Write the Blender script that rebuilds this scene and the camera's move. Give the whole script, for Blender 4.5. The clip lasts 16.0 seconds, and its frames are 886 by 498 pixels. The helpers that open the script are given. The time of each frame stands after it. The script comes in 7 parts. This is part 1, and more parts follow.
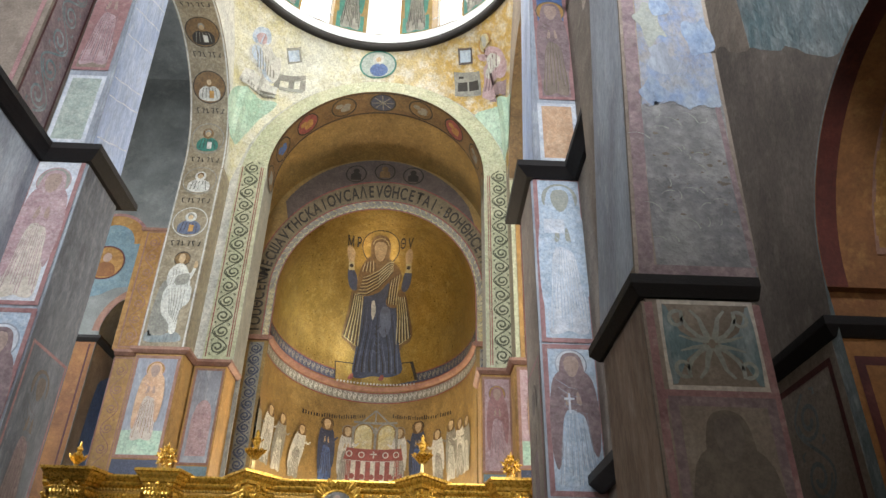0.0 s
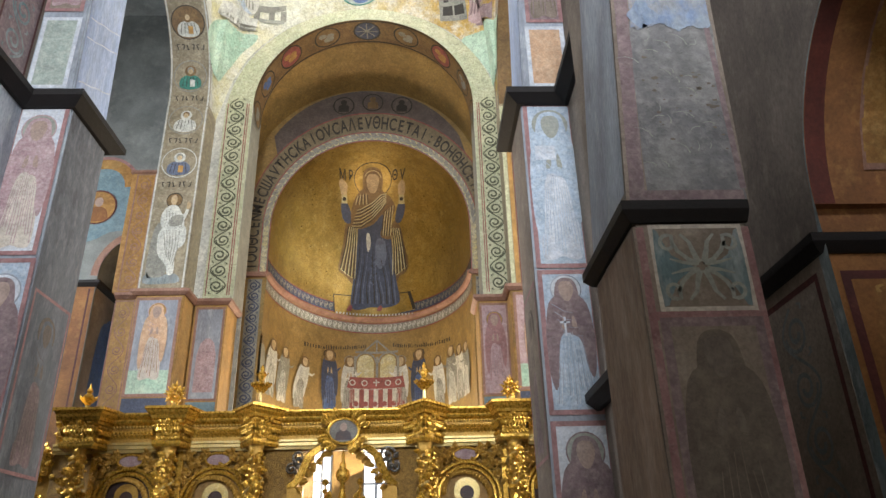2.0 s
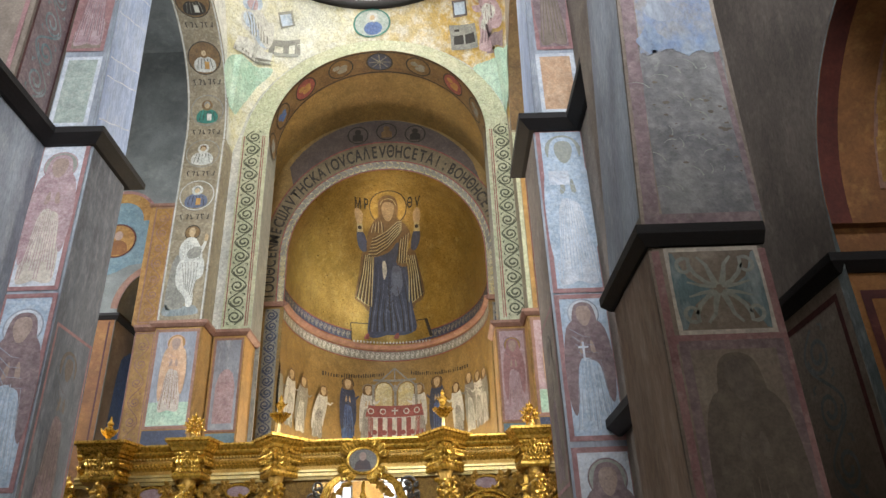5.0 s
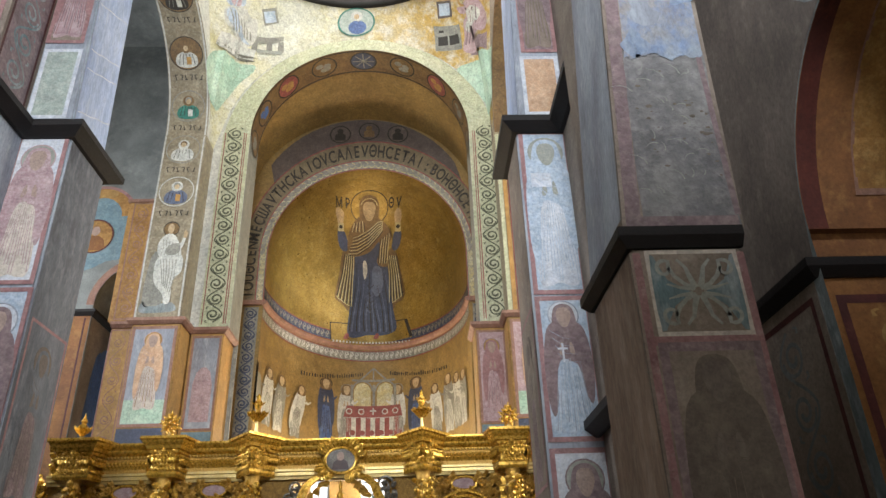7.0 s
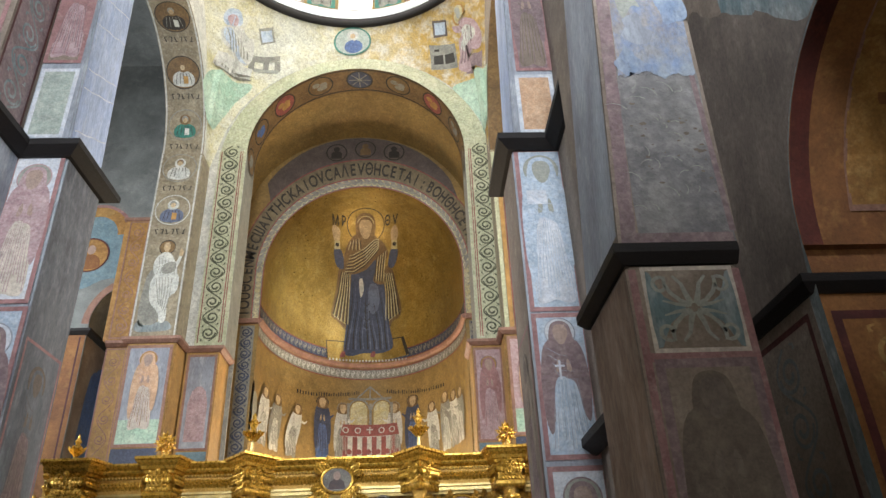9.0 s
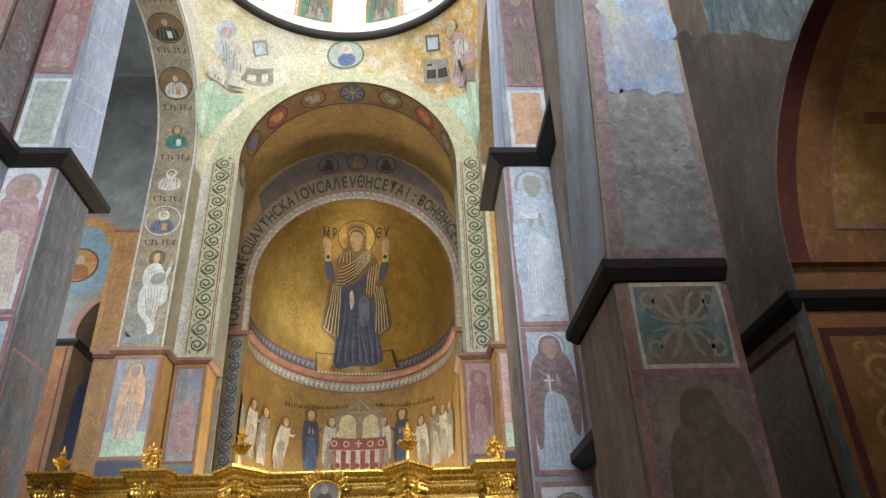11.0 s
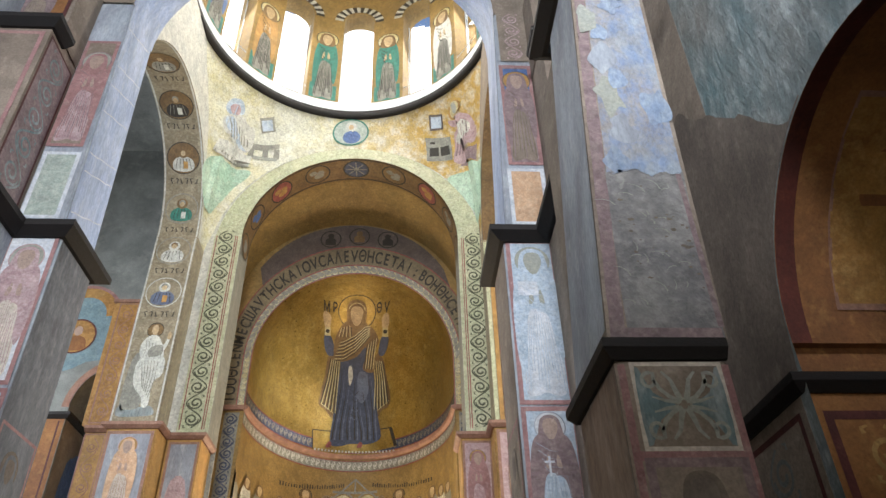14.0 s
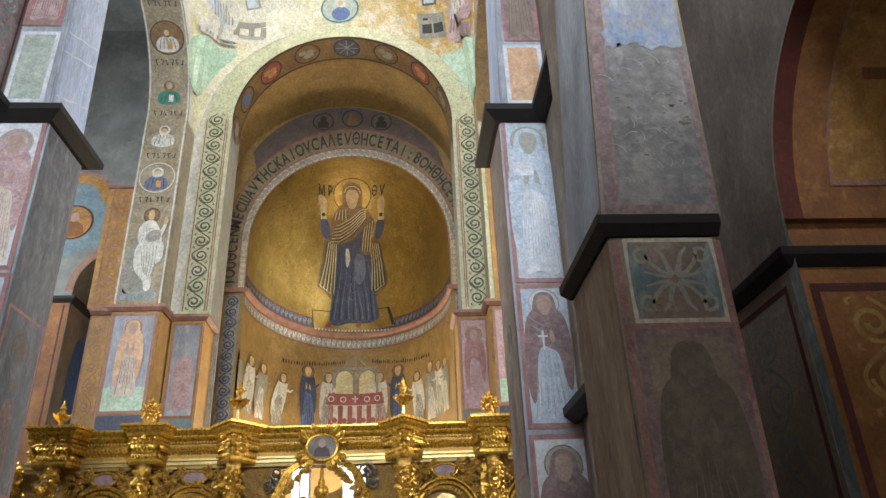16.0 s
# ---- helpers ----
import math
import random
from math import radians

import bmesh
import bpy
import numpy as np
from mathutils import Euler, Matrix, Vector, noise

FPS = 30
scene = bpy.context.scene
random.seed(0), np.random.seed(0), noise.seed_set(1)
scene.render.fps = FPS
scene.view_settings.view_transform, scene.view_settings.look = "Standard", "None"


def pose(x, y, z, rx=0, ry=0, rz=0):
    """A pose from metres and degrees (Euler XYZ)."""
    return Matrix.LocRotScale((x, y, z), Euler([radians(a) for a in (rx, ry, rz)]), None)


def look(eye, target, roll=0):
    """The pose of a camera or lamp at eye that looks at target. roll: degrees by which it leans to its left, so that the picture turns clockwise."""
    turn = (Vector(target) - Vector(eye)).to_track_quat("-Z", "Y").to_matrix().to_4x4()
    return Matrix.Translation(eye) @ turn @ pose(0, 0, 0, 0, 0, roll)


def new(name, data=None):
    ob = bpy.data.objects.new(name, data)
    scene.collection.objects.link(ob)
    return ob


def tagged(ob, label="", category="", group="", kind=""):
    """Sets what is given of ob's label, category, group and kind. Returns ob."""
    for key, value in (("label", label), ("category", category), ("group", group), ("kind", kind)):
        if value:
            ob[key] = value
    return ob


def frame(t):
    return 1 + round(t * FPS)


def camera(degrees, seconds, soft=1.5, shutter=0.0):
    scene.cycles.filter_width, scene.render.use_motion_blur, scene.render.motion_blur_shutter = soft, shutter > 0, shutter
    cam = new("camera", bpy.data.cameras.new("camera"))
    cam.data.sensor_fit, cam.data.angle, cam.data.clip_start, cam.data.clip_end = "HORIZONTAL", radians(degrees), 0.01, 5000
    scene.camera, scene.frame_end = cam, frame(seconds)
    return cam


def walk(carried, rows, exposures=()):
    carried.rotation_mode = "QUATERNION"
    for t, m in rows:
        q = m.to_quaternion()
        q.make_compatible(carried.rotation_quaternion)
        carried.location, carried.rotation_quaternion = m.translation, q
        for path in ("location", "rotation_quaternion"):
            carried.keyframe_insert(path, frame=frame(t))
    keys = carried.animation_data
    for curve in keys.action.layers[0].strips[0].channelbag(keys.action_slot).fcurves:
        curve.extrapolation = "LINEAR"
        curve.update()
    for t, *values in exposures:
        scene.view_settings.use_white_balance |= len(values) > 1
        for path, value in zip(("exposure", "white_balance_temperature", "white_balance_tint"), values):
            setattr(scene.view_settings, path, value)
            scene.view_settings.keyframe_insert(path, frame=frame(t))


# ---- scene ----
cam = camera(63.6, 16.0)
PATH = [
    (0, (1.941, 0.981, 1.94), (1.986, 2.701, 2.958), 1.2),
    (0.5, (1.946, 0.982, 1.94), (1.999, 2.714, 2.939), 1.3),
    (1, (1.935, 0.988, 1.938), (1.996, 2.736, 2.909), 1.5),
    (1.5, (1.942, 0.952, 1.945), (2.014, 2.731, 2.856), 0.6),
    (2, (1.929, 0.882, 1.95), (1.995, 2.696, 2.79), -1.6),
    (2.5, (1.947, 0.804, 1.961), (1.996, 2.607, 2.826), -2.0),
    (3, (1.928, 0.819, 1.967), (1.961, 2.597, 2.882), -2.1),
    (3.5, (1.922, 0.834, 1.972), (1.934, 2.6, 2.912), -1.9),
    (4, (1.925, 0.842, 1.97), (1.92, 2.602, 2.921), -1.7),
    (4.5, (1.924, 0.843, 1.965), (1.917, 2.609, 2.904), -1.7),
    (5, (1.924, 0.843, 1.948), (1.948, 2.626, 2.855), -2.2),
    (7.5, (1.905, 0.851, 1.927), (1.987, 2.63, 2.838), -2.0),
    (8, (1.91, 0.859, 1.929), (1.992, 2.629, 2.856), -1.9),
    (8.5, (1.912, 0.848, 1.927), (1.997, 2.611, 2.867), -2.1),
    (9, (1.911, 0.842, 1.925), (2.0, 2.599, 2.876), -2.5),
    (11.5, (1.926, 0.827, 1.927), (2.044, 2.551, 2.934), -2.3),
    (12, (1.933, 0.827, 1.929), (2.052, 2.528, 2.974), -2.2),
    (12.5, (1.934, 0.822, 1.927), (2.053, 2.492, 3.021), -2.0),
    (13, (1.935, 0.815, 1.928), (2.048, 2.427, 3.106), -2.0),
    (13.5, (1.926, 0.799, 1.923), (2.039, 2.333, 3.201), -2.0),
    (14, (1.939, 0.825, 1.929), (2.049, 2.451, 3.089), -1.7),
    (14.5, (1.931, 0.841, 1.925), (2.046, 2.558, 2.946), -2.0),
    (15, (1.941, 0.841, 1.915), (2.062, 2.602, 2.855), -2.3),
    (15.5, (1.933, 0.829, 1.907), (2.057, 2.612, 2.804), -2.4),
    (16, (1.931, 0.828, 1.898), (2.055, 2.62, 2.777), -2.4),
]
walk(cam, [(t, look(eye, target, roll)) for t, eye, target, roll in PATH])


# ---- light ----
world = bpy.data.worlds.new("sky")
scene.world = world
world.use_nodes = True
_wn = world.node_tree.nodes
_sky = _wn.new("ShaderNodeTexSky")
_sky.sky_type, _sky.sun_disc = "NISHITA", False
_sky.sun_elevation, _sky.sun_rotation = radians(42), radians(215)
world.node_tree.links.new(_sky.outputs[0], _wn["Background"].inputs[0])
_wn["Background"].inputs[1].default_value = 0.15
scene.view_settings.exposure = 0.9

CX, CY, ZR, RR = 0.07, 14.7, 21.0, 4.62     # dome: centre, ring height, ring radius
AX, AY, AZ, AR, AD = 0.23, 23.3, 13.3, 3.48, 4.9    # apse: centre, front plane, conch centre height, half-width, depth
FLOOR = 0.3


def lamp(name, where, towards, width, height, watts, colour, spread=180):
    data = bpy.data.lights.new(name, "AREA")
    data.shape, data.size, data.size_y, data.energy, data.color = "RECTANGLE", width, height, watts, colour
    data.spread = radians(spread)
    ob = new(name, data)
    ob.matrix_world = look(where, towards)
    return ob


COOL, NEUTRAL, WARM = (0.9, 0.94, 1.0), (1.0, 0.94, 0.85), (1.0, 0.8, 0.55)
for _k in range(12):
    _a = radians(30 * _k)
    lamp("drum_window_light", (CX + 5.05 * math.sin(_a), CY + 5.05 * math.cos(_a), 24.6),
         (CX - 2.5 * math.sin(_a), CY - 2.5 * math.cos(_a), 17.0), 1.05, 4.6, 134 if math.cos(_a) < -0.3 else 60, (1.0, 0.97, 0.91))
lamp("west_window_light", (1.0, -6.6, 11.2), (0.3, 12.0, 7.5), 3.6, 3.8, 1850, COOL)
lamp("north_window_light", (-12.6, 15.2, 10.5), (0.0, 15.2, 9.0), 3.0, 5.0, 720, COOL)
# added fill lamp low in the west; the wall there has no door
lamp("low_west_fill", (0.4, -6.8, 2.6), (1.5, 6.0, 3.0), 2.2, 3.2, 165, NEUTRAL)
lamp("south_window_light", (12.6, 15.2, 10.5), (0.0, 15.2, 9.0), 3.0, 5.0, 1000, NEUTRAL)
# added lamp inside the vault for a glint on the conch; no window there
lamp("conch_glint_lamp", (4.05, 21.6, 15.2), (-2.4, 26.0, 13.4), 0.3, 1.8, 55, NEUTRAL, 40)
lamp("sanctuary_window_light", (AX, 27.6, 4.6), (AX, 20.0, 8.5), 1.6, 3.0, 640, WARM)


# ---- materials ----
def srgb(h):
    v = [int(h[i:i + 2], 16) / 255 for i in (0, 2, 4)]
    return tuple((c / 12.92 if c <= 0.04045 else ((c + 0.055) / 1.055) ** 2.4) for c in v) + (1.0,)


def surface(name, a, b, stain=None, scale=0.9, rough=0.8, metal=0.0, bump=0.25, fine=28.0, streak=1.0, stain_at=0.56, tess=0.0, south=None):
    """Two mottled colours, patches of a third, fine grain and relief. streak > 1 stretches the pattern upwards; tess:
    mosaic cubes a metre; south: a colour blended in along x.
    """
    m = bpy.data.materials.new(name)
    m.use_nodes = True
    n, l = m.node_tree.nodes, m.node_tree.links
    p = n["Principled BSDF"]
    geo = n.new("ShaderNodeNewGeometry")
    mp = n.new("ShaderNodeMapping")
    mp.inputs["Scale"].default_value = (1, 1, 1 / streak)
    l.new(geo.outputs["Position"], mp.inputs[0])

    def tex(s, detail, rg=0.6):
        t = n.new("ShaderNodeTexNoise")
        t.inputs["Scale"].default_value, t.inputs["Detail"].default_value, t.inputs["Roughness"].default_value = s, detail, rg
        l.new(mp.outputs[0], t.inputs["Vector"])
        return t

    def ramp(src, lo, hi):
        r = n.new("ShaderNodeMapRange")
        r.inputs["From Min"].default_value, r.inputs["From Max"].default_value = lo, hi
        l.new(src, r.inputs["Value"])
        return r.outputs[0]

    def mix(f, x, y, mode="MIX"):
        k = n.new("ShaderNodeMix")
        k.data_type, k.blend_type = "RGBA", mode
        for sock, v in ((k.inputs[0], f), (k.inputs[6], x), (k.inputs[7], y)):
            if isinstance(v, (tuple, float)):
                sock.default_value = v
            else:
                l.new(v, sock)
        return k.outputs[2]

    big, mid, grain = tex(scale, 5.0), tex(scale * 5.3, 4.0, 0.7), tex(fine, 3.0, 0.7)
    col = mix(ramp(big.outputs[0], 0.36, 0.64), srgb(a), srgb(b))
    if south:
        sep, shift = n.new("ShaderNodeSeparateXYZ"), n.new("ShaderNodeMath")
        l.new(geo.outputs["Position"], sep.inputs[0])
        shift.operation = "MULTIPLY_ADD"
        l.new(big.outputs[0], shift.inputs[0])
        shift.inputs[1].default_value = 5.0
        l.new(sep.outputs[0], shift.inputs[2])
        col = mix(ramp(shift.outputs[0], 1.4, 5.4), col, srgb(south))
    if stain:
        soft = n.new("ShaderNodeMath")
        soft.operation, soft.inputs[1].default_value = "MULTIPLY", 0.65
        l.new(ramp(mid.outputs[0], stain_at - 0.04, stain_at + 0.18), soft.inputs[0])
        col = mix(soft.outputs[0], col, srgb(stain))
    dirt = tex(scale * 1.9 + 0.3, 7.0, 0.72)
    wear = n.new("ShaderNodeMapRange")
    for k, v in (("From Min", 0.3), ("From Max", 0.62), ("To Min", 0.66), ("To Max", 1.06)):
        wear.inputs[k].default_value = v
    l.new(dirt.outputs[0], wear.inputs["Value"])
    col = mix(0.85, col, wear.outputs[0], "MULTIPLY")
    col = mix(0.5, col, ramp(grain.outputs[0], 0.05, 0.62), "MULTIPLY")
    height = grain.outputs[0]
    if tess:
        v = n.new("ShaderNodeTexVoronoi")
        v.inputs["Scale"].default_value = tess
        l.new(geo.outputs["Position"], v.inputs["Vector"])
        bw = n.new("ShaderNodeRGBToBW")
        l.new(v.outputs["Color"], bw.inputs[0])
        col = mix(0.5, col, ramp(bw.outputs[0], -0.3, 0.75), "MULTIPLY")
        height = v.outputs["Distance"]
        rr = n.new("ShaderNodeMapRange")
        rr.inputs["To Min"].default_value, rr.inputs["To Max"].default_value = rough - 0.12, rough + 0.12
        l.new(bw.outputs[0], rr.inputs[0])
        l.new(rr.outputs[0], p.inputs["Roughness"])
    else:
        rr = n.new("ShaderNodeMapRange")
        rr.inputs["To Min"].default_value, rr.inputs["To Max"].default_value = rough - 0.1, min(1, rough + 0.1)
        l.new(mid.outputs[0], rr.inputs[0])
        l.new(rr.outputs[0], p.inputs["Roughness"])
    bp = n.new("ShaderNodeBump")
    bp.inputs["Strength"].default_value, bp.inputs["Distance"].default_value = bump, 0.02
    l.new(height, bp.inputs["Height"])
    bp2 = n.new("ShaderNodeBump")
    bp2.inputs["Strength"].default_value, bp2.inputs["Distance"].default_value = bump * 0.8, 0.06
    l.new(mid.outputs[0], bp2.inputs["Height"])
    l.new(bp.outputs[0], bp2.inputs["Normal"])
    l.new(bp2.outputs[0], p.inputs["Normal"])
    l.new(col, p.inputs["Base Color"])
    p.inputs["Metallic"].default_value = metal
    return m


M = {}
M["grey"] = surface("grey_blue_plaster", "a9b0ba", "8b8f98", "c3c6c8", 1.1, 0.75, streak=3.0)
# blue of the skylight is mixed into this plaster's own colour
M["pale"] = surface("skylight_blue_veined_plaster", "b2bfd8", "93a5c8", "ced6e2", 1.6, 0.6, streak=4.0)
M["brown"] = surface("brown_old_plaster", "988a7c", "827468", "aa9e90", 0.8, 0.85)
M["raw"] = surface("bare_rough_plaster", "8c8a88", "767476", "a2a09c", 1.7, 0.9, bump=0.9, fine=11, stain_at=0.5)
M["bluefresco"] = surface("faded_blue_fresco", "9ca6b2", "9e9690", "7890b8", 1.3, 0.8, bump=0.7, streak=1.6, stain_at=0.47)
M["fadedblue"] = surface("worn_light_blue_paint", "8598b4", "9098a8", "a8b4c0", 2.6, 0.8, bump=0.5, streak=1.8, stain_at=0.46)
M["greenfresco"] = surface("faded_green_fresco", "70868a", "8c8a86", "c0c6c6", 0.9, 0.85, bump=0.6, streak=2.2, stain_at=0.52)
M["orange"] = surface("ochre_fresco", "98683a", "7e5230", "ac804c", 1.0, 0.75)
M["ochre"] = surface("gold_ochre_fresco", "b98d4e", "9a7a48", "d0aa6a", 1.4, 0.7)
M["pink"] = surface("faded_red_border", "a8807e", "946c6c", "bda59e", 2.0, 0.8)
M["darkred"] = surface("dark_red_border", "5e2f2c", "4a2624", "75453c", 1.6, 0.7)
M["white"] = surface("white_fresco_ground", "d3d6dc", "bcc4d0", "e2e2e2", 1.8, 0.75, stain_at=0.47, bump=0.4)
M["paleblue"] = surface("pale_blue_fresco", "b4c4d4", "a4b4c6", "d2dae0", 2.0, 0.75, stain_at=0.47, bump=0.4)
M["mauve"] = surface("mauve_fresco", "8c7678", "7c686c", "a4948f", 2.4, 0.8, stain_at=0.47, bump=0.4)
M["rose"] = surface("rose_fresco", "b59a9c", "a6888c", "cbb8b6", 2.2, 0.8, stain_at=0.47, bump=0.4)
M["cream"] = surface("cream_fresco", "cfc4b4", "bfb4a8", "e0d8cc", 2.2, 0.8, stain_at=0.47, bump=0.4)
M["sage"] = surface("sage_fresco", "aab6ac", "98a49c", "c4c8bc", 2.0, 0.8, stain_at=0.47, bump=0.4)
M["peach"] = surface("peach_fresco", "d0aa88", "c29c7c", "dec0a2", 2.0, 0.8, stain_at=0.47, bump=0.4)
M["halo"] = surface("faded_halo", "a5a8a0", "98998e", "bbb8a4", 3.0, 0.8)
M["skin"] = surface("faded_ochre_paint", "b09a8e", "a58d80", "c0aca0", 3.0, 0.8)
M["wood"] = surface("dark_painted_boards", "17110f", "110c0c", "261a18", 2.0, 0.72, bump=0.2, streak=0.3)
M["gold"] = surface("gold_mosaic", "b89c5a", "9e8442", "c8b274", 0.6, 0.38, metal=0.7, bump=0.16, tess=26.0)
M["golddull"] = surface("dull_gold_mosaic_vault", "a88a50", "967a46", "b4985c", 0.7, 0.65, metal=0.06, bump=0.2, tess=22.0)
M["goldpale"] = surface("pale_gold_mosaic", "d6cda4", "c8b676", "dfe0c8", 0.55, 0.6, metal=0.08, bump=0.25, tess=20.0, stain_at=0.5)
# ground turns golder along x; window glare on the north is coloured in too
M["pendentive"] = surface("cream_glare_to_gold_mosaic", "dcdcc8", "d0c898", "e6e8de", 0.5, 0.62, metal=0.04, bump=0.25, tess=20.0, stain_at=0.48, south="c8a452")
M["slateblue"] = surface("light_slate_blue_mosaic", "6e7890", "5e687e", "8690a4", 2.4, 0.55, tess=20.0)
M["drab"] = surface("drab_gold_mosaic", "8e8062", "7a6d54", "a09274", 1.2, 0.6, metal=0.1, tess=20.0)
M["slate"] = surface("dark_worn_slate_fresco", "74777c", "5c5e64", "8e9094", 1.3, 0.8, bump=0.4, streak=2.6, stain_at=0.5)
M["amber"] = surface("amber_ornament_fresco", "b08446", "946a36", "c49c5e", 1.8, 0.75, stain_at=0.5)
M["oxblood"] = surface("oxblood_border", "5e2a20", "4a2018", "703c2c", 1.6, 0.7)
M["umber"] = surface("faded_umber_fresco", "786c60", "685d53", "84786c", 1.6, 0.85, stain_at=0.5)
M["tan"] = surface("stained_warm_plaster", "a68c78", "8c7564", "b8a492", 1.2, 0.85, streak=3.0, stain_at=0.5)
M["silverbrown"] = surface("silver_brown_mosaic", "a2967c", "8c8068", "b6ac94", 1.4, 0.58, metal=0.1, tess=20.0, stain_at=0.5)
# gilding darkened in colour for the shade between the screen's carving
M["bronze"] = surface("shaded_gilt_ground", "ac8640", "80602c", "c09c50", 9.0, 0.5, metal=0.3, bump=0.5, stain_at=0.5)
M["seagreen"] = surface("pale_sea_green_mosaic", "c2dac4", "a6c8b0", "dae4cc", 0.8, 0.65, tess=20.0)
M["cubewhite"] = surface("white_mosaic", "d9d8cc", "c6c8c0", "e6e4da", 1.5, 0.6, tess=20.0)
M["cubegrey"] = surface("silver_grey_mosaic", "9b9a8e", "88887f", "b5b1a0", 1.5, 0.6, tess=20.0)
M["cubeblue"] = surface("deep_blue_mosaic", "4c556e", "3f475c", "66708a", 2.4, 0.55, tess=20.0)
M["brightblue"] = surface("bright_blue_mosaic", "5a76a8", "4c6698", "8298bc", 2.4, 0.55, tess=20.0)
M["cubedark"] = surface("dark_mosaic_line", "3a342a", "2e2a24", "4a4436", 3.0, 0.6, tess=20.0)
M["cubered"] = surface("red_mosaic", "a05850", "8c4a44", "b87468", 2.4, 0.6, tess=20.0)
M["cubeflesh"] = surface("flesh_tone_mosaic", "cdb48c", "bfa47c", "dcc8a4", 2.4, 0.6, tess=20.0)
M["cubegreen"] = surface("teal_green_mosaic", "3f8a78", "34766a", "5ca08c", 2.4, 0.6, tess=20.0)
M["cubebrown"] = surface("brown_gold_mosaic", "8a6f48", "7a6040", "9c845c", 1.6, 0.55, metal=0.2, tess=20.0)
M["gilt"] = surface("gilded_carving", "e4b44a", "c89a34", "f4d684", 3.0, 0.28, metal=0.62, bump=0.12, fine=40)
M["giltpale"] = surface("pale_gilding", "e8d090", "d8bc70", "f4e6b8", 3.0, 0.32, metal=0.6, bump=0.2, fine=40)
M["giltshade"] = surface("aged_gilding", "cca048", "b0863a", "deb860", 3.0, 0.38, metal=0.5, bump=0.3, fine=40)
M["icon"] = surface("dark_icon_paint", "4a3028", "38262a", "6a4a34", 5.0, 0.4)
M["silver"] = surface("tarnished_silver_relief", "8c8880", "6e6a64", "b0aca4", 6.0, 0.35, metal=0.8, bump=0.4)
M["violet"] = surface("violet_grey_mosaic", "6c6058", "5c524e", "7e7266", 1.2, 0.6, tess=20.0)
M["vinefield"] = surface("cream_green_mosaic", "cfcfae", "bfc4a0", "dcdcc4", 1.2, 0.6, tess=20.0)
M["olive"] = surface("olive_mosaic_line", "5e6048", "4e523e", "74745a", 2.4, 0.6, tess=20.0)
M["teal"] = surface("dull_teal_fresco", "7c949c", "6a8490", "94a8a8", 1.4, 0.8)
M["rust"] = surface("rusty_stone_moulding", "a07a68", "8c6656", "b49482", 2.0, 0.7)
M["dusk"] = surface("dim_repair_plaster", "82766c", "6e635b", "988c80", 0.9, 0.9, bump=0.25, streak=1.6)
M["floor"] = surface("stone_floor", "6b6258", "554d46", "7d756c", 0.8, 0.5)
M["shade"] = surface("dim_grey_plaster", "8b8f8c", "777a78", "9da09a", 0.6, 0.85)
M["drum"] = surface("drum_white_plaster", "e2e6e8", "d2dade", "eef0f0", 1.0, 0.8)


def glass():
    m = bpy.data.materials.new("window_glass")
    m.use_nodes = True
    p = m.node_tree.nodes["Principled BSDF"]
    p.inputs["Transmission Weight"].default_value, p.inputs["Roughness"].default_value, p.inputs["IOR"].default_value = 1.0, 0.05, 1.1
    return m


def daylight(strength):
    m = bpy.data.materials.new("bright_overcast_sky")
    m.use_nodes = True
    n = m.node_tree.nodes
    e = n.new("ShaderNodeEmission")
    e.inputs[0].default_value, e.inputs[1].default_value = (0.93, 0.97, 1.0, 1), strength
    m.node_tree.links.new(e.outputs[0], n["Material Output"].inputs[0])
    return m


M["glass"], M["sky"] = glass(), daylight(1.6)


# ---- mesh helpers ----
def finish(name, bm, mat, parent=None, label="", smooth=False):
    bmesh.ops.recalc_face_normals(bm, faces=bm.faces) if len(bm.faces) < 20000 else None
    if parent is not None:
        bmesh.ops.translate(bm, verts=bm.verts, vec=-Vector(BASE[parent.name]))
    me = bpy.data.meshes.new(name)
    bm.to_mesh(me)
    bm.free()
    me.materials.append(M[mat])
    if smooth:
        me.polygons.foreach_set("use_smooth", [True] * len(me.polygons))
    ob = new(name, me)
    if parent is not None:
        ob.parent = parent
        BASE[ob.name] = BASE[parent.name]
    else:
        BASE[ob.name] = (0, 0, 0)
    if label:
        tagged(ob, label=label)
    return ob


BASE = {}


FINE = {"foliage", "beading", "openwork", "leaf_crown", "leaf_border", "gable_foliage", "silvered_scroll", "rayed_leafage", "vine_foliage", "capital", "carving", "lettering", "mantle_folds", "mantle_lights", "shawl_lights", "shawl_folds", "robe_folds", "robe_lights", "scroll_ornament", "edging", "halo_rim", "cloth_marks", "footstool_edge", "scratches", "pits", "stripes", "interlace", "footstool_dots", "drapery", "veins"}


def part(name, bm, mat, parent, label="", smooth=False):
    ob = finish(name, bm, mat, parent, label, smooth)
    return tagged(ob, kind="stuff") if name in FINE else ob


def setting(name, bm, mat, label, category, smooth=False):
    return tagged(finish(name, bm, mat, None, "", smooth), label, category, kind="structure")


def thing(name, loc, label, category, group=""):
    ob = new(name)
    ob.location = loc
    BASE[ob.name] = tuple(loc)
    return tagged(ob, label, category, group)


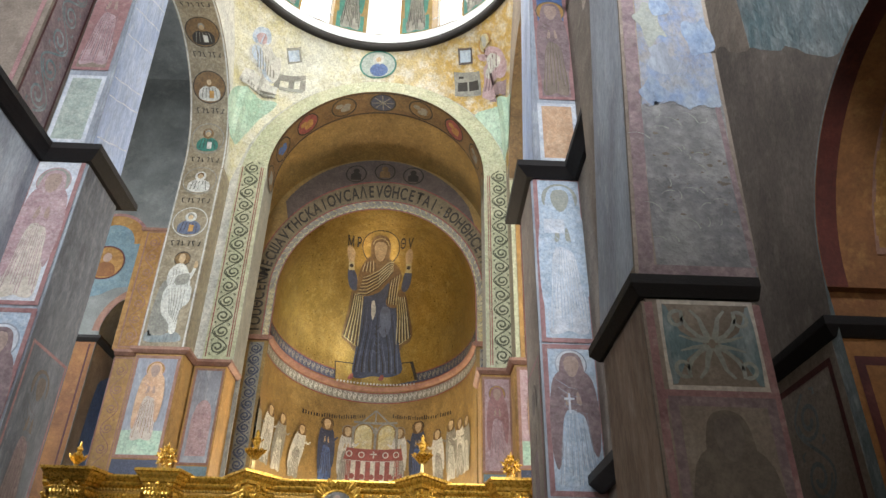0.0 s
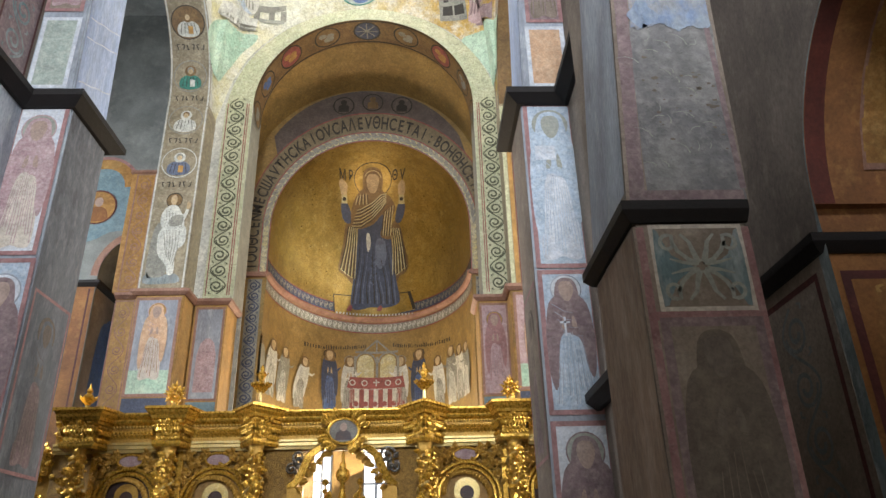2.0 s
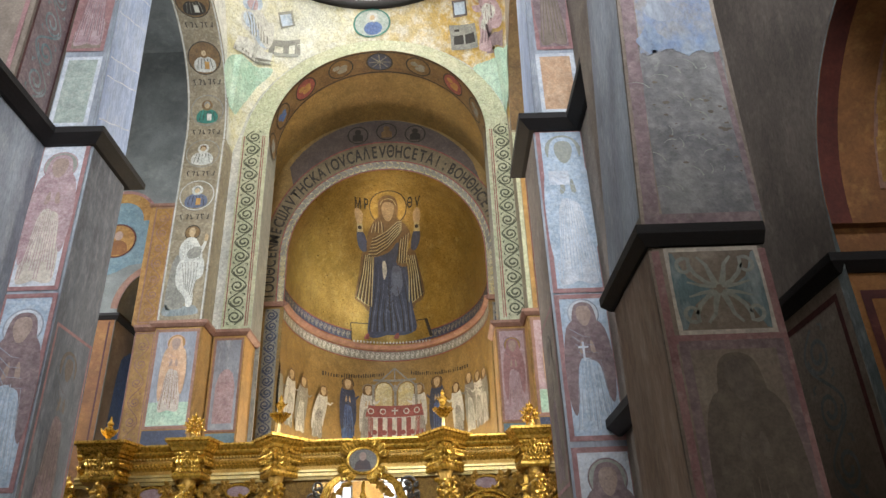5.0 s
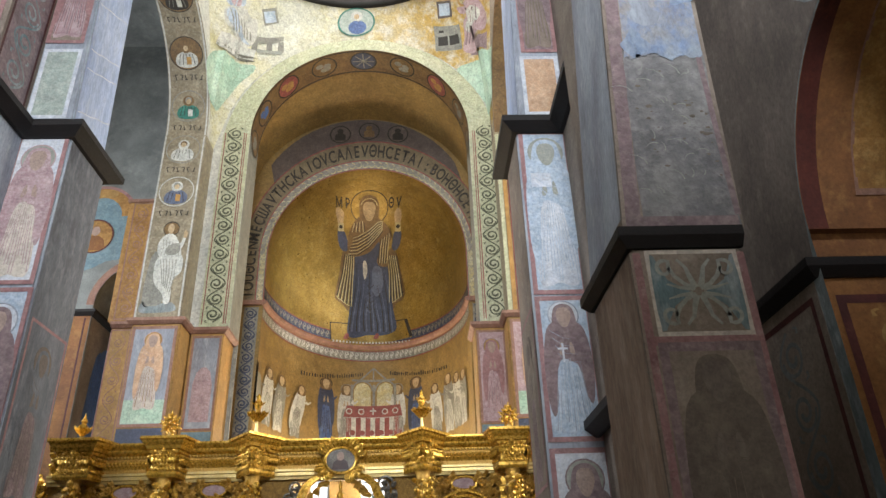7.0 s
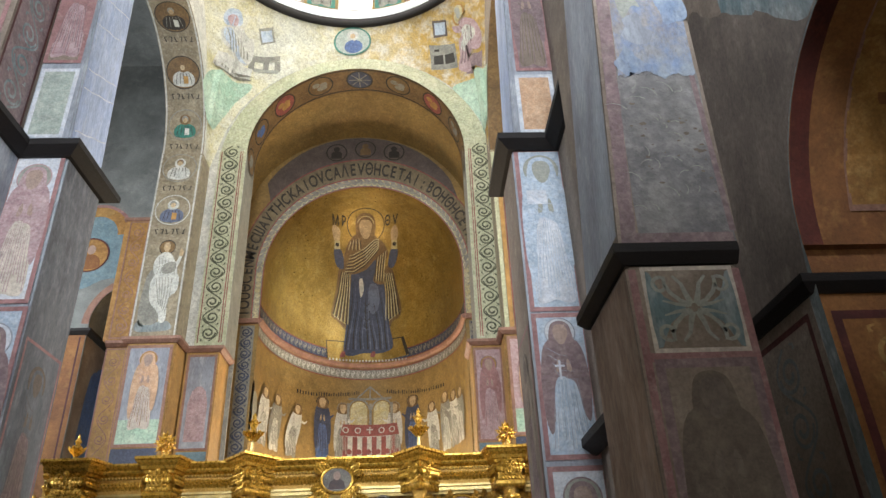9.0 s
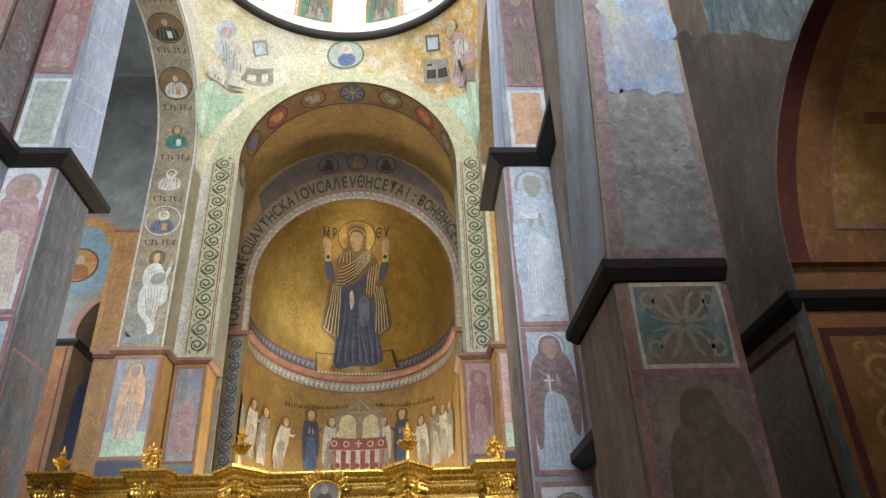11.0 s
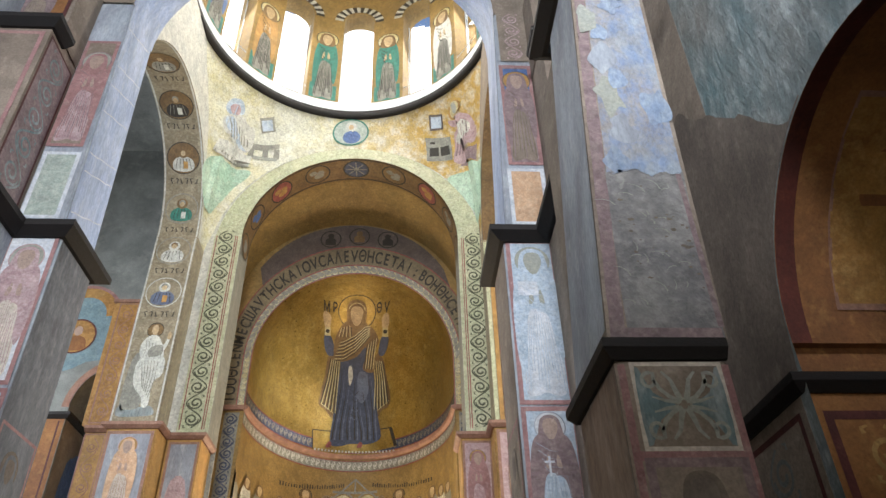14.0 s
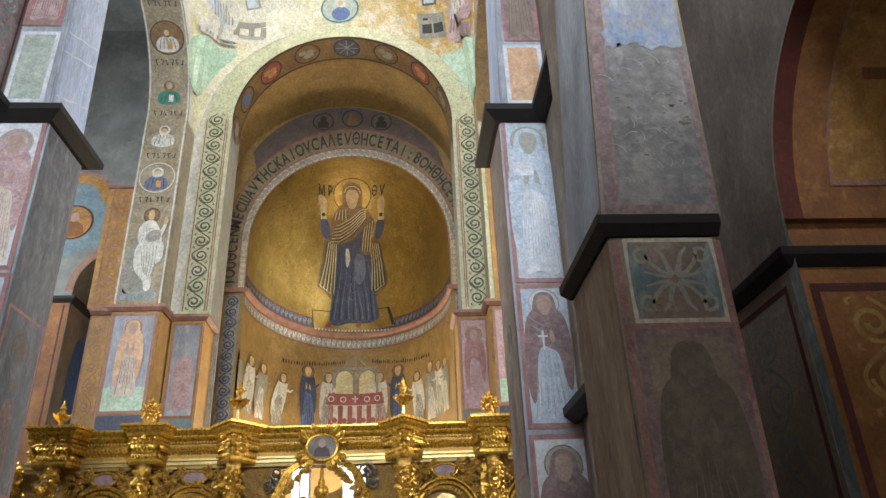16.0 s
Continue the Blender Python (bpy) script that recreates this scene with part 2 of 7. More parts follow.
def box(bm, x0, x1, y0, y1, z0, z1, top=None):
    """A block; top = (x0, x1) of its upper end where it leans in."""
    t0, t1 = top or (x0, x1)
    v = [bm.verts.new(p) for p in ((x0, y0, z0), (x1, y0, z0), (x1, y1, z0), (x0, y1, z0), (t0, y0, z1), (t1, y0, z1), (t1, y1, z1), (t0, y1, z1))]
    for f in ((3, 2, 1, 0), (4, 5, 6, 7), (0, 1, 5, 4), (1, 2, 6, 5), (2, 3, 7, 6), (3, 0, 4, 7)):
        bm.faces.new([v[i] for i in f])
    return bm


def soft_box(bm, x0, x1, y0, y1, z0, z1, top=None, r=0.02):
    b = box(bmesh.new(), x0, x1, y0, y1, z0, z1, top)
    bmesh.ops.bevel(b, geom=b.edges[:], offset=r, segments=2, affect="EDGES")
    me = bpy.data.meshes.new("tmp")
    b.to_mesh(me)
    b.free()
    bm.from_mesh(me)
    bpy.data.meshes.remove(me)
    return bm


def grid(bm, rows):
    """Quads over rows of points, all rows equally long."""
    vs = [[bm.verts.new(p) for p in r] for r in rows]
    for a, b in zip(vs, vs[1:]):
        for i in range(len(a) - 1):
            bm.faces.new((a[i], a[i + 1], b[i + 1], b[i]))
    return bm


def sweep(bm, profile, path, closed=False, caps=True):
    """A moulding: profile of (out, z) carried along a plan path, out to the right of its way, mitred."""
    n = len(path)
    rows = []
    for i in range(n):
        p = Vector(path[i])
        a = Vector(path[i - 1]) if i or closed else None
        b = Vector(path[(i + 1) % n]) if i < n - 1 or closed else None
        d1 = (p - a).normalized() if a is not None else (b - p).normalized()
        d2 = (b - p).normalized() if b is not None else d1
        n1, n2 = Vector((d1.y, -d1.x)), Vector((d2.y, -d2.x))
        m = (n1 + n2).normalized()
        m = m / max(0.35, m.dot(n1))
        rows.append([(p.x + m.x * o, p.y + m.y * o, z) for o, z in profile])
    if closed:
        rows.append(rows[0])
    vs = [[bm.verts.new(q) for q in r] for r in rows]
    for a, b in zip(vs, vs[1:]):
        for i in range(len(profile)):
            j = (i + 1) % len(profile)
            bm.faces.new((a[i], a[j], b[j], b[i]))
    if caps and not closed:
        bm.faces.new(vs[0])
        bm.faces.new(vs[-1][::-1])
    return bm


def tube(bm, pts, r0, r1=None, sides=6):
    """A round bar along points, tapering from r0 to r1."""
    r1 = r0 if r1 is None else r1
    rings = []
    up = Vector((0.13, 1, 0.21)).normalized()
    for i, p in enumerate(pts):
        a, b = Vector(pts[max(i - 1, 0)]), Vector(pts[min(i + 1, len(pts) - 1)])
        d = (b - a).normalized()
        s = d.cross(up).normalized()
        t = s.cross(d)
        r = r0 + (r1 - r0) * i / max(1, len(pts) - 1)
        rings.append([bm.verts.new(Vector(p) + r * (math.cos(k * math.tau / sides) * s + math.sin(k * math.tau / sides) * t)) for k in range(sides)])
    for a, b in zip(rings, rings[1:]):
        for k in range(sides):
            bm.faces.new((a[k], a[(k + 1) % sides], b[(k + 1) % sides], b[k]))
    bm.faces.new(rings[0])
    bm.faces.new(rings[-1][::-1])
    return bm


def lathe(bm, x, y, prof, sides=16):
    """A turned form about the upright through x, y from (radius, z) pairs."""
    rows = [[bm.verts.new((x + r * math.cos(k * math.tau / sides), y + r * math.sin(k * math.tau / sides), z)) for k in range(sides)] for r, z in prof]
    for a, b in zip(rows, rows[1:]):
        for k in range(sides):
            bm.faces.new((a[k], a[(k + 1) % sides], b[(k + 1) % sides], b[k]))
    bm.faces.new(rows[0][::-1])
    bm.faces.new(rows[-1])
    return bm


def ball(bm, c, r, sx=1, sy=1, sz=1, seg=8):
    bmesh.ops.create_uvsphere(bm, u_segments=seg, v_segments=max(4, seg // 2 + 1), radius=r, matrix=Matrix.Translation(c) @ Matrix.Diagonal((sx, sy, sz, 1)))
    return bm


# ---- painted and laid forms: (u, v) on a surface, d proud of it ----
def on_y(y):
    return lambda u, v, d: (u, y - d, v)


def on_x(x, s):
    return lambda u, v, d: (x + s * d, u, v)


def on_drum(u, v, d):
    a = u / RR
    return (CX + (RR - d) * math.sin(a), CY + (RR - d) * math.cos(a), v)


def on_conch(u, v, d):
    r = AR - d
    q = 1 - ((u - AX) / r) ** 2 - (max(v - AZ, 0) / r) ** 2
    return (u, AY + (AD - d) * math.sqrt(max(q, 0.0)), v)


def blob(bm, rows, mp, d, cols=6, step=0.12):
    """A filled outline given by rows (v, u_left, u_right), rounded between the rows."""
    out = []
    for (v0, a0, b0), (v1, a1, b1) in zip(rows, rows[1:]):
        k = max(1, int(abs(v1 - v0) / step))
        for i in range(k):
            f = i / k
            out.append((v0 + (v1 - v0) * f, a0 + (a1 - a0) * f, b0 + (b1 - b0) * f))
    out.append(rows[-1])
    return grid(bm, [[mp(a + (b - a) * c / cols, v, d) for c in range(cols + 1)] for v, a, b in out])


def shape(bm, pts, mp, d, k=3):
    """A filled outline through the given corners, rounded between them (k = 1 keeps them sharp)."""
    n, out = len(pts), []
    for i in range(n):
        p0, p1, p2, p3 = (Vector(pts[(i + j) % n]) for j in (-1, 0, 1, 2))
        for j in range(k):
            f = j / k
            out.append(0.5 * (2 * p1 + (p2 - p0) * f + (2 * p0 - 5 * p1 + 4 * p2 - p3) * f * f + (3 * p1 - p0 - 3 * p2 + p3) * f ** 3))
    flat = bmesh.new()
    bmesh.ops.triangulate(flat, faces=[flat.faces.new([flat.verts.new((p.x, p.y, 0)) for p in out])])
    (u0, u1), (v0, v1) = ((min(p[i] for p in out), max(p[i] for p in out)) for i in (0, 1))
    bend = sum((Vector(mp(u, v, d)) for u in (u0, u1) for v in (v0, v1)), Vector()) / 4 - Vector(mp((u0 + u1) / 2, (v0 + v1) / 2, d))
    if bend.length > 0.002:
        # cut across both ways, so that the patch follows a curved ground
        for axis in (0, 1):
            lo, hi = min(p[axis] for p in out), max(p[axis] for p in out)
            for i in range(1, 9):
                at, way = Vector((0, 0, 0)), Vector((0, 0, 0))
                at[axis], way[axis] = lo + (hi - lo) * i / 9, 1.0
                bmesh.ops.bisect_plane(flat, geom=flat.verts[:] + flat.edges[:] + flat.faces[:], plane_co=at, plane_no=way)
    made = {v: bm.verts.new(mp(v.co.x, v.co.y, d)) for v in flat.verts}
    for f in flat.faces:
        bm.faces.new([made[v] for v in f.verts])
    flat.free()
    return bm


def rect(bm, u0, u1, v0, v1, mp, d, step=0.25):
    cols = max(1, int((u1 - u0) / step))
    return blob(bm, [(v0, u0, u1), (v1, u0, u1)], mp, d, cols, step)


def stroke(bm, pts, w, mp, d, w1=None):
    w1 = w if w1 is None else w1
    rows = []
    for i, p in enumerate(pts):
        a, b = Vector(pts[max(i - 1, 0)]), Vector(pts[min(i + 1, len(pts) - 1)])
        t = (b - a).normalized()
        h = (w + (w1 - w) * i / max(1, len(pts) - 1)) / 2
        rows.append([mp(p[0] - t.y * h, p[1] + t.x * h, d), mp(p[0] + t.y * h, p[1] - t.x * h, d)])
    return grid(bm, rows)


def line(u0, v0, u1, v1, step=0.2):
    k = max(1, int(math.hypot(u1 - u0, v1 - v0) / step))
    return [(u0 + (u1 - u0) * i / k, v0 + (v1 - v0) * i / k) for i in range(k + 1)]


def disc(bm, u, v, r, mp, d, ru=1.0, n=20):
    rows = []
    for i in range(n // 2 + 1):
        a = -math.pi / 2 + math.pi * i / (n // 2)
        h = r * ru * max(math.cos(a), 0.02)
        rows.append((v + r * math.sin(a), u - h, u + h))
    return blob(bm, rows, mp, d, 4, 9)


def hoop(bm, u, v, r, w, mp, d, ru=1.0, n=28, a0=0.0, a1=math.tau):
    return stroke(bm, [(u + r * ru * math.cos(a0 + (a1 - a0) * i / n), v + r * math.sin(a0 + (a1 - a0) * i / n)) for i in range(n + 1)], w, mp, d)


def scroll(bm, u, v0, v1, wide, w, mp, d, pitch=None):
    """A running vine: a wave with a curl in each of its bays."""
    pitch = pitch or wide * 0.95
    k = max(2, round((v1 - v0) / pitch))
    pitch = (v1 - v0) / k
    n = k * 12
    stroke(bm, [(u + wide * 0.46 * math.sin(math.pi * i / 12), v0 + (v1 - v0) * i / n) for i in range(n + 1)], w, mp, d)
    for j in range(k):
        s = 1 if j % 2 else -1
        cu, cv = u + s * wide * 0.04, v0 + (j + 0.5) * pitch
        pts = []
        for i in range(23):
            a = i / 22 * math.tau * 1.5
            r = wide * (0.4 - 0.3 * i / 22)
            pts.append((cu - s * r * math.cos(a), cv - r * math.sin(a) * 0.95))
        stroke(bm, pts, w, mp, d + 0.003, w * 1.5)
        for t in (-1, 1):
            q = (u + s * wide * 0.4, cv + t * pitch * 0.36)
            stroke(bm, [q, (q[0] + s * wide * 0.02, q[1] + t * wide * 0.1), (q[0] - s * wide * 0.1, q[1] + t * wide * 0.14)], w * 1.3, mp, d + 0.006, w * 0.5)
    return bm


def frame_lines(bm, u0, u1, v0, v1, w, mp, d):
    for a, b, c, e in ((u0, v0, u0, v1), (u1, v0, u1, v1), (u0 - w / 2, v0, u1 + w / 2, v0), (u0 - w / 2, v1, u1 + w / 2, v1)):
        stroke(bm, line(a, b, c, e), w, mp, d + (0.0015 if b == e else 0))
    return bm


def robed(owner, mp, u, v0, h, robe, mantle, halo, skin, d, wide=0.16, lean=0.0, halo_r=0.115, folds=None, dark=None):
    """A standing robed form as plain shapes: halo, blank head under a hood, robe, cloak, folds."""
    w = wide * h
    hd = h * 0.062
    top = v0 + h - hd * 1.6
    mosaic = robe.startswith("cube") or robe == "brightblue"
    dark = dark or ("cubedark" if mosaic else {"white": "paleblue", "cream": "rose", "paleblue": "grey", "rose": "mauve"}.get(robe, "umber"))
    light = folds or mantle

    def at(x, y):
        return (u + x * w + lean * max(0.0, y - 0.3) / 0.55, v0 + y * h)

    def outline(*pts):
        return shape(bmesh.new(), [at(x, y) for x, y in pts], mp, d + 0.004)
    if halo:
        ring = part("halo", disc(bmesh.new(), u + lean, top, h * halo_r, mp, d, min(1.0, wide / 0.12)), halo, owner)
        part("halo_rim", hoop(bmesh.new(), u + lean, top, h * halo_r, h * 0.009, mp, d + 0.003, min(1.0, wide / 0.12)), dark, ring)
    part("robe", outline((-0.8, 0.03), (-0.4, 0.0), (0.0, 0.02), (0.45, 0.0), (0.82, 0.04), (0.72, 0.35), (0.6, 0.62), (0.32, 0.85), (-0.32, 0.85), (-0.6, 0.62), (-0.72, 0.35)), robe, owner)
    b = bmesh.new()
    for outl in (((0.12, 0.88), (-0.38, 0.86), (-0.82, 0.79), (-1.02, 0.6), (-1.04, 0.4), (-0.98, 0.22), (-0.8, 0.13), (-0.6, 0.24), (-0.52, 0.44), (-0.3, 0.55), (0.14, 0.58)),
                 ((-0.06, 0.88), (-0.08, 0.58), (0.36, 0.52), (0.52, 0.44), (0.62, 0.3), (0.84, 0.22), (1.0, 0.32), (1.06, 0.55), (0.86, 0.78), (0.4, 0.86))):
        shape(b, [at(x, y) for x, y in outl], mp, d + (0.008 if outl[0][0] > 0 else 0.0095))
    part("mantle", b, mantle, owner)
    for q in (-1, 1):
        if wide > 0.1:
            b = bmesh.new()
            shape(b, [at(q * 0.14, 0.6), at(q * 0.34, 0.59), at(q * 0.3, 0.65), at(q * 0.2, 0.69), at(q * 0.12, 0.66)], mp, d + 0.012)
            part("palm", b, skin, owner)
    b = bmesh.new()
    shape(b, [(u + lean + x * hd * min(1.0, wide / 0.13), top + y * hd) for x, y in ((-1.3, -1.6), (-1.35, 0.2), (-0.9, 1.2), (0, 1.5), (0.9, 1.2), (1.35, 0.2), (1.3, -1.6))], mp, d + 0.01)
    part("hood", b, mantle if wide > 0.12 and not mosaic else ("cubebrown" if mosaic else "mauve"), owner)
    b = bmesh.new()
    shape(b, [(u + lean + x * hd * min(1.0, wide / 0.13), top + y * hd) for x, y in ((-0.3, -1.5), (-0.8, -0.6), (-0.88, 0.3), (-0.5, 0.95), (0.5, 0.95), (0.88, 0.3), (0.8, -0.6), (0.3, -1.5))], mp, d + 0.014)
    part("head", b, skin, owner)
    for mat, off, n in ((dark, 0.0, 7), (light, 0.5, 6)):
        b = bmesh.new()
        for k in range(n):
            f = (k + off - 3) / 3
            hi, lo = 0.56 - 0.1 * ((k * 7 + 3) % 4) / 3, 0.03 + 0.06 * ((k * 5) % 3)
            stroke(b, [at(f * 0.5, hi), at(f * 0.6 + 0.03 * math.sin(k * 2.1), (hi * 2 + lo) / 3), at(f * 0.68 - 0.03 * math.sin(k * 1.7), (hi + lo * 2) / 3), at(f * 0.76, lo)], h * 0.003, mp, d + 0.0115 + 0.001 * (off > 0), h * (0.008 if mosaic else 0.006))
        for k in range(4 if mosaic or not off else 0):
            g = 0.78 - 0.06 * k - 0.03 * off
            stroke(b, [at(-0.7 + 0.1 * k, g), at(-0.15, g - 0.06), at(0.2 + 0.12 * k, g - 0.07)], h * 0.005, mp, d + 0.0145 + 0.001 * (off > 0), h * 0.002)
        part("drapery", b, mat, owner)


# ---- letter shapes ----
def cut_letter(ch):
    cu = bpy.data.curves.new("letter", "FONT")
    cu.body, cu.size, cu.offset, cu.align_x = ch, 0.56, 0.01, "CENTER"
    ob = new("letter", cu)
    bpy.context.view_layer.update()
    me = bpy.data.meshes.new_from_object(ob.evaluated_get(bpy.context.evaluated_depsgraph_get()))
    bpy.data.objects.remove(ob)
    return me


TEXT = "TOUΘCENMECѠAVTHCKAIOVCAΛEVΘHCETAI:BOHΘHCEIAVTHOΘECTO"
SHAPES = {ch: cut_letter(ch) for ch in sorted(set(TEXT)) + ["Μ Ρ", "Θ V"]}


def letter(ch):
    b = bmesh.new()
    b.from_mesh(SHAPES[ch])
    return b



# ---- large structure ----
setting("floor", box(bmesh.new(), -13.5, 13.5, -7.5, 29.5, 0.0, FLOOR), "floor", "worn grey stone cathedral floor", "floor")
_b = bmesh.new()
box(_b, -13.5, 13.5, -7.5, -7.0, FLOOR, 21)
setting("wall_west", _b, "shade", "plain plastered west wall", "wall")
setting("wall_north", box(bmesh.new(), -13.5, -13.0, -7.0, 29.0, FLOOR, 21), "shade", "plain plastered north wall", "wall")
setting("wall_south", box(bmesh.new(), 13.0, 13.5, -7.0, 29.0, FLOOR, 21), "shade", "plain plastered south wall", "wall")
setting("wall_east", box(bmesh.new(), -13.5, 13.5, 29.0, 29.5, FLOOR, 21), "shade", "plain plastered east wall", "wall")
_b = bmesh.new()
box(_b, -13.5, -5.7, -7.5, 29.5, 20.0, 20.4)
box(_b, 5.7, 13.5, -7.5, 29.5, 20.0, 20.4)
box(_b, -5.7, 5.7, 20.6, 29.5, 20.0, 20.4)
setting("ceiling", _b, "shade", "dim plastered vault over the aisles", "ceiling")


def arched_wall(bm, along, fixed0, fixed1, lo, hi, z0, z1, c, r, spring, sill=None, n=24, reveal=True):
    """A wall between two planes with a round-headed opening. along: 'x' or 'y', the axis that the wall runs along."""
    def at(a, f, z):
        return (a, f, z) if along == "x" else (f, a, z)
    pts = [(c - r, sill if sill is not None else z0)] + [(c - r * math.cos(math.pi * i / n), spring + r * math.sin(math.pi * i / n)) for i in range(n + 1)] + [(c + r, sill if sill is not None else z0)]
    for f in (fixed0, fixed1):
        grid(bm, [[at(lo, f, z0), at(c - r, f, z0)], [at(lo, f, z1), at(c - r, f, z1)]])
        grid(bm, [[at(c + r, f, z0), at(hi, f, z0)], [at(c + r, f, z1), at(hi, f, z1)]])
        arc = pts[1:-1]
        grid(bm, [[at(a, f, z) for a, z in arc], [at(a, f, z1) for a, z in arc]])
        if sill is not None:
            grid(bm, [[at(c - r, f, z0), at(c + r, f, z0)], [at(c - r, f, sill), at(c + r, f, sill)]])
    if reveal:
        grid(bm, [[at(a, fixed0, z) for a, z in pts], [at(a, fixed1, z) for a, z in pts]])
    for a in (lo, hi):
        grid(bm, [[at(a, fixed0, z0), at(a, fixed1, z0)], [at(a, fixed0, z1), at(a, fixed1, z1)]])
    grid(bm, [[at(lo, fixed0, z1), at(hi, fixed0, z1)], [at(lo, fixed1, z1), at(hi, fixed1, z1)]])
    return bm


def barrel(bm, c, r, spring, y0, y1, n=32, rows=6, a0=0.0, a1=math.pi):
    return grid(bm, [[(c - r * math.cos(a0 + (a1 - a0) * i / n), y0 + (y1 - y0) * k / rows, spring + r * math.sin(a0 + (a1 - a0) * i / n)) for i in range(n + 1)] for k in range(rows + 1)])


# nave, west arm
QY, QZ, QR, QJ = 4.6, 4.9, 1.8, 6.5     # arcade arch: centre, springing, radius, jamb


def arcade(a, x, r=QR):
    return (x, QY + r * math.cos(a), QZ + r * math.sin(a))


HALF = [math.pi * i / 28 for i in range(29)]
_b = bmesh.new()
barrel(_b, 0, 5.45, 15.2, -7.0, 10.5)
setting("nave_vault", _b, "greenfresco", "faded fresco on the barrel vault over the nave", "vault", True)
_b = bmesh.new()
box(_b, -6.6, -5.45, -7.0, 10.5, 9.2, 15.2)
box(_b, -6.6, -4.4, -7.0, 10.55, FLOOR, 9.0)
setting("nave_wall_north", _b, "grey", "grey plastered nave wall with stepped ledge", "wall")
_b = bmesh.new()
arched_wall(_b, "y", 5.45, 6.7, 1.5, 6.55, FLOOR, 15.2, QY, QR, QZ, n=28, reveal=False)
setting("arcade_wall", _b, "greenfresco", "plastered arcade wall with a round arch and patchy fresco", "wall")
_b = bmesh.new()
box(_b, 5.45, 6.7, 6.556, 10.5, FLOOR, 15.2)
box(_b, 5.45, 6.7, -7.0, 1.5, FLOOR, 15.2)
box(_b, 4.4, 5.45, 8.0, 10.5, FLOOR, 9.0)
setting("nave_wall_south", _b, "brown", "brownish plastered nave wall behind the near pier", "wall")
_b = bmesh.new()
grid(_b, [[arcade(a, x, QR - 0.004) for a in HALF] for x in (5.452, 5.55, 5.64)])
setting("arch_border", _b, "oxblood", "dark red painted border round the arcade arch", "trim", True)
_b = bmesh.new()
grid(_b, [[arcade(a, x) for a in HALF] for x in (5.45, 5.75, 6.0, 6.3, 6.7, 7.6, 8.6)])
for y in (2.8, QJ):
    grid(_b, [[(x, y, z) for x in (5.45, 6.7, 8.6)] for z in (FLOOR, 2.5, QZ)])
grid(_b, [[(x, y, QZ) for x in (5.45, 6.7, 8.6)] for y in (QY + QR, QJ)])
setting("arch_soffit", _b, "orange", "ochre and brown frescoed underside of the arcade arch", "arch", True)
setting("aisle_wall", box(bmesh.new(), 8.6, 9.0, -7.0, 10.5, FLOOR, 12), "brown", "dim brown aisle wall seen through the arch", "wall")

# added out of view; parapet height keeps west light off the near pier
_b = bmesh.new()
box(_b, -5.45, 5.45, -7.0, -0.3, 5.0, 5.4)
box(_b, -5.45, 5.45, -0.5, -0.2, 5.4, 8.5)
setting("gallery", _b, "shade", "plain west gallery out of view, its parapet set to shade the near pier", "gallery")

# plaster left bare low on the arcade wall, under the torn edge of the fresco
_b = bmesh.new()
_lo, _hi = [], []
for _i in range(61):
    y = 5.05 + 4.95 * _i / 60
    low = QZ + math.sqrt(max((QR + 0.01) ** 2 - (y - QY) ** 2, 0)) if y < QY + QR else 4.62
    top = min(6.5 + (y - 5.28) * 1.13, 8.55) + 0.16 * noise.noise((y * 2.3, 0.3, 7)) + 0.06 * noise.noise((y * 9, 4, 1))
    _lo.append((5.442, y, low))
    _hi.append((5.442, y, max(top, low + 0.03)))
grid(_b, [_lo, [tuple((Vector(p) + Vector(q)) / 2) for p, q in zip(_lo, _hi)], _hi])
setting("bare_plaster", _b, "dusk", "bare grey-brown repair plaster with a torn upper edge", "wall")


# ---- piers ----
BOARD = [(0.0, -0.16), (0.06, -0.16), (0.2, -0.05), (0.2, 0.06), (0.0, 0.06)]


def cornice(path, z, label, k=1.0, tall=1.0):
    b = bmesh.new()
    sweep(b, [(o * k, z + h * tall) for o, h in BOARD], path)
    return tagged(finish("cornice", b, "wood"), label, "cornice", "dark cornices on the piers", "structure")


for _s, _nm in ((-1, "north"), (1, "south")):
    _b = bmesh.new()
    a, c = sorted((_s * 3.62, _s * 4.5))
    soft_box(_b, a, c, 10.5, 11.8, FLOOR, 9.05, r=0.03)
    t = sorted((_s * 3.85, _s * 4.55))
    soft_box(_b, sorted((_s * 3.68, _s * 4.5))[0], sorted((_s * 3.68, _s * 4.5))[1], 10.52, 11.78, 9.2, 15.2, top=t, r=0.03)
    setting("crossing_pier_west_" + _nm, _b, "grey", "tall cruciform pier with veined grey-blue plaster", "pier")
    _b = bmesh.new()
    a, c = sorted((_s * 4.5, _s * 6.6))
    box(_b, a, c, 9.45, 12.65, 9.1, 13.05)
    box(_b, a, c, 10.55, 12.65, FLOOR, 9.1)
    box(_b, a, c, 9.75, 12.65, 13.1, 15.3)
    setting("pier_arm_" + _nm, _b, "brown", "brown frescoed side arm of the cruciform pier", "pier")
    # boards turn round the pilaster, then run west along the wall
    pth = [(_s * 4.4, 2.0 if _s < 0 else 8.05), (_s * 4.4, 10.5), (_s * 3.62, 10.5), (_s * 3.62, 11.8), (_s * 4.5, 11.8)]
    cornice(pth if _s < 0 else pth[::-1], 9.12, "dark wooden cornice board stepping round the crossing pier", 1.25)
    pth = [(_s * 5.4, 9.45), (_s * 4.5, 9.45), (_s * 4.5, 9.9)]
    cornice(pth if _s < 0 else pth[::-1], 13.08, "brown upper cornice on the pier arm")
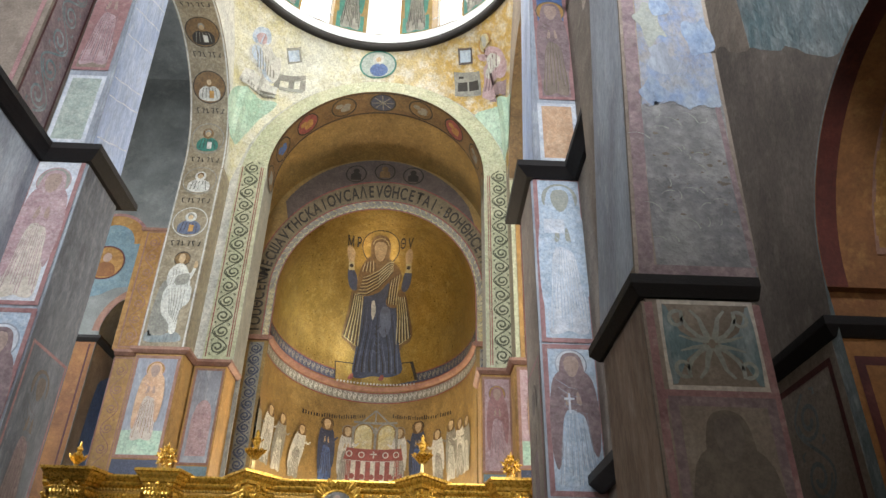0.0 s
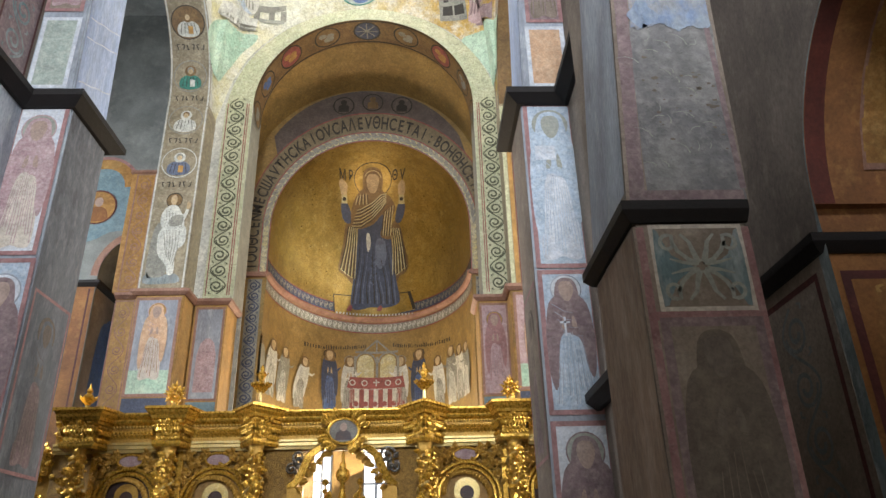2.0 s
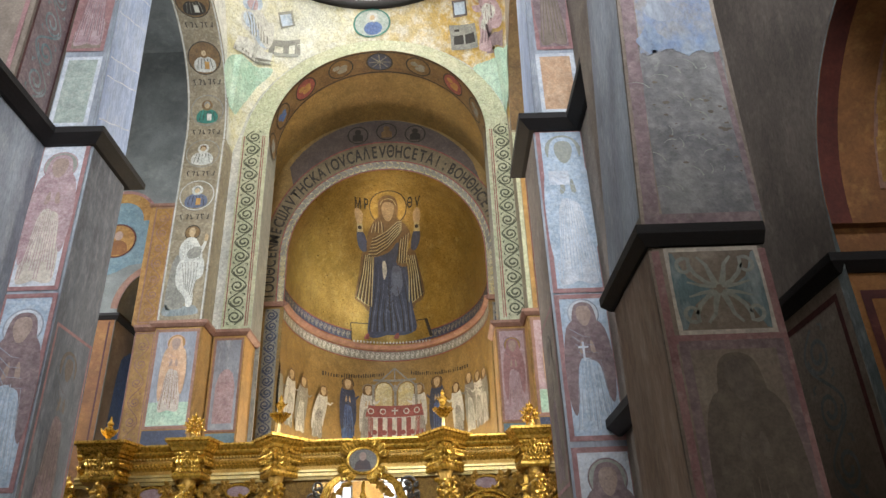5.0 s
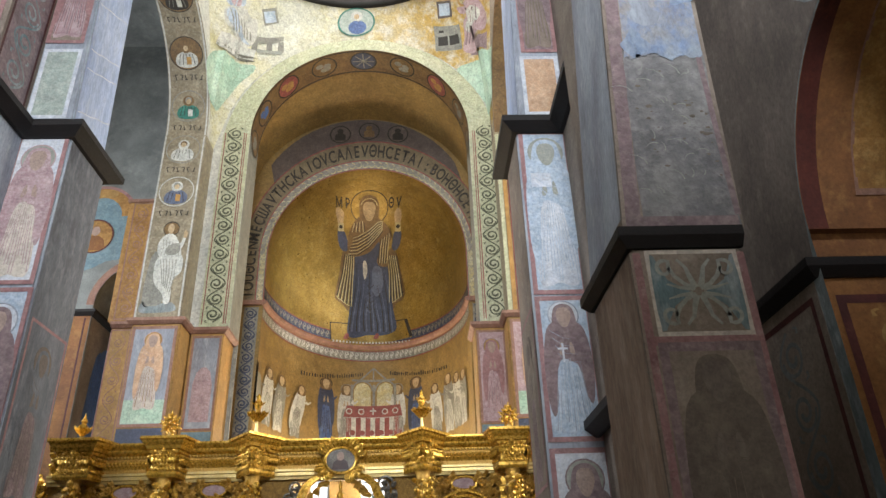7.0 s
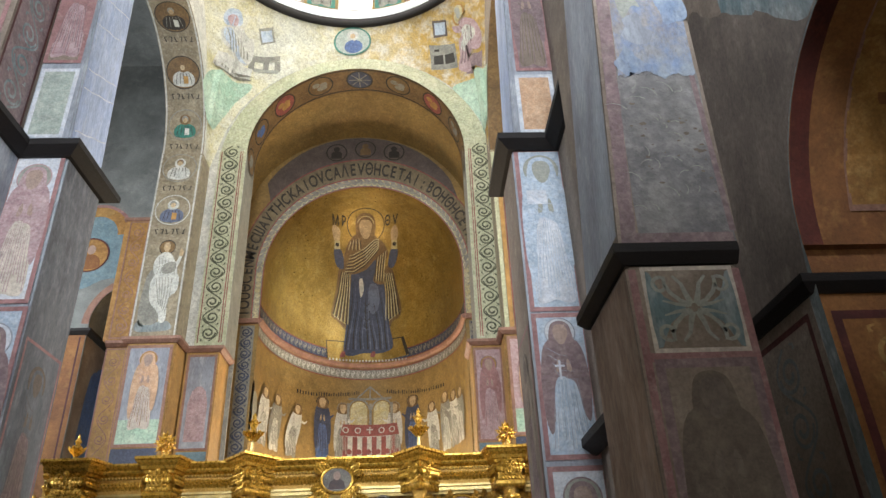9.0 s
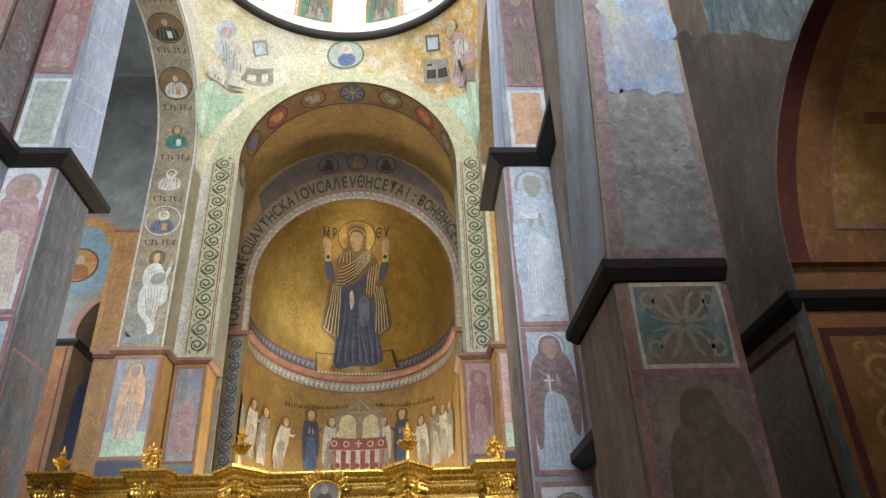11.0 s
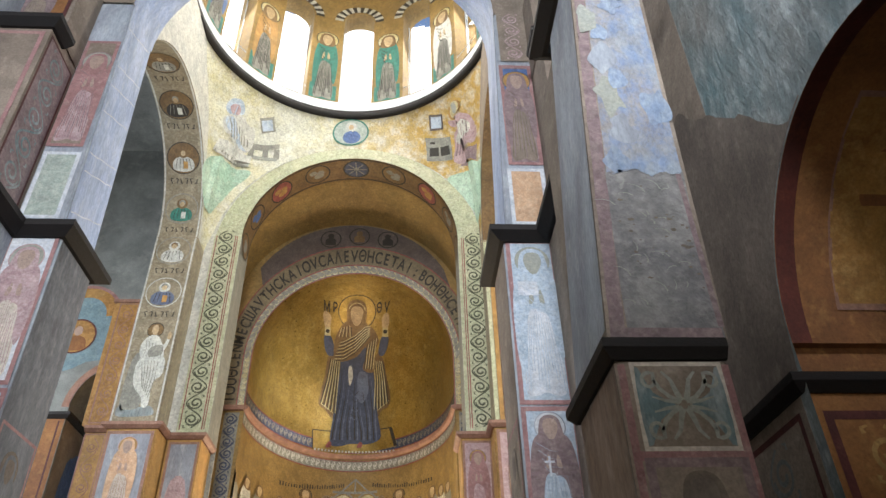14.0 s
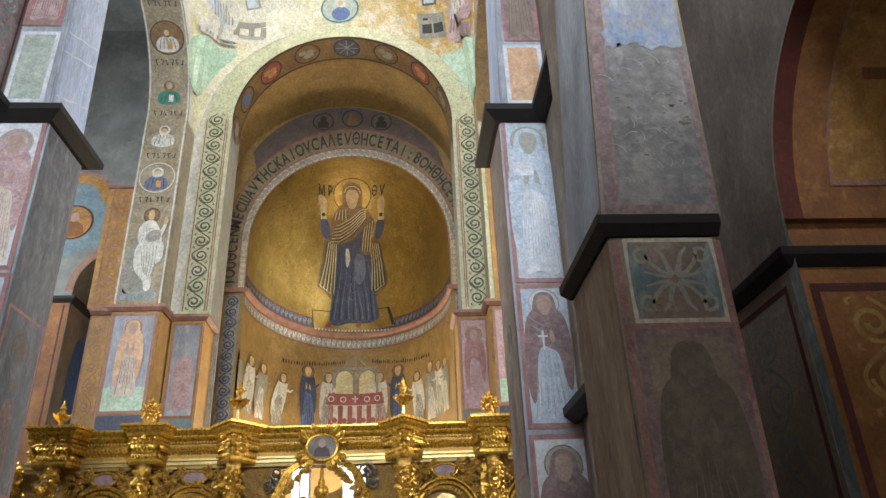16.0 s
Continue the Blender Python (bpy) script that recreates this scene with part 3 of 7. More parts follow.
cornice([(4.35, 10.49), (4.35, 7.5)], 4.12, "short dark cornice low on the nave wall")

# near pier
_b = bmesh.new()
soft_box(_b, 3.6, 4.5, 5.83, 7.13, FLOOR, 4.45, r=0.025)
soft_box(_b, 3.59, 4.59, 5.85, 7.11, 4.62, 10.06, top=(3.94, 4.76), r=0.03)
box(_b, 4.0, 4.5, 7.1, 8.4, FLOOR, 9.9)
setting("near_pier", _b, "brown", "massive pier with worn grey plaster", "pier")
cornice([(4.52, 7.13), (3.6, 7.13), (3.6, 5.83), (4.5, 5.83)], 4.55, "dark wooden cornice board round the near pier", 0.5, 0.72)
cornice([(4.69, 7.35), (3.94, 7.35), (3.94, 5.84), (5.05, 5.84)], 10.16, "dark wooden upper cornice on the near pier", 1.1)
cornice([(7.2, QJ), (5.45, QJ), (5.45, 8.4)][::-1], 4.57, "dark wooden cornice at the foot of the arcade arch", 0.6, 0.72)
# western crossing arch
_b = bmesh.new()
arched_wall(_b, "x", 10.5, 11.8, -5.45, 5.45, 15.2, 21.0, 0.0, 3.85, 15.2, n=40, reveal=False)
setting("arch_west", _b, "brown", "brown frescoed arch west of the dome", "arch")
_b = bmesh.new()
barrel(_b, 0, 3.85, 15.2, 10.5, 11.8, 40, 3)
setting("arch_west_soffit", _b, "pale", "pale blue underside of the western arch, skylight mixed into the blue", "arch", True)

# side crossing arches and the transept behind them
for _s, _nm in ((-1, "north"), (1, "south")):
    _b = bmesh.new()
    arched_wall(_b, "y", _s * 4.45, _s * 5.7, 11.8, 20.2, 15.0, 21.0, 15.75, 3.3, 15.3, n=36, reveal=False)
    box(_b, *sorted((_s * 4.45, _s * 5.7)), 11.8, 12.45, 9.0, 15.0)
    setting("arch_" + _nm, _b, "cubewhite" if _s < 0 else "brown", "broad side arch under the dome", "arch")
    _b = bmesh.new()
    grid(_b, [[(_s * x, 15.75 + 3.3 * math.cos(a), 15.3 + 3.3 * math.sin(a)) for a in [math.pi * i / 36 for i in range(37)]] for x in (4.45, 4.8, 5.2, 5.7)])
    setting("arch_soffit_" + _nm, _b, "silverbrown" if _s < 0 else "cubebrown", "gold-brown mosaic underside of the side arch", "arch", True)
    _b = bmesh.new()
    arched_wall(_b, "x", 20.25, 21.9, *sorted((_s * 4.7, _s * 13.0)), FLOOR, 20.0, _s * 6.05, 1.35, 10.2)
    setting("transept_wall_" + _nm, _b, "shade", "dim grey transept wall", "wall")

# eastern piers
for _s, _nm in ((-1, "north"), (1, "south")):
    q = 0.06
    _b = bmesh.new()
    soft_box(_b, *sorted((_s * 3.5 + q, _s * 4.4 + q)), 19.75, 20.9, FLOOR, 9.1, r=0.03)
    soft_box(_b, *sorted((_s * 4.38, _s * 5.66)), 18.95, 20.9, FLOOR, 9.1, r=0.03)
    soft_box(_b, *sorted((_s * 5.66, _s * 6.3)), 19.2, 20.9, FLOOR, 9.1, r=0.03)
    setting("crossing_pier_east_" + _nm, _b, "ochre", "stepped pier with faded frescoes beside the sanctuary", "pier")
    _b = bmesh.new()
    soft_box(_b, *sorted((_s * 4.44, _s * 5.69)), 19.03, 20.9, 9.2, 15.3, r=0.02)
    setting("upper_pier_east_" + _nm, _b, "silverbrown", "upper pier faced with silver-brown mosaic", "pier")
    _b = soft_box(bmesh.new(), *sorted((_s * 5.695, _s * 6.45)), 19.2, 20.9, 9.24, 13.0, r=0.02)
    setting("pier_return_" + _nm, _b, "amber", "amber fresco on the pier's stepped return", "pier")
    _b = soft_box(bmesh.new(), *sorted((_s * 5.69, _s * 6.5)), 19.14, 20.9, 13.004, 13.1, r=0.02)
    setting("pier_cap_" + _nm, _b, "rust", "thin reddish ledge over the pier's return", "trim")
    b = bmesh.new()
    pth = [(_s * 6.3, 19.2), (_s * 5.66, 19.2), (_s * 5.66, 18.95), (_s * 4.38, 18.95), (_s * 4.38, 19.75), (_s * 3.5 + q, 19.75), (_s * 3.5 + q, 20.9)]
    sweep(b, [(0, 9.05), (0.05, 9.05), (0.14, 9.13), (0.14, 9.21), (0, 9.24)], pth if _s < 0 else pth[::-1])
    tagged(finish("cornice", b, "rust"), "thin reddish stone cornice on the eastern pier", "cornice", "stone cornices by the sanctuary", "structure")

# eastern wall of the crossing with the sanctuary arch
EX, EZ, ER = 0.2, 15.87, 3.52     # arch: centre, springing, radius
VX, BX = 0.02, 4.15     # vault behind it: centre, half-width
_b = bmesh.new()
arched_wall(_b, "x", 19.82, 20.3, -5.7, 5.7, 9.2, 21.0, EX, ER, EZ, n=40, reveal=False)
setting("sanctuary_arch", _b, "cubewhite", "white mosaic arch in front of the sanctuary", "arch")
# arch face: pale band, broad at the sides and narrow over the crown
def outer_arch(x):
    return 15.4 + 4.45 * math.sqrt(max(0.0, 1 - ((x - EX) / 4.5) ** 2))


_b = bmesh.new()
_in, _out = [], []
for _i in range(49):
    _a = math.pi * _i / 48
    _in.append((EX - ER * math.cos(_a), 19.79, EZ + ER * math.sin(_a)))
    _k = EX - 4.38 * math.cos(_a)
    _out.append((_k, 19.79, max(EZ, 15.4 + 4.45 * math.sin(_a))))
grid(_b, [_in, _out])
for _s in (-1, 1):
    grid(_b, [[(EX + _s * ER, 19.79, z), (EX + _s * 4.38, 19.79, z)] for z in (9.24, 11, 13, EZ)])
setting("arch_face", _b, "vinefield", "pale mosaic face of the sanctuary arch with vine ornament", "arch")
_b = bmesh.new()
def vault_row(y, grow=0.0, n=40):
    """The vault's section at a depth, sinking a little towards the apse."""
    f = (y - 20.9) / (AY - 20.9)
    spring, rise = 15.5 - 0.35 * f, 4.05 - 0.12 * f
    return [(VX - (BX + grow) * math.cos(math.pi * i / n), y, spring + (rise + grow) * math.sin(math.pi * i / n)) for i in range(n + 1)]


grid(_b, [vault_row(y) for y in (20.9, 21.7, 22.5, AY)])
for _s in (-1, 1):
    grid(_b, [[(VX + _s * BX, y, z) for z in (FLOOR, 6, 11, 15.5 - 0.35 * k)] for k, y in enumerate((20.9, AY))])
setting("sanctuary_vault", _b, "golddull", "plain dull gold mosaic barrel vault before the apse", "vault", True)
_b = bmesh.new()
barrel(_b, EX, ER, EZ, 19.8, 20.95, 40, 3)
setting("sanctuary_arch_soffit", _b, "cubebrown", "gold mosaic underside of the arch with round medallions", "arch", True)
_b = bmesh.new()
for _s in (-1, 1):
    box(_b, *sorted((EX + _s * ER, VX + _s * (BX + 0.6))), 19.83, 20.95, 9.2, EZ)
    box(_b, *sorted((EX + _s * ER, VX + _s * (BX + 0.6))), 20.88, 20.95, FLOOR, 9.2)
setting("sanctuary_wall", _b, "cubegrey", "mosaic jambs of the sanctuary arch", "wall")
_b = bmesh.new()
_n = 40
grid(_b, [[(EX - ER * math.cos(math.pi * i / _n), 20.95, EZ + ER * math.sin(math.pi * i / _n)) for i in range(_n + 1)],
          [(x, 20.95, z) for x, y, z in vault_row(20.95, 0.15)]])
setting("sanctuary_arch_back", _b, "cubegrey", "back of the sanctuary arch", "arch")

# pendentives between the arches and the ring
def foot(th):
    """The lower edge of the pendentives at a bearing, clockwise from east."""
    s, c = math.sin(th), math.cos(th)
    half = 4.45
    if abs(c) >= abs(s):
        y = 19.81 if c > 0 else 11.0
        x = max(-half, min(half, half * s / abs(c)))
        z = max(15.3, outer_arch(x)) if c > 0 else max(15.3, 15.2 + math.sqrt(max(0, 4.2 ** 2 - x * x)))
        return Vector((x, y, z))
    x = half if s > 0 else -half
    y = CY + (19.81 - CY if c > 0 else CY - 11.0) * c / abs(s)
    z = 15.3 + math.sqrt(max(0, 3.42 ** 2 - (y - 15.75) ** 2))
    return Vector((x, y, z))


_b = bmesh.new()
_rows = []
_N = 144
for _k in range(11):
    f = _k / 10
    row = []
    for _i in range(_N + 1):
        th = math.tau * _i / _N + math.pi / 4
        p, q = foot(th), Vector((CX + (RR + 0.08) * math.sin(th), CY + (RR + 0.08) * math.cos(th), ZR))
        out = Vector((math.sin(th), math.cos(th), 0))
        corner = abs(math.sin(2 * th)) ** 2
        row.append(p.lerp(q, f) + out * 0.3 * corner * math.sin(math.pi * f))
    _rows.append(row)
grid(_b, _rows)
setting("pendentives", _b, "pendentive", "pale gold mosaic pendentives under the dome, glare coloured in on the north", "vault", True)

# ring, drum and dome
_b = bmesh.new()
_ring = [(CX + RR * math.sin(-math.tau * i / 96), CY + RR * math.cos(-math.tau * i / 96)) for i in range(96)]
sweep(_b, [(-0.08, ZR - 0.06), (-0.08, ZR + 0.2), (0.1, ZR + 0.2), (0.1, ZR - 0.06)], _ring, closed=True)
setting("dome_ring", _b, "wood", "dark ring at the foot of the drum", "trim", True)

W0, W1, DT = 21.7, 26.4, 28.0
RO = RR + 0.75
WA = 0.6 / RR


def polar(a, r, z):
    return (CX + r * math.sin(a), CY + r * math.cos(a), z)


_b = bmesh.new()
for _k in range(12):
    a = math.tau * _k / 12
    h = math.tau / 24
    for r in (RR, RO):
        for lo, hi in ((a - h, a - WA), (a + WA, a + h)):
            grid(_b, [[polar(lo + (hi - lo) * i / 3, r, z) for i in range(4)] for z in (ZR, W0, 23.5, W1, DT)])
        grid(_b, [[polar(a - WA + 2 * WA * i / 4, r, z) for i in range(5)] for z in (ZR, W0)])
        arc = [(-math.cos(math.pi * i / 12) * WA, W1 + 0.6 * math.sin(math.pi * i / 12)) for i in range(13)]
        grid(_b, [[polar(a + t, r, z) for t, z in arc], [polar(a + t, r, DT) for t, z in arc]])
    edge = [(-WA, W0)] + arc + [(WA, W0)]
    grid(_b, [[polar(a + t, r, z) for t, z in edge] for r in (RR, RO)])
    grid(_b, [[polar(a - WA, r, W0), polar(a + WA, r, W0)] for r in (RR, RO)])
setting("drum", _b, "golddull", "drum of the dome pierced by twelve tall windows", "wall")
_b = bmesh.new()
grid(_b, [[polar(math.tau * i / 64, RR * math.cos(e), DT + RR * math.sin(e)) for i in range(65)] for e in [math.pi / 2 * k / 16 for k in range(17)]])
setting("dome", _b, "gold", "gold mosaic dome", "ceiling", True)
_b = bmesh.new()
grid(_b, [[polar(math.tau * i / 96, RR - 0.012, z) for i in range(97)] for z in (ZR + 0.2, W0 - 0.02)])
setting("drum_sill", _b, "drum", "white plastered band below the drum windows", "trim", True)
for _k in range(12):
    a = math.tau * _k / 12
    w = tagged(new("window_%d" % (_k + 1)), "tall round-headed drum window with thin bars", "window", "drum windows", "structure")
    BASE[w.name] = (0, 0, 0)
    b = bmesh.new()
    grid(b, [[polar(a + t, RO - 0.12, W0) for t in (-WA, 0, WA)], [polar(a + t, RO - 0.12, W1 + 0.6) for t in (-WA, 0, WA)]])
    g = part("pane", b, "glass", w)
    g.visible_shadow = False
    b = bmesh.new()
    for t in (-WA, WA):
        tube(b, [polar(a + t, RO - 0.16, W0), polar(a + t, RO - 0.16, W1)], 0.035, sides=4)
    tube(b, [polar(a - WA, RR + 0.06, W0 + 0.55), polar(a + WA, RR + 0.06, W0 + 0.55)], 0.012, sides=4)
    part("window_frame", b, "drum", w)
_b = bmesh.new()
grid(_b, [[polar(math.tau * i / 48, 7.5, z) for i in range(49)] for z in (20.5, 31)])
tagged(finish("backdrop", _b, "sky"), "bright overcast sky outside the drum", "sky", kind="structure")

# apse: end wall round the conch, the conch, the curved wall
_b = bmesh.new()
_n = 40
_in = [(AX - AR * math.cos(math.pi * i / _n), AY, AZ + AR * math.sin(math.pi * i / _n)) for i in range(_n + 1)]
_ou = vault_row(AY, 0.05)
grid(_b, [_in, _ou])
for _s in (-1, 1):
    grid(_b, [[(AX + _s * AR, AY, z), (VX + _s * (BX + 0.05), AY, z + (0.0 if z < AZ else 15.15 - AZ))] for z in (FLOOR, 6, 11, AZ)])
setting("apse_arch", _b, "golddull", "end wall round the apse with an inscription band", "arch")
_b = bmesh.new()
_rows = []
for _k in range(20):
    e = math.pi / 2 * _k / 19
    _rows.append([(AX - AR * math.cos(e) * math.cos(math.pi * i / 48), AY + AD * math.cos(e) * math.sin(math.pi * i / 48), AZ + AR * math.sin(e)) for i in range(49)])
_rows.insert(0, [(x, y, 11.45) for x, y, z in _rows[0]])
grid(_b, _rows)
setting("conch", _b, "gold", "gold mosaic half-dome of the apse", "vault", True)
_b = bmesh.new()


def apse_ring(r, z):
    return [(AX - r * math.cos(math.pi * i / 48), AY + (r - AR + AD) * math.sin(math.pi * i / 48), z) for i in range(49)]


grid(_b, [apse_ring(AR, 6.4), apse_ring(AR, 9), apse_ring(AR, 11.45)])
for _lo, _hi in ((0, 14), (17, 22), (26, 31), (34, 48)):
    grid(_b, [[(AX - AR * math.cos(math.pi * i / 48), AY + AD * math.sin(math.pi * i / 48), z) for i in range(_lo, _hi + 1)] for z in (FLOOR, 6.4)])
for _lo, _hi in ((14, 17), (22, 26), (31, 34)):
    grid(_b, [[(AX - AR * math.cos(math.pi * i / 48), AY + AD * math.sin(math.pi * i / 48), z) for i in range(_lo, _hi + 1)] for z in (FLOOR, 2.2)])
setting("apse_wall", _b, "golddull", "curved apse wall with a mosaic frieze above three windows", "wall", True)
_b = bmesh.new()
grid(_b, [apse_ring(AR + 0.6, 1.5), apse_ring(AR + 0.6, 7)])
tagged(finish("backdrop", _b, "sky"), "bright daylight outside the apse windows", "sky", kind="structure")
for _k, (_lo, _hi) in enumerate(((14, 17), (22, 26), (31, 34))):
    w = tagged(new("window_%d" % (13 + _k)), "apse window with a pale glazing grid", "window", "apse windows", "structure")
    BASE[w.name] = (0, 0, 0)
    _q = [(AX - (AR + 0.1) * math.cos(math.pi * i / 48), AY + (AD + 0.1) * math.sin(math.pi * i / 48)) for i in (_lo, (_lo + _hi) / 2, _hi)]
    b = bmesh.new()
    for x, y in _q:
        tube(b, [(x, y, 2.2), (x, y, 6.4)], 0.05, sides=4)
    for z in (2.2, 3.2, 4.2, 5.2, 6.3):
        tube(b, [(x, y, z) for x, y in _q], 0.035, sides=4)
    part("window_frame", b, "grey", w)
_b = bmesh.new()
_pr = [(0.0, 11.38), (0.1, 11.44), (0.14, 11.54), (0.0, 11.58)]
_p = [(AX + AR * math.cos(math.pi * i / 48), AY + AD * math.sin(math.pi * i / 48)) for i in range(49)]
sweep(_b, [(-o, z) for o, z in _pr], _p)
for _s in (-1, 1):
    box(_b, *sorted((AX + _s * (AR - 0.01), VX + _s * (BX - 0.01))), AY - 0.14, AY - 0.002, 11.36, 11.52)
setting("apse_cornice", _b, "rust", "thin red and grey stone ledge round the apse", "trim")


# ---- wall paintings: robed forms as plain shapes ----
def panel(name, mp, u0, u1, v0, v1, field, edge, loc, label, bw=0.07, d=0.012):
    t = thing(name, loc, label, "wall painting", "wall paintings")
    part("field", rect(bmesh.new(), u0, u1, v0, v1, mp, d), field, t)
    part("border", frame_lines(bmesh.new(), u0, u1, v0, v1, bw, mp, d + 0.004), edge, t)
    return t


LF, RF, CF = on_y(10.5), on_y(10.5), on_y(5.83)
p = panel("fresco", LF, -4.42, -3.68, 6.42, 9.0, "white", "pink", (-4.05, 10.5, 6.4), "faded fresco of a robed form in rose and cream on white")
robed(p, LF, -4.05, 6.5, 2.3, "cream", "rose", "halo", "skin", 0.016, 0.15, folds="rose")
p = panel("fresco", LF, -4.4, -3.66, 3.55, 6.3, "paleblue", "pink", (-4.05, 10.5, 3.5), "faded fresco of a robed form in mauve and pale blue")
robed(p, LF, -4.02, 3.6, 2.45, "paleblue", "mauve", "white", "skin", 0.016, 0.15, folds="white")
p = panel("fresco", LF, -4.4, -3.66, 0.9, 3.4, "white", "pink", (-4.05, 10.5, 0.9), "faded fresco panel with a pale ground low on the pier")
p = panel("fresco", on_y(10.52), -4.42, -3.84, 9.42, 10.85, "sage", "white", (-4.1, 10.5, 9.4), "pale green painted panel with a white frame")
p = panel("fresco", on_y(10.52), -4.45, -3.86, 11.05, 13.9, "brown", "pink", (-4.1, 10.5, 11.0), "very faded fresco of a pinkish robed form")
robed(p, on_y(10.52), -4.15, 11.15, 2.4, "rose", "pink", "halo", "skin", 0.016, 0.13)
p = panel("fresco", RF, 3.68, 4.42, 6.1, 8.98, "paleblue", "pink", (4.05, 10.5, 6.1), "faded fresco of a pale robed form holding a book")
robed(p, RF, 4.06, 6.2, 2.65, "white", "paleblue", "halo", "halo", 0.016, 0.14, folds="paleblue")
part("book", rect(bmesh.new(), 3.78, 4.1, 7.92, 8.18, RF, 0.03), "white", p, "white book held by the form")
p = panel("fresco", RF, 3.68, 4.42, 3.95, 6.0, "paleblue", "pink", (4.05, 10.5, 3.9), "faded fresco of a robed form in mauve over pale blue")
robed(p, RF, 4.04, 4.0, 1.92, "paleblue", "mauve", "white", "skin", 0.016, 0.17, folds="white")
b = bmesh.new()
stroke(b, line(3.98, 5.02, 3.98, 5.3), 0.03, RF, 0.034)
stroke(b, line(3.91, 5.22, 4.05, 5.22), 0.03, RF, 0.034)
part("cross", b, "white", p)
p = panel("fresco", RF, 3.68, 4.42, 1.4, 3.8, "white", "pink", (4.05, 10.5, 1.4), "faded fresco of a mauve robed form on white")
robed(p, RF, 4.08, 1.45, 2.2, "rose", "mauve", "halo", "skin", 0.016, 0.17)
p = panel("fresco", on_y(10.52), 3.84, 4.44, 9.4, 10.62, "peach", "white", (4.1, 10.5, 9.4), "peach painted panel with a white frame")
p = panel("fresco", on_y(10.52), 3.88, 4.46, 10.78, 13.45, "mauve", "pink", (4.1, 10.5, 10.7), "faded fresco of a grey-brown robed form with a halo")
robed(p, on_y(10.52), 4.17, 10.85, 2.4, "brown", "mauve", "ochre", "skin", 0.016, 0.12)
part("upper_field", rect(bmesh.new(), 3.92, 4.42, 12.75, 13.38, on_y(10.52), 0.014), "brightblue", p, "dull blue ground behind the halo")
b = bmesh.new()
rect(b, 3.9, 4.5, 13.6, 15.2, on_y(10.5), 0.012)
t = thing("ornament_panel", (4.2, 10.5, 13.6), "brown painted strip with scrolling plants", "wall painting", "wall paintings")
part("field", b, "brown", t)
part("scrollwork", scroll(bmesh.new(), 4.2, 13.65, 15.15, 0.36, 0.025, on_y(10.5), 0.018), "rose", t)

p = panel("fresco", on_y(9.75), -5.7, -4.62, 13.25, 15.1, "orange", "darkred", (-5.2, 9.75, 13.2), "reddish fresco of a robed form above the upper cornice", 0.08)
robed(p, on_y(9.75), -5.2, 13.3, 1.6, "brown", "mauve", "ochre", "skin", 0.016, 0.2)
p = panel("fresco", on_y(9.45), -6.2, -4.62, 9.4, 12.8, "brown", "pink", (-5.3, 9.45, 9.4), "worn brown fresco with a red frame on the pier arm", 0.08)
mp = on_x(-4.5, 1)
p = panel("fresco", mp, 9.52, 10.42, 9.5, 12.8, "mauve", "darkred", (-4.5, 9.9, 9.5), "narrow dim fresco with scroll forms on the pier arm's side", 0.05)
part("scrollwork", scroll(bmesh.new(), 9.97, 9.6, 12.7, 0.6, 0.04, mp, 0.02), "greenfresco", p)

# the pier's nave sides: dim panels and veins
for s, mat in ((-1, "slate"), (1, "brown")):
    mp = on_x(s * 3.62, -s)
    b = rect(bmesh.new(), 10.54, 11.77, FLOOR, 8.98, mp, 0.005)
    tagged(finish("pier_side", b, mat), "dim worn fresco on the nave side of the crossing pier", "wall", kind="structure")
    t = panel("fresco", mp, 10.62, 11.7, 3.4, 5.9, mat, "pink", (s * 3.62, 11.1, 3.4), "dim grey fresco panel on the pier's nave side", 0.05)
    robed(t, mp, 11.15, 3.5, 2.1, "mauve", mat, "dusk", "dusk", 0.016, 0.15, folds="brown", dark="umber")
b = bmesh.new()
for k in range(7):
    z = 9.6 + k * 0.78 + 0.2 * math.sin(k * 2.3)
    stroke(b, [(10.6 + 1.1 * i / 8, z + 0.55 * i / 8 + 0.012 * math.sin(i * 1.7 + k)) for i in range(9)], 0.022, lambda u, v, d: (-3.68 - (v - 9.2) * 0.0283 + d, u, v), 0.012)
t = thing("painted_veins", (-3.7, 11.1, 9.4), "slanting painted marble veins on the pale pilaster", "wall painting")
part("veins", b, "white", t)
# bluer sheets carry the dome's skylight on the pilasters' inner sides
for s in (-1, 1):
    b = bmesh.new()
    a = [(10.52, 9.2), (11.78, 9.2)]
    grid(b, [[(s * (3.675 + (z - 9.2) * 0.0283), y, z) for y in (10.56, 11.1, 11.74)] for z in (9.25, 11, 13, 15.2)])
    tagged(finish("pilaster_face", b, "pale"), "pale veined plaster on the pilaster's inner side, skylight blue in its colour", "wall", kind="structure")

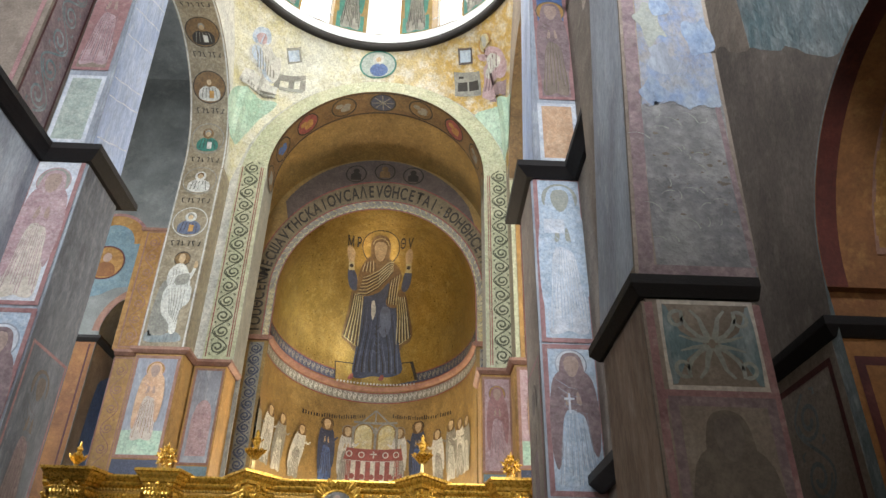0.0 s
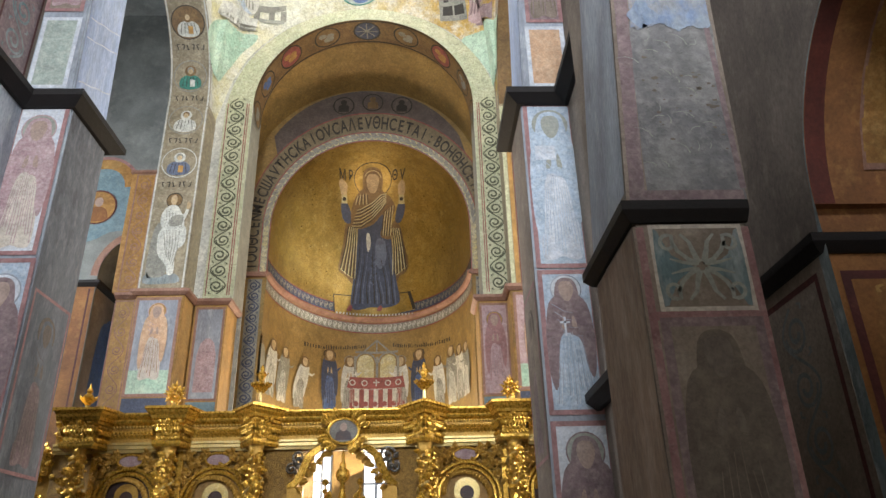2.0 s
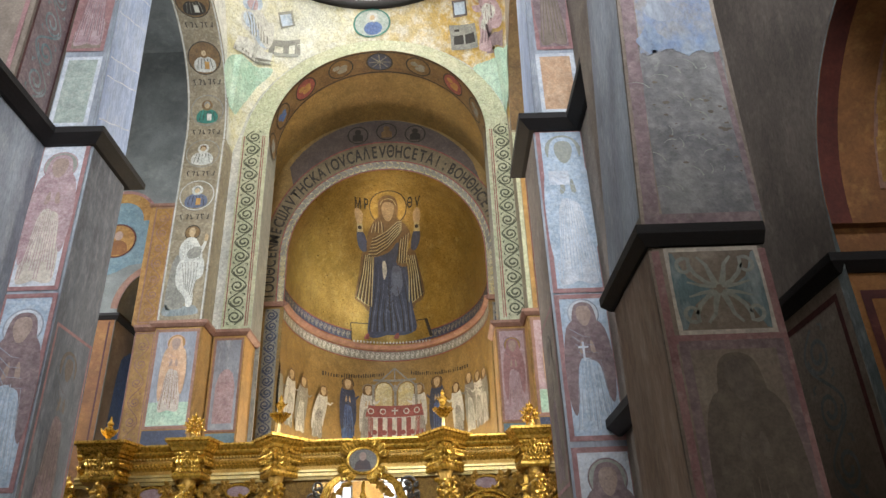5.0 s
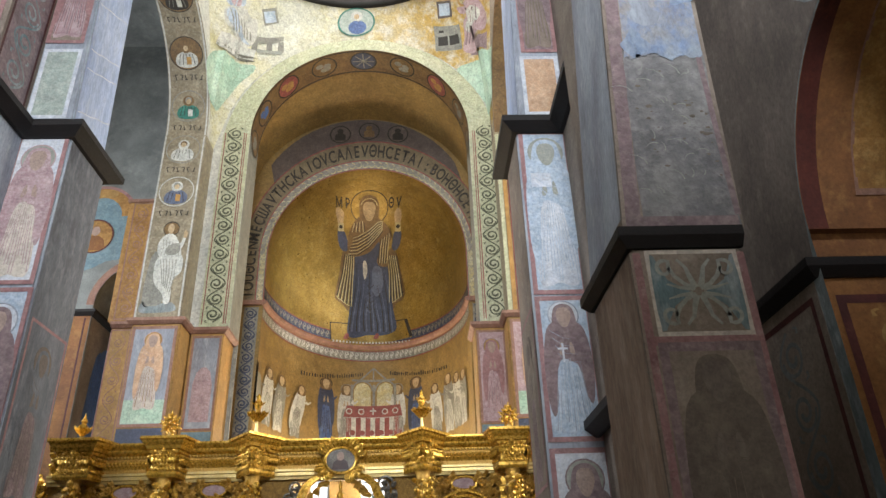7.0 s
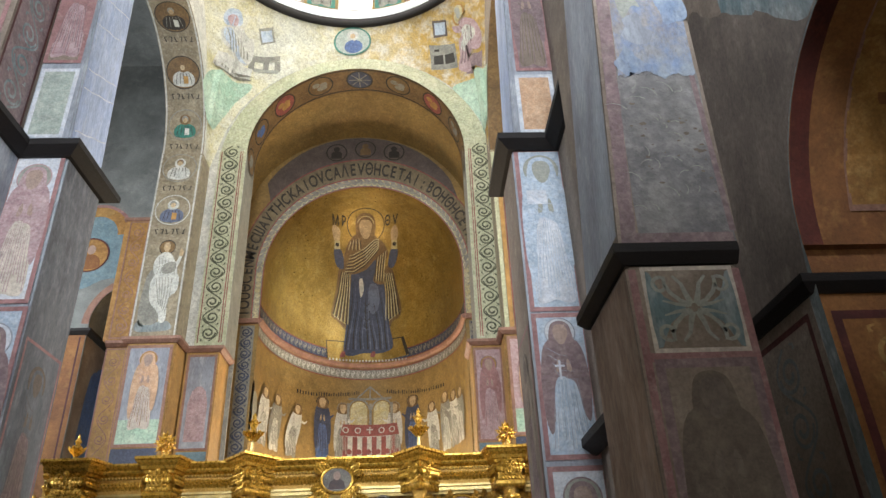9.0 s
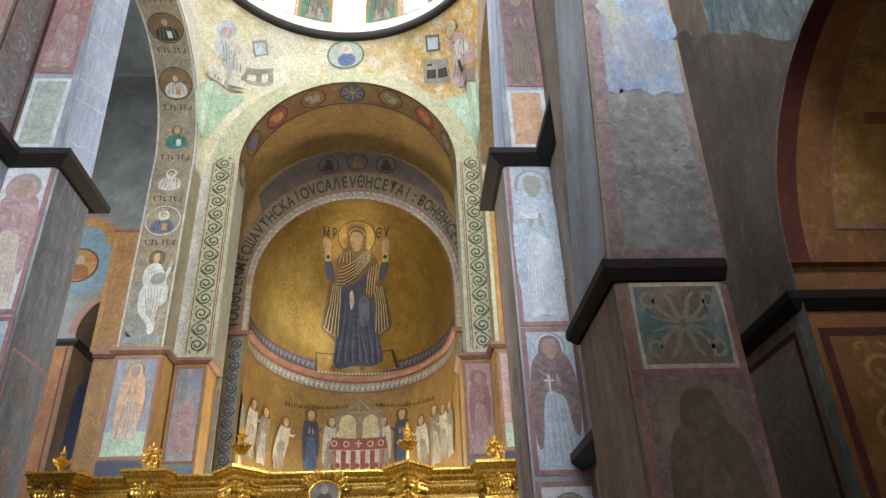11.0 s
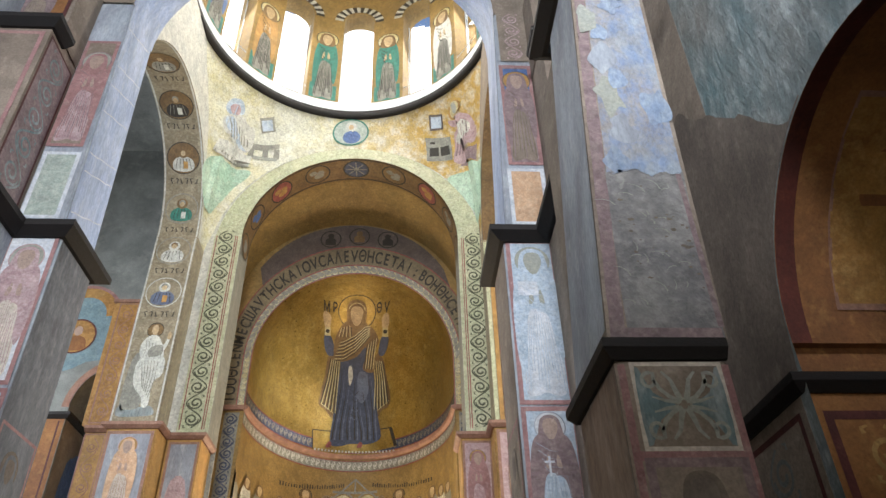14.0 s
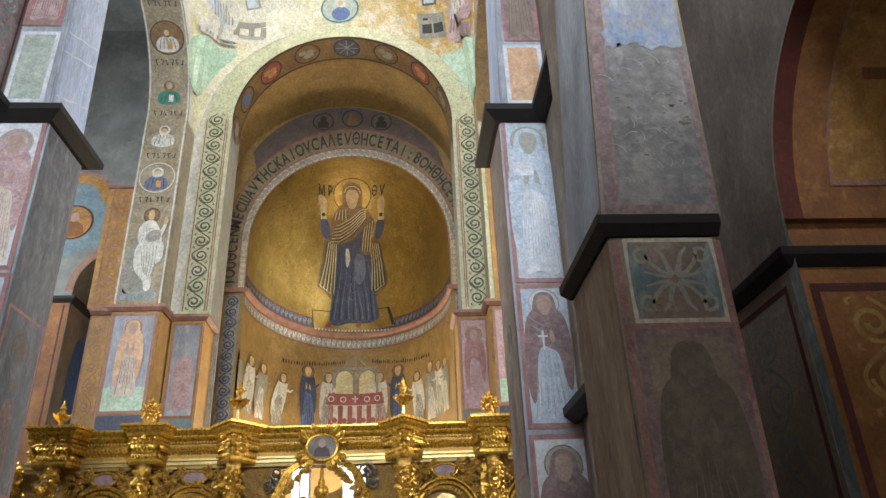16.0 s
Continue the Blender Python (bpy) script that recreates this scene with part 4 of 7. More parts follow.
# near pier: ornament panel, dim lower panel, fresco above bare plaster
t = panel("ornament_panel", CF, 3.72, 4.42, 3.72, 4.4, "brown", "cream", (4.07, 5.83, 3.7), "square panel of pale scrolls on green and brown", 0.035)
b = bmesh.new()
for su in (-1, 1):
    shape(b, [(4.07 + su * x, 4.06 + y) for x, y in ((0.33, -0.32), (0.33, 0.32), (0.22, 0.1), (0.06, 0.0), (0.2, -0.12))], CF, 0.018)
part("green_ground", b, "greenfresco", t)
b = bmesh.new()
for su in (-1, 1):
    for sv in (-1, 1):
        o = 0.0015 * (su + 1) + 0.003 * (sv + 1)
        pts = [(4.07 + su * x, 4.06 + sv * y) for x, y in ((0.02, 0.02), (0.1, 0.06), (0.17, 0.13), (0.2, 0.2))]
        for i in range(14):
            a = i / 13 * math.tau * 0.9
            r = 0.075 - 0.045 * i / 13
            pts.append((4.07 + su * (0.235 + r * math.sin(a - 0.5)), 4.06 + sv * (0.19 + r * math.cos(a - 0.5))))
        stroke(b, pts, 0.034, CF, 0.022 + o, 0.026)
        stroke(b, [(4.07 + su * x, 4.06 + sv * y) for x, y in ((0.02, 0.03), (0.05, 0.12), (0.07, 0.2), (0.13, 0.27))], 0.05, CF, 0.0232 + o, 0.02)
        stroke(b, [(4.07 + su * x, 4.06 + sv * y) for x, y in ((0.04, 0.02), (0.14, 0.03), (0.24, 0.06))], 0.04, CF, 0.0238 + o, 0.012)
part("scrollwork", b, "halo", t)
t = panel("fresco", CF, 3.72, 4.42, 1.9, 3.62, "brown", "mauve", (4.07, 5.83, 1.9), "dim brown fresco of a shadowy robed form", 0.07)
robed(t, CF, 4.07, 1.7, 1.87, "umber", "umber", None, "dusk", 0.016, 0.17, folds="brown", dark="umber")
b = bmesh.new()
for u in (3.64, 4.47):
    stroke(b, line(u, 1.0, u, 4.4), 0.06, CF, 0.01)
stroke(b, line(3.62, 3.67, 4.48, 3.67), 0.07, CF, 0.011)
t = thing("painted_border", (4.05, 5.83, 1.0), "dull red painted border on the near pier", "wall painting")
part("band", b, "pink", t)


def on_near(u, v, d):
    return (u, 5.85 - d, v)


b = bmesh.new()
rows = []
for k in range(2):
    row = []
    for i in range(41):
        f = i / 40
        z = 10.0 if k else 6.42 + 0.1 * noise.noise((f * 4.2, 2.1, 0)) + 0.04 * noise.noise((f * 16, 1, 0))
        lft, rgt = 3.59 + 0.0643 * (z - 4.62) + 0.15, 4.59 + 0.0313 * (z - 4.62) - 0.06
        row.append(on_near(lft + (rgt - lft) * f, z, 0.012))
    rows.append(row)
grid(b, [[tuple(Vector(a).lerp(Vector(c), f)) for a, c in zip(rows[0], rows[1])] for f in [i / 8 for i in range(9)]])
t = thing("fresco_fragment", (4.2, 5.85, 6.4), "faded blue and violet fresco fragment with a torn lower edge", "wall painting")
part("painted_plaster", b, "bluefresco", t)
random.seed(31)
for k in range(11):
    x, z, r = random.uniform(3.98, 4.55), 6.65 + 0.3 * k + random.uniform(-0.08, 0.08), random.uniform(0.09, 0.17)
    pts = [(min(4.66, x + r * random.uniform(0.5, 1.3) * math.cos(q)), z + 1.6 * r * random.uniform(0.5, 1.3) * math.sin(q)) for q in [math.tau * i / 11 for i in range(11)]]
    part("paint_patch", shape(bmesh.new(), pts, on_near, 0.014 + 0.0006 * k), ("fadedblue", "grey", "fadedblue", "halo")[k % 4], t, "worn patch of old paint")
b = bmesh.new()
grid(b, [[on_near(u0 + (z - 4.62) * 0.0643 + w + 0.012 * noise.noise((z * 6, w * 9, 0)), z, 0.008) for w in (0.02, 0.14)] for z in [4.65 + 0.13 * i for i in range(41)] for u0 in (3.59,)])
t = thing("painted_border", (3.7, 5.85, 4.65), "dull mauve painted strip down the corner of the near pier", "wall painting")
part("band", b, "mauve", t)
b = bmesh.new()
blob(b, [(4.64, 3.76, 4.56), (5.1, 3.77, 4.54), (5.9, 3.81, 4.57), (6.35, 3.84, 4.6), (6.5, 3.85, 4.6)], on_near, 0.006)
t = thing("plaster_patch", (4.1, 5.85, 4.64), "bare rough grey plaster with pits and scratches", "wall surface")
part("plaster", b, "raw", t)
random.seed(23)
b = bmesh.new()
for k in range(26):
    x, z, a = random.uniform(3.86, 4.45), random.uniform(4.85, 6.3), random.uniform(0.2, 2.9)
    n = random.uniform(0.05, 0.2)
    stroke(b, [(x + n * f * math.cos(a + f * 0.8), z + n * f * math.sin(a + f * 0.8)) for f in (0, 0.33, 0.66, 1)], 0.012, on_near, 0.0085, 0.003)
part("scratches", b, "halo", t, "pale scratches and brush marks")
b = bmesh.new()
for k in range(34):
    x, z, r = random.uniform(3.88, 4.5), random.gauss(5.65, 0.28), random.uniform(0.008, 0.03)
    shape(b, [(x + r * random.uniform(0.6, 1.4) * math.cos(q), z + 0.6 * r * random.uniform(0.6, 1.4) * math.sin(q)) for q in [math.tau * i / 6 for i in range(6)]], on_near, 0.0095, 1)
part("pits", b, "umber", t, "brownish pits and chips")
part("lower_band", rect(bmesh.new(), 3.72, 4.54, 4.64, 4.74, on_near, 0.0105), "mauve", t, "dull mauve painted band")
part("edge_band", stroke(bmesh.new(), [(4.545 + 0.01 * noise.noise((k * 1.3, 5, 0)), 4.75 + 0.175 * k) for k in range(11)], 0.05, on_near, 0.0115), "mauve", t)
b = bmesh.new()
grid(b, [[(3.587 + (z - 4.62) * 0.0643 - 0.004, y, z) for y in (5.9, 6.5, 7.07)] for z in (4.75, 6, 7.5, 9.95)])
tagged(finish("pier_side", b, "grey"), "pale plaster on the nave side of the near pier", "wall", kind="structure")
b = bmesh.new()
grid(b, [[(3.594, y, z) for y in (5.87, 6.5, 7.09)] for z in (FLOOR, 2, 4.4)])
tagged(finish("pier_side", b, "tan"), "warm-stained plaster on the lower nave side of the near pier", "wall", kind="structure")
# painted forms beyond, on the arcade pier and in its arch
FF = on_y(QJ)
t = panel("ornament_panel", FF, 5.6, 6.5, 1.6, 4.25, "orange", "darkred", (6.0, QJ, 1.6), "dark ochre ornament panel on the arcade pier", 0.08)
part("scrollwork", scroll(bmesh.new(), 6.05, 1.7, 4.15, 0.5, 0.04, FF, 0.02), "ochre", t)
SX = on_x(5.45, -1)
t = panel("ornament_panel", SX, 6.65, 7.9, 1.6, 4.3, "brown", "darkred", (5.45, 7.2, 1.6), "dim brown panel with faint scrolls", 0.06)
part("scrollwork", scroll(bmesh.new(), 7.2, 1.7, 4.2, 0.5, 0.035, SX, 0.02), "shade", t)


def in_arch(u, v, d):
    return arcade(v, u, QR - d)


t = thing("fresco", (6.0, 6.3, 5.0), "ochre fresco with a reddish frame inside the arch", "wall painting", "wall paintings")
part("field", rect(bmesh.new(), 5.98, 7.4, 0.2, 1.35, in_arch, 0.01), "amber", t)
part("border", frame_lines(bmesh.new(), 5.98, 7.4, 0.2, 1.35, 0.035, in_arch, 0.014), "rust", t)
part("medallion", disc(bmesh.new(), 6.6, 0.85, 0.24, in_arch, 0.016, 1.5), "orange", t)

# eastern piers
for s in (-1, 1):
    mp = on_y(18.95)
    u0, u1 = sorted((s * 4.48, s * 5.58))
    t = panel("fresco", mp, u0, u1, 6.35, 8.95, "grey" if s < 0 else "rose", "rust", ((u0 + u1) / 2, 18.95, 6.3), "fresco of a standing form in ochre robes on faded blue", 0.08)
    robed(t, mp, (u0 + u1) / 2, 6.75, 2.05, "cream", "peach", "ochre", "skin", 0.016, 0.16, folds="orange")
    part("ground", rect(bmesh.new(), u0 + 0.04, u1 - 0.04, 6.4, 7.0, mp, 0.0145), "seagreen", t, "painted green ground")
    part("lower_band", rect(bmesh.new(), u0 - 0.02, u1 + 0.02, 5.6, 6.28, mp, 0.012), "cubeblue", t, "dark blue band below the panel")
    mp = on_y(19.75)
    a, c = sorted((s * 3.56 + 0.06, s * 4.3 + 0.06))
    t = panel("fresco", mp, a, c, 6.4, 8.95, "grey" if s < 0 else "rose", "rust", ((a + c) / 2, 19.75, 6.4), "worn rose and blue fresco with an arch form", 0.06)
    if s < 0:
        b = bmesh.new()
        blob(b, [(6.6, a + 0.12, c - 0.1), (7.6, a + 0.12, c - 0.1), (7.95, a + 0.2, c - 0.18), (8.08, a + 0.32, c - 0.3)], mp, 0.018)
        part("arch_form", b, "rose", t)
    else:
        robed(t, mp, (a + c) / 2, 6.7, 2.0, "rose", "pink", "ochre", "skin", 0.016, 0.14)
    part("lower_band", rect(bmesh.new(), a - 0.02, c + 0.02, 5.5, 6.34, mp, 0.012), "teal", t)


def on_side_arch(s):
    """u across the arch, v up the pier and on round the arch."""
    def mp(u, v, d):
        if v < 15.3:
            return (s * u, 19.03 - d, v)
        a = (v - 15.3) / 3.3
        return (s * u, 15.75 + (3.3 - d) * math.cos(a), 15.3 + (3.3 - d) * math.sin(a))
    return mp


NA = on_side_arch(-1)
t = thing("mosaic_figure", (-5.1, 19.0, 9.3), "silver-grey mosaic of a draped form beside the arch", "mosaic")


def seat(a, b, d):
    """a across the panel, b up it, both from 0 to 1."""
    return NA(5.62 - 1.1 * a, 9.35 + 3.0 * b, d)


part("field", rect(bmesh.new(), 4.52, 5.62, 9.3, 12.35, NA, 0.01), "silverbrown", t)
part("ground", shape(bmesh.new(), [(0.04, 0.03), (0.1, 0.13), (0.5, 0.11), (0.8, 0.12), (0.92, 0.04), (0.5, 0.02)], seat, 0.014), "greenfresco", t)
part("halo", disc(bmesh.new(), 0.52, 0.88, 0.075, seat, 0.014, 2.7), "cubebrown", t)
part("halo_rim", hoop(bmesh.new(), 0.52, 0.88, 0.075, 0.012, seat, 0.018, 2.7), "cubedark", t)
for name, mat, d, pts in (("chair", "cubegrey", 0.014, [(0.06, 0.13), (0.12, 0.58), (0.34, 0.6), (0.3, 0.13)]),
                          ("hem", "cubegrey", 0.018, [(0.28, 0.36), (0.54, 0.24), (0.52, 0.1), (0.14, 0.1), (0.2, 0.26)]),
                          ("legs", "cubewhite", 0.022, [(0.3, 0.58), (0.86, 0.61), (0.93, 0.43), (0.74, 0.34), (0.75, 0.13), (0.6, 0.11), (0.54, 0.2), (0.27, 0.34)]),
                          ("torso", "cubewhite", 0.026, [(0.33, 0.79), (0.52, 0.83), (0.7, 0.78), (0.87, 0.6), (0.54, 0.55), (0.29, 0.6), (0.24, 0.7)]),
                          ("arm", "cubewhite", 0.03, [(0.66, 0.78), (0.8, 0.72), (0.88, 0.8), (0.94, 0.79), (0.84, 0.66), (0.68, 0.67)]),
                          ("palm", "cubeflesh", 0.034, [(0.86, 0.79), (0.88, 0.86), (0.95, 0.84), (0.94, 0.78)]),
                          ("book", "cubegrey", 0.034, [(0.5, 0.6), (0.5, 0.69), (0.78, 0.72), (0.8, 0.62)]),
                          ("head", "cubeflesh", 0.026, [(0.44, 0.86), (0.45, 0.92), (0.56, 0.93), (0.6, 0.88), (0.54, 0.82)])):
    part(name, shape(bmesh.new(), pts, seat, d), mat, t)
b = bmesh.new()
for k in range(6):
    stroke(b, [(0.36 + 0.08 * k, 0.77 - 0.01 * k), (0.4 + 0.07 * k, 0.68), (0.36 + 0.09 * k, 0.59)], 0.012, seat, 0.032)
    stroke(b, [(0.36 + 0.08 * k, 0.56), (0.42 + 0.07 * k, 0.46 - 0.02 * k), (0.5 + 0.04 * k, 0.3 - 0.02 * k)], 0.012, seat, 0.027, 0.018)
    stroke(b, [(0.2 + 0.05 * k, 0.28 - 0.02 * (k % 2)), (0.18 + 0.06 * k, 0.12)], 0.012, seat, 0.023)
part("drapery", b, "cubegrey", t)
for k, (v, rim, body) in enumerate(((13.25, "cubewhite", "slateblue"), (14.75, "cubegrey", "cubewhite"), (16.3, "cubegrey", "cubegreen"), (17.95, "cubedark", "cubewhite"), (19.7, "cubedark", "cubedark"), (21.4, "cubedark", "cubegrey"))):
    t = thing("medallion", NA(5.08, v, 0), "round mosaic medallion with a half-length form", "mosaic", "medallions on the side arch")
    part("disc", disc(bmesh.new(), 5.08, v, 0.5, NA, 0.012), "silverbrown" if k < 3 else "cubebrown", t)
    part("rim", hoop(bmesh.new(), 5.08, v, 0.5, 0.03, NA, 0.018), rim, t)
    b = bmesh.new()
    shape(b, [(4.78, v - 0.36), (4.76, v - 0.12), (4.94, v + 0.03), (5.22, v + 0.03), (5.4, v - 0.12), (5.38, v - 0.36), (5.08, v - 0.44)], NA, 0.018)
    part("bust", b, body, t)
    part("halo", disc(bmesh.new(), 5.08, v + 0.17, 0.17, NA, 0.02), "cubewhite" if k < 2 else "cubebrown", t)
    part("hair", disc(bmesh.new(), 5.08, v + 0.19, 0.11, NA, 0.024, 0.9), "cubebrown" if k % 2 else "cubegrey", t)
    part("head", disc(bmesh.new(), 5.08, v + 0.15, 0.085, NA, 0.028, 0.85), "cubeflesh", t)
    b = bmesh.new()
    for i in range(5):
        stroke(b, line(4.9 + 0.09 * i, v - 0.02, 4.84 + 0.12 * i, v - 0.34), 0.016, NA, 0.024)
    part("drapery", b, "cubedark" if body != "cubedark" else "cubegrey", t)
    part("book", shape(bmesh.new(), [(4.94, v - 0.34), (4.94, v - 0.12), (5.08, v - 0.1), (5.08, v - 0.34)], NA, 0.028, 1), "ochre" if k in (0, 3) else "cubewhite", t)
    b = bmesh.new()
    for i in range(6):
        u = 4.68 + 0.15 * i
        stroke(b, line(u, v - 0.82, u + (0.05 if i % 2 else -0.03), v - 0.66, 0.08), 0.03, NA, 0.014)
        stroke(b, line(u - 0.03, v - (0.66 if i % 3 else 0.8), u + 0.05, v - (0.66 if i % 3 else 0.8), 0.08), 0.025, NA, 0.014)
    part("lettering", b, "cubedark", t)
b = bmesh.new()
for u in (4.5, 5.66):
    stroke(b, line(u, 9.3, u, 24.0), 0.05, NA, 0.01)
t = thing("mosaic_border", (-5.1, 19.0, 9.3), "thin pale mosaic border along the side arch", "mosaic")
part("edging", b, "cubewhite", t)

t = thing("mosaic_border", (4.7, 19.0, 9.3), "upright cream, ochre and red mosaic bands on the pier", "mosaic")
SP = on_y(19.03)
for u0, u1, mat in ((4.45, 4.56, "vinefield"), (4.58, 4.7, "ochre"), (4.72, 4.76, "cubered"), (4.8, 5.1, "cubegrey")):
    part("band", rect(bmesh.new(), u0, u1, 9.3, 15.2, SP, 0.01), mat, t)
part("vine", scroll(bmesh.new(), 4.95, 9.4, 15.1, 0.24, 0.03, SP, 0.016), "olive", t)

# sanctuary arch: vine scrolls on its face, medallions beneath
EF = on_y(19.79)
for s in (-1, 1):
    t = thing("mosaic_scroll", (EX + s * 4.0, 19.79, 9.3), "upright strip of dark green vine scroll on cream mosaic", "mosaic", "vine strips")
    part("field", rect(bmesh.new(), EX + s * 4.0 - 0.27, EX + s * 4.0 + 0.27, 9.35, 16.1, EF, 0.008), "vinefield", t)
    part("vine", scroll(bmesh.new(), EX + s * 4.0, 9.4, 16.1, 0.5, 0.04, EF, 0.016), "olive", t)
    b = bmesh.new()
    for o, w in ((-0.3, 0.03), (0.3, 0.03), (-0.36, 0.025)):
        stroke(b, line(EX + s * 4.0 + s * o, 9.35, EX + s * 4.0 + s * o, 15.9), w, EF, 0.012)
    part("edging", b, "cubered", t)



def under_arch(u, v, d):
    """u: depth behind the arch's face, v: angle from the crown."""
    r = ER - d
    return (EX + r * math.sin(v / ER), 19.8 + u, EZ + r * math.cos(v / ER))


for ang, body in ((0, "cubeblue"), (-23, "cubegrey"), (23, "cubegrey"), (-47, "ochre"), (47, "ochre"), (-69, "brightblue"), (69, "cubegrey"), (-90, "cubegrey"), (90, "cubegrey")):
    v = ER * radians(ang)
    t = thing("medallion", under_arch(0.55, v, 0), "round mosaic medallion under the sanctuary arch", "mosaic", "medallions under the sanctuary arch")
    part("disc", disc(bmesh.new(), 0.55, v, 0.45, under_arch, 0.012, 0.95), "cubered" if abs(ang) == 47 else "cubebrown" if ang else "cubeblue", t)
    part("rim", hoop(bmesh.new(), 0.55, v, 0.45, 0.05, under_arch, 0.018, 0.95), "cubedark", t)
    if ang:
        b = bmesh.new()
        for i in range(4):
            disc(b, 0.55 + 0.12 * math.cos(i * 1.9), v + 0.16 * math.sin(i * 2.3), 0.14, under_arch, 0.02 + 0.002 * i, 0.8)
        part("bust", b, body, t)
    else:
        b = bmesh.new()
        for i in range(8):
            a = math.tau * i / 8
            stroke(b, line(0.55, v, 0.55 + 0.36 * math.cos(a), v + 0.38 * math.sin(a)), 0.035, under_arch, 0.02)
        part("star", b, "cubegrey", t)
b = bmesh.new()
for u in (0.06, 1.08):
    stroke(b, [(u, ER * math.pi * (i / 60 - 0.5)) for i in range(61)], 0.05, under_arch, 0.01)
t = thing("mosaic_border", (EX, 20.3, EZ), "dark lines along the underside of the arch", "mosaic")
part("edging", b, "cubedark", t)


# ---- apse mosaics ----
def conch_arc(u, v, d):
    """u: distance out from the edge of the conch, v: angle from the left springing."""
    r = AR + u
    return (AX - r * math.cos(v), AY - d, AZ + (AR + 1.4 * u) * math.sin(v))


def band(r0, r1, d, lo=None, n=60):
    b = bmesh.new()
    inner = [conch_arc(r0, math.pi * i / n, d) for i in range(n + 1)]
    outer = [conch_arc(r1, math.pi * i / n, d) for i in range(n + 1)]
    grid(b, [inner, outer])
    for s in (-1, 1):
        grid(b, [[(AX + s * (AR + r), AY - d, z) for r in (r0, r1)] for z in (lo or 11.45, AZ)])
    return b


t = thing("mosaic_arch_bands", (AX, AY, 11.45), "bands of silver interlace and inscription round the conch", "mosaic")
part("interlace_ground", band(0.0, 0.27, 0.012), "cubegrey", t)
part("inscription_ground", band(0.27, 0.88, 0.012), "drab", t)
b = bmesh.new()
for k in range(46):
    v = math.pi * (k + 0.5) / 46
    ring = [(0.135 + 0.095 * math.cos(math.tau * i / 10), v + 0.03 * math.sin(math.tau * i / 10)) for i in range(9)]
    grid(b, [[conch_arc(u - 0.018, w, 0.02), conch_arc(u + 0.018, w, 0.02)] for u, w in ring])
for s in (-1, 1):
    scroll(b, AX + s * (AR + 0.135), 11.5, AZ, 0.2, 0.03, on_y(AY), 0.02)
part("interlace", b, "goldpale", t)
b = bmesh.new()
for r in (0.0, 0.27, 0.88):
    grid(b, [[conch_arc(r - 0.018, math.pi * i / 60, 0.022), conch_arc(r + 0.018, math.pi * i / 60, 0.022)] for i in range(61)])
    for s in (-1, 1):
        stroke(b, line(AX + s * (AR + r), 11.45, AX + s * (AR + r), AZ), 0.036, on_y(AY), 0.022)
part("edging", b, "cubered", t)


LEN = (AZ - 11.6) * 2 + math.pi * (AR + 0.62)
for i, ch in enumerate(TEXT):
    q = (i + 0.5) / len(TEXT) * LEN
    b = letter(ch)
    for vert in b.verts:
        x, y = vert.co.x * 0.74, 0.38 + vert.co.y * 0.98
        up = AZ - 11.6
        if q < up:
            vert.co = (AX - AR - y, AY - 0.028, 11.6 + q + x)
        elif q > LEN - up:
            vert.co = (AX + AR + y, AY - 0.028, AZ - (q - LEN + up) - x)
        else:
            vert.co = conch_arc(y, (q - up + x) / (AR + 0.62), 0.028)
    part("inscription_letter", b, "cubedark", t)
b = bmesh.new()
rows = []
for i in range(41):
    a = radians(38 + 104 * i / 40)
    lo, x = conch_arc(0.9, a, 0.014), 3.88 * math.cos(radians(28 + 124 * i / 40))
    hi = (0.04 - x, lo[1], 15.17 + math.sqrt(3.88 ** 2 - x * x))
    rows.append([tuple(Vector(lo).lerp(Vector(hi), k / 4)) for k in range(5)])
grid(b, rows)
part("upper_ground", b, "violet", t, "violet-grey ground above the inscription")
for s in (-1, 0, 1):
    a = math.pi / 2 + s * 0.235
    q = conch_arc(1.23, a, 0)
    m = thing("medallion", q, "grey round medallion above the inscription", "mosaic", "three medallions above the inscription")
    part("rim", hoop(bmesh.new(), q[0], q[2], 0.38, 0.05, on_y(AY), 0.024), "cubedark", m)
    b = bmesh.new()
    blob(b, [(q[2] - 0.28, q[0] - 0.2, q[0] + 0.2), (q[2] - 0.02, q[0] - 0.2, q[0] + 0.2), (q[2] + 0.05, q[0] - 0.08, q[0] + 0.08)], on_y(AY), 0.024)
    disc(b, q[0], q[2] + 0.14, 0.12, on_y(AY), 0.024)
    part("bust", b, "cubedark" if s else "cubebrown", m)

# the great standing form in the conch
C = on_conch
t = thing("mosaic_figure", (0.13, 28.0, 11.6), "great mosaic of a standing form in blue robes on gold", "mosaic")


def fig(p, q, d):
    """The form's own drawing sheet laid on the conch: p across, q downwards."""
    return C(-2.2558 + 0.6745 * p - 0.0922 * q + 0.0016 * p * q + 0.0099 * p * p + 0.0071 * q * q - 0.0001 * q ** 3,
             16.0492 + 0.3644 * p - 0.0815 * q + 0.0007 * p * q - 0.0514 * p * p - 0.0852 * q * q + 0.0032 * q ** 3, d)


def piece(name, pts, mat, d, label="", k=3):
    return part(name, shape(bmesh.new(), pts, fig, d, k), mat, t, label)


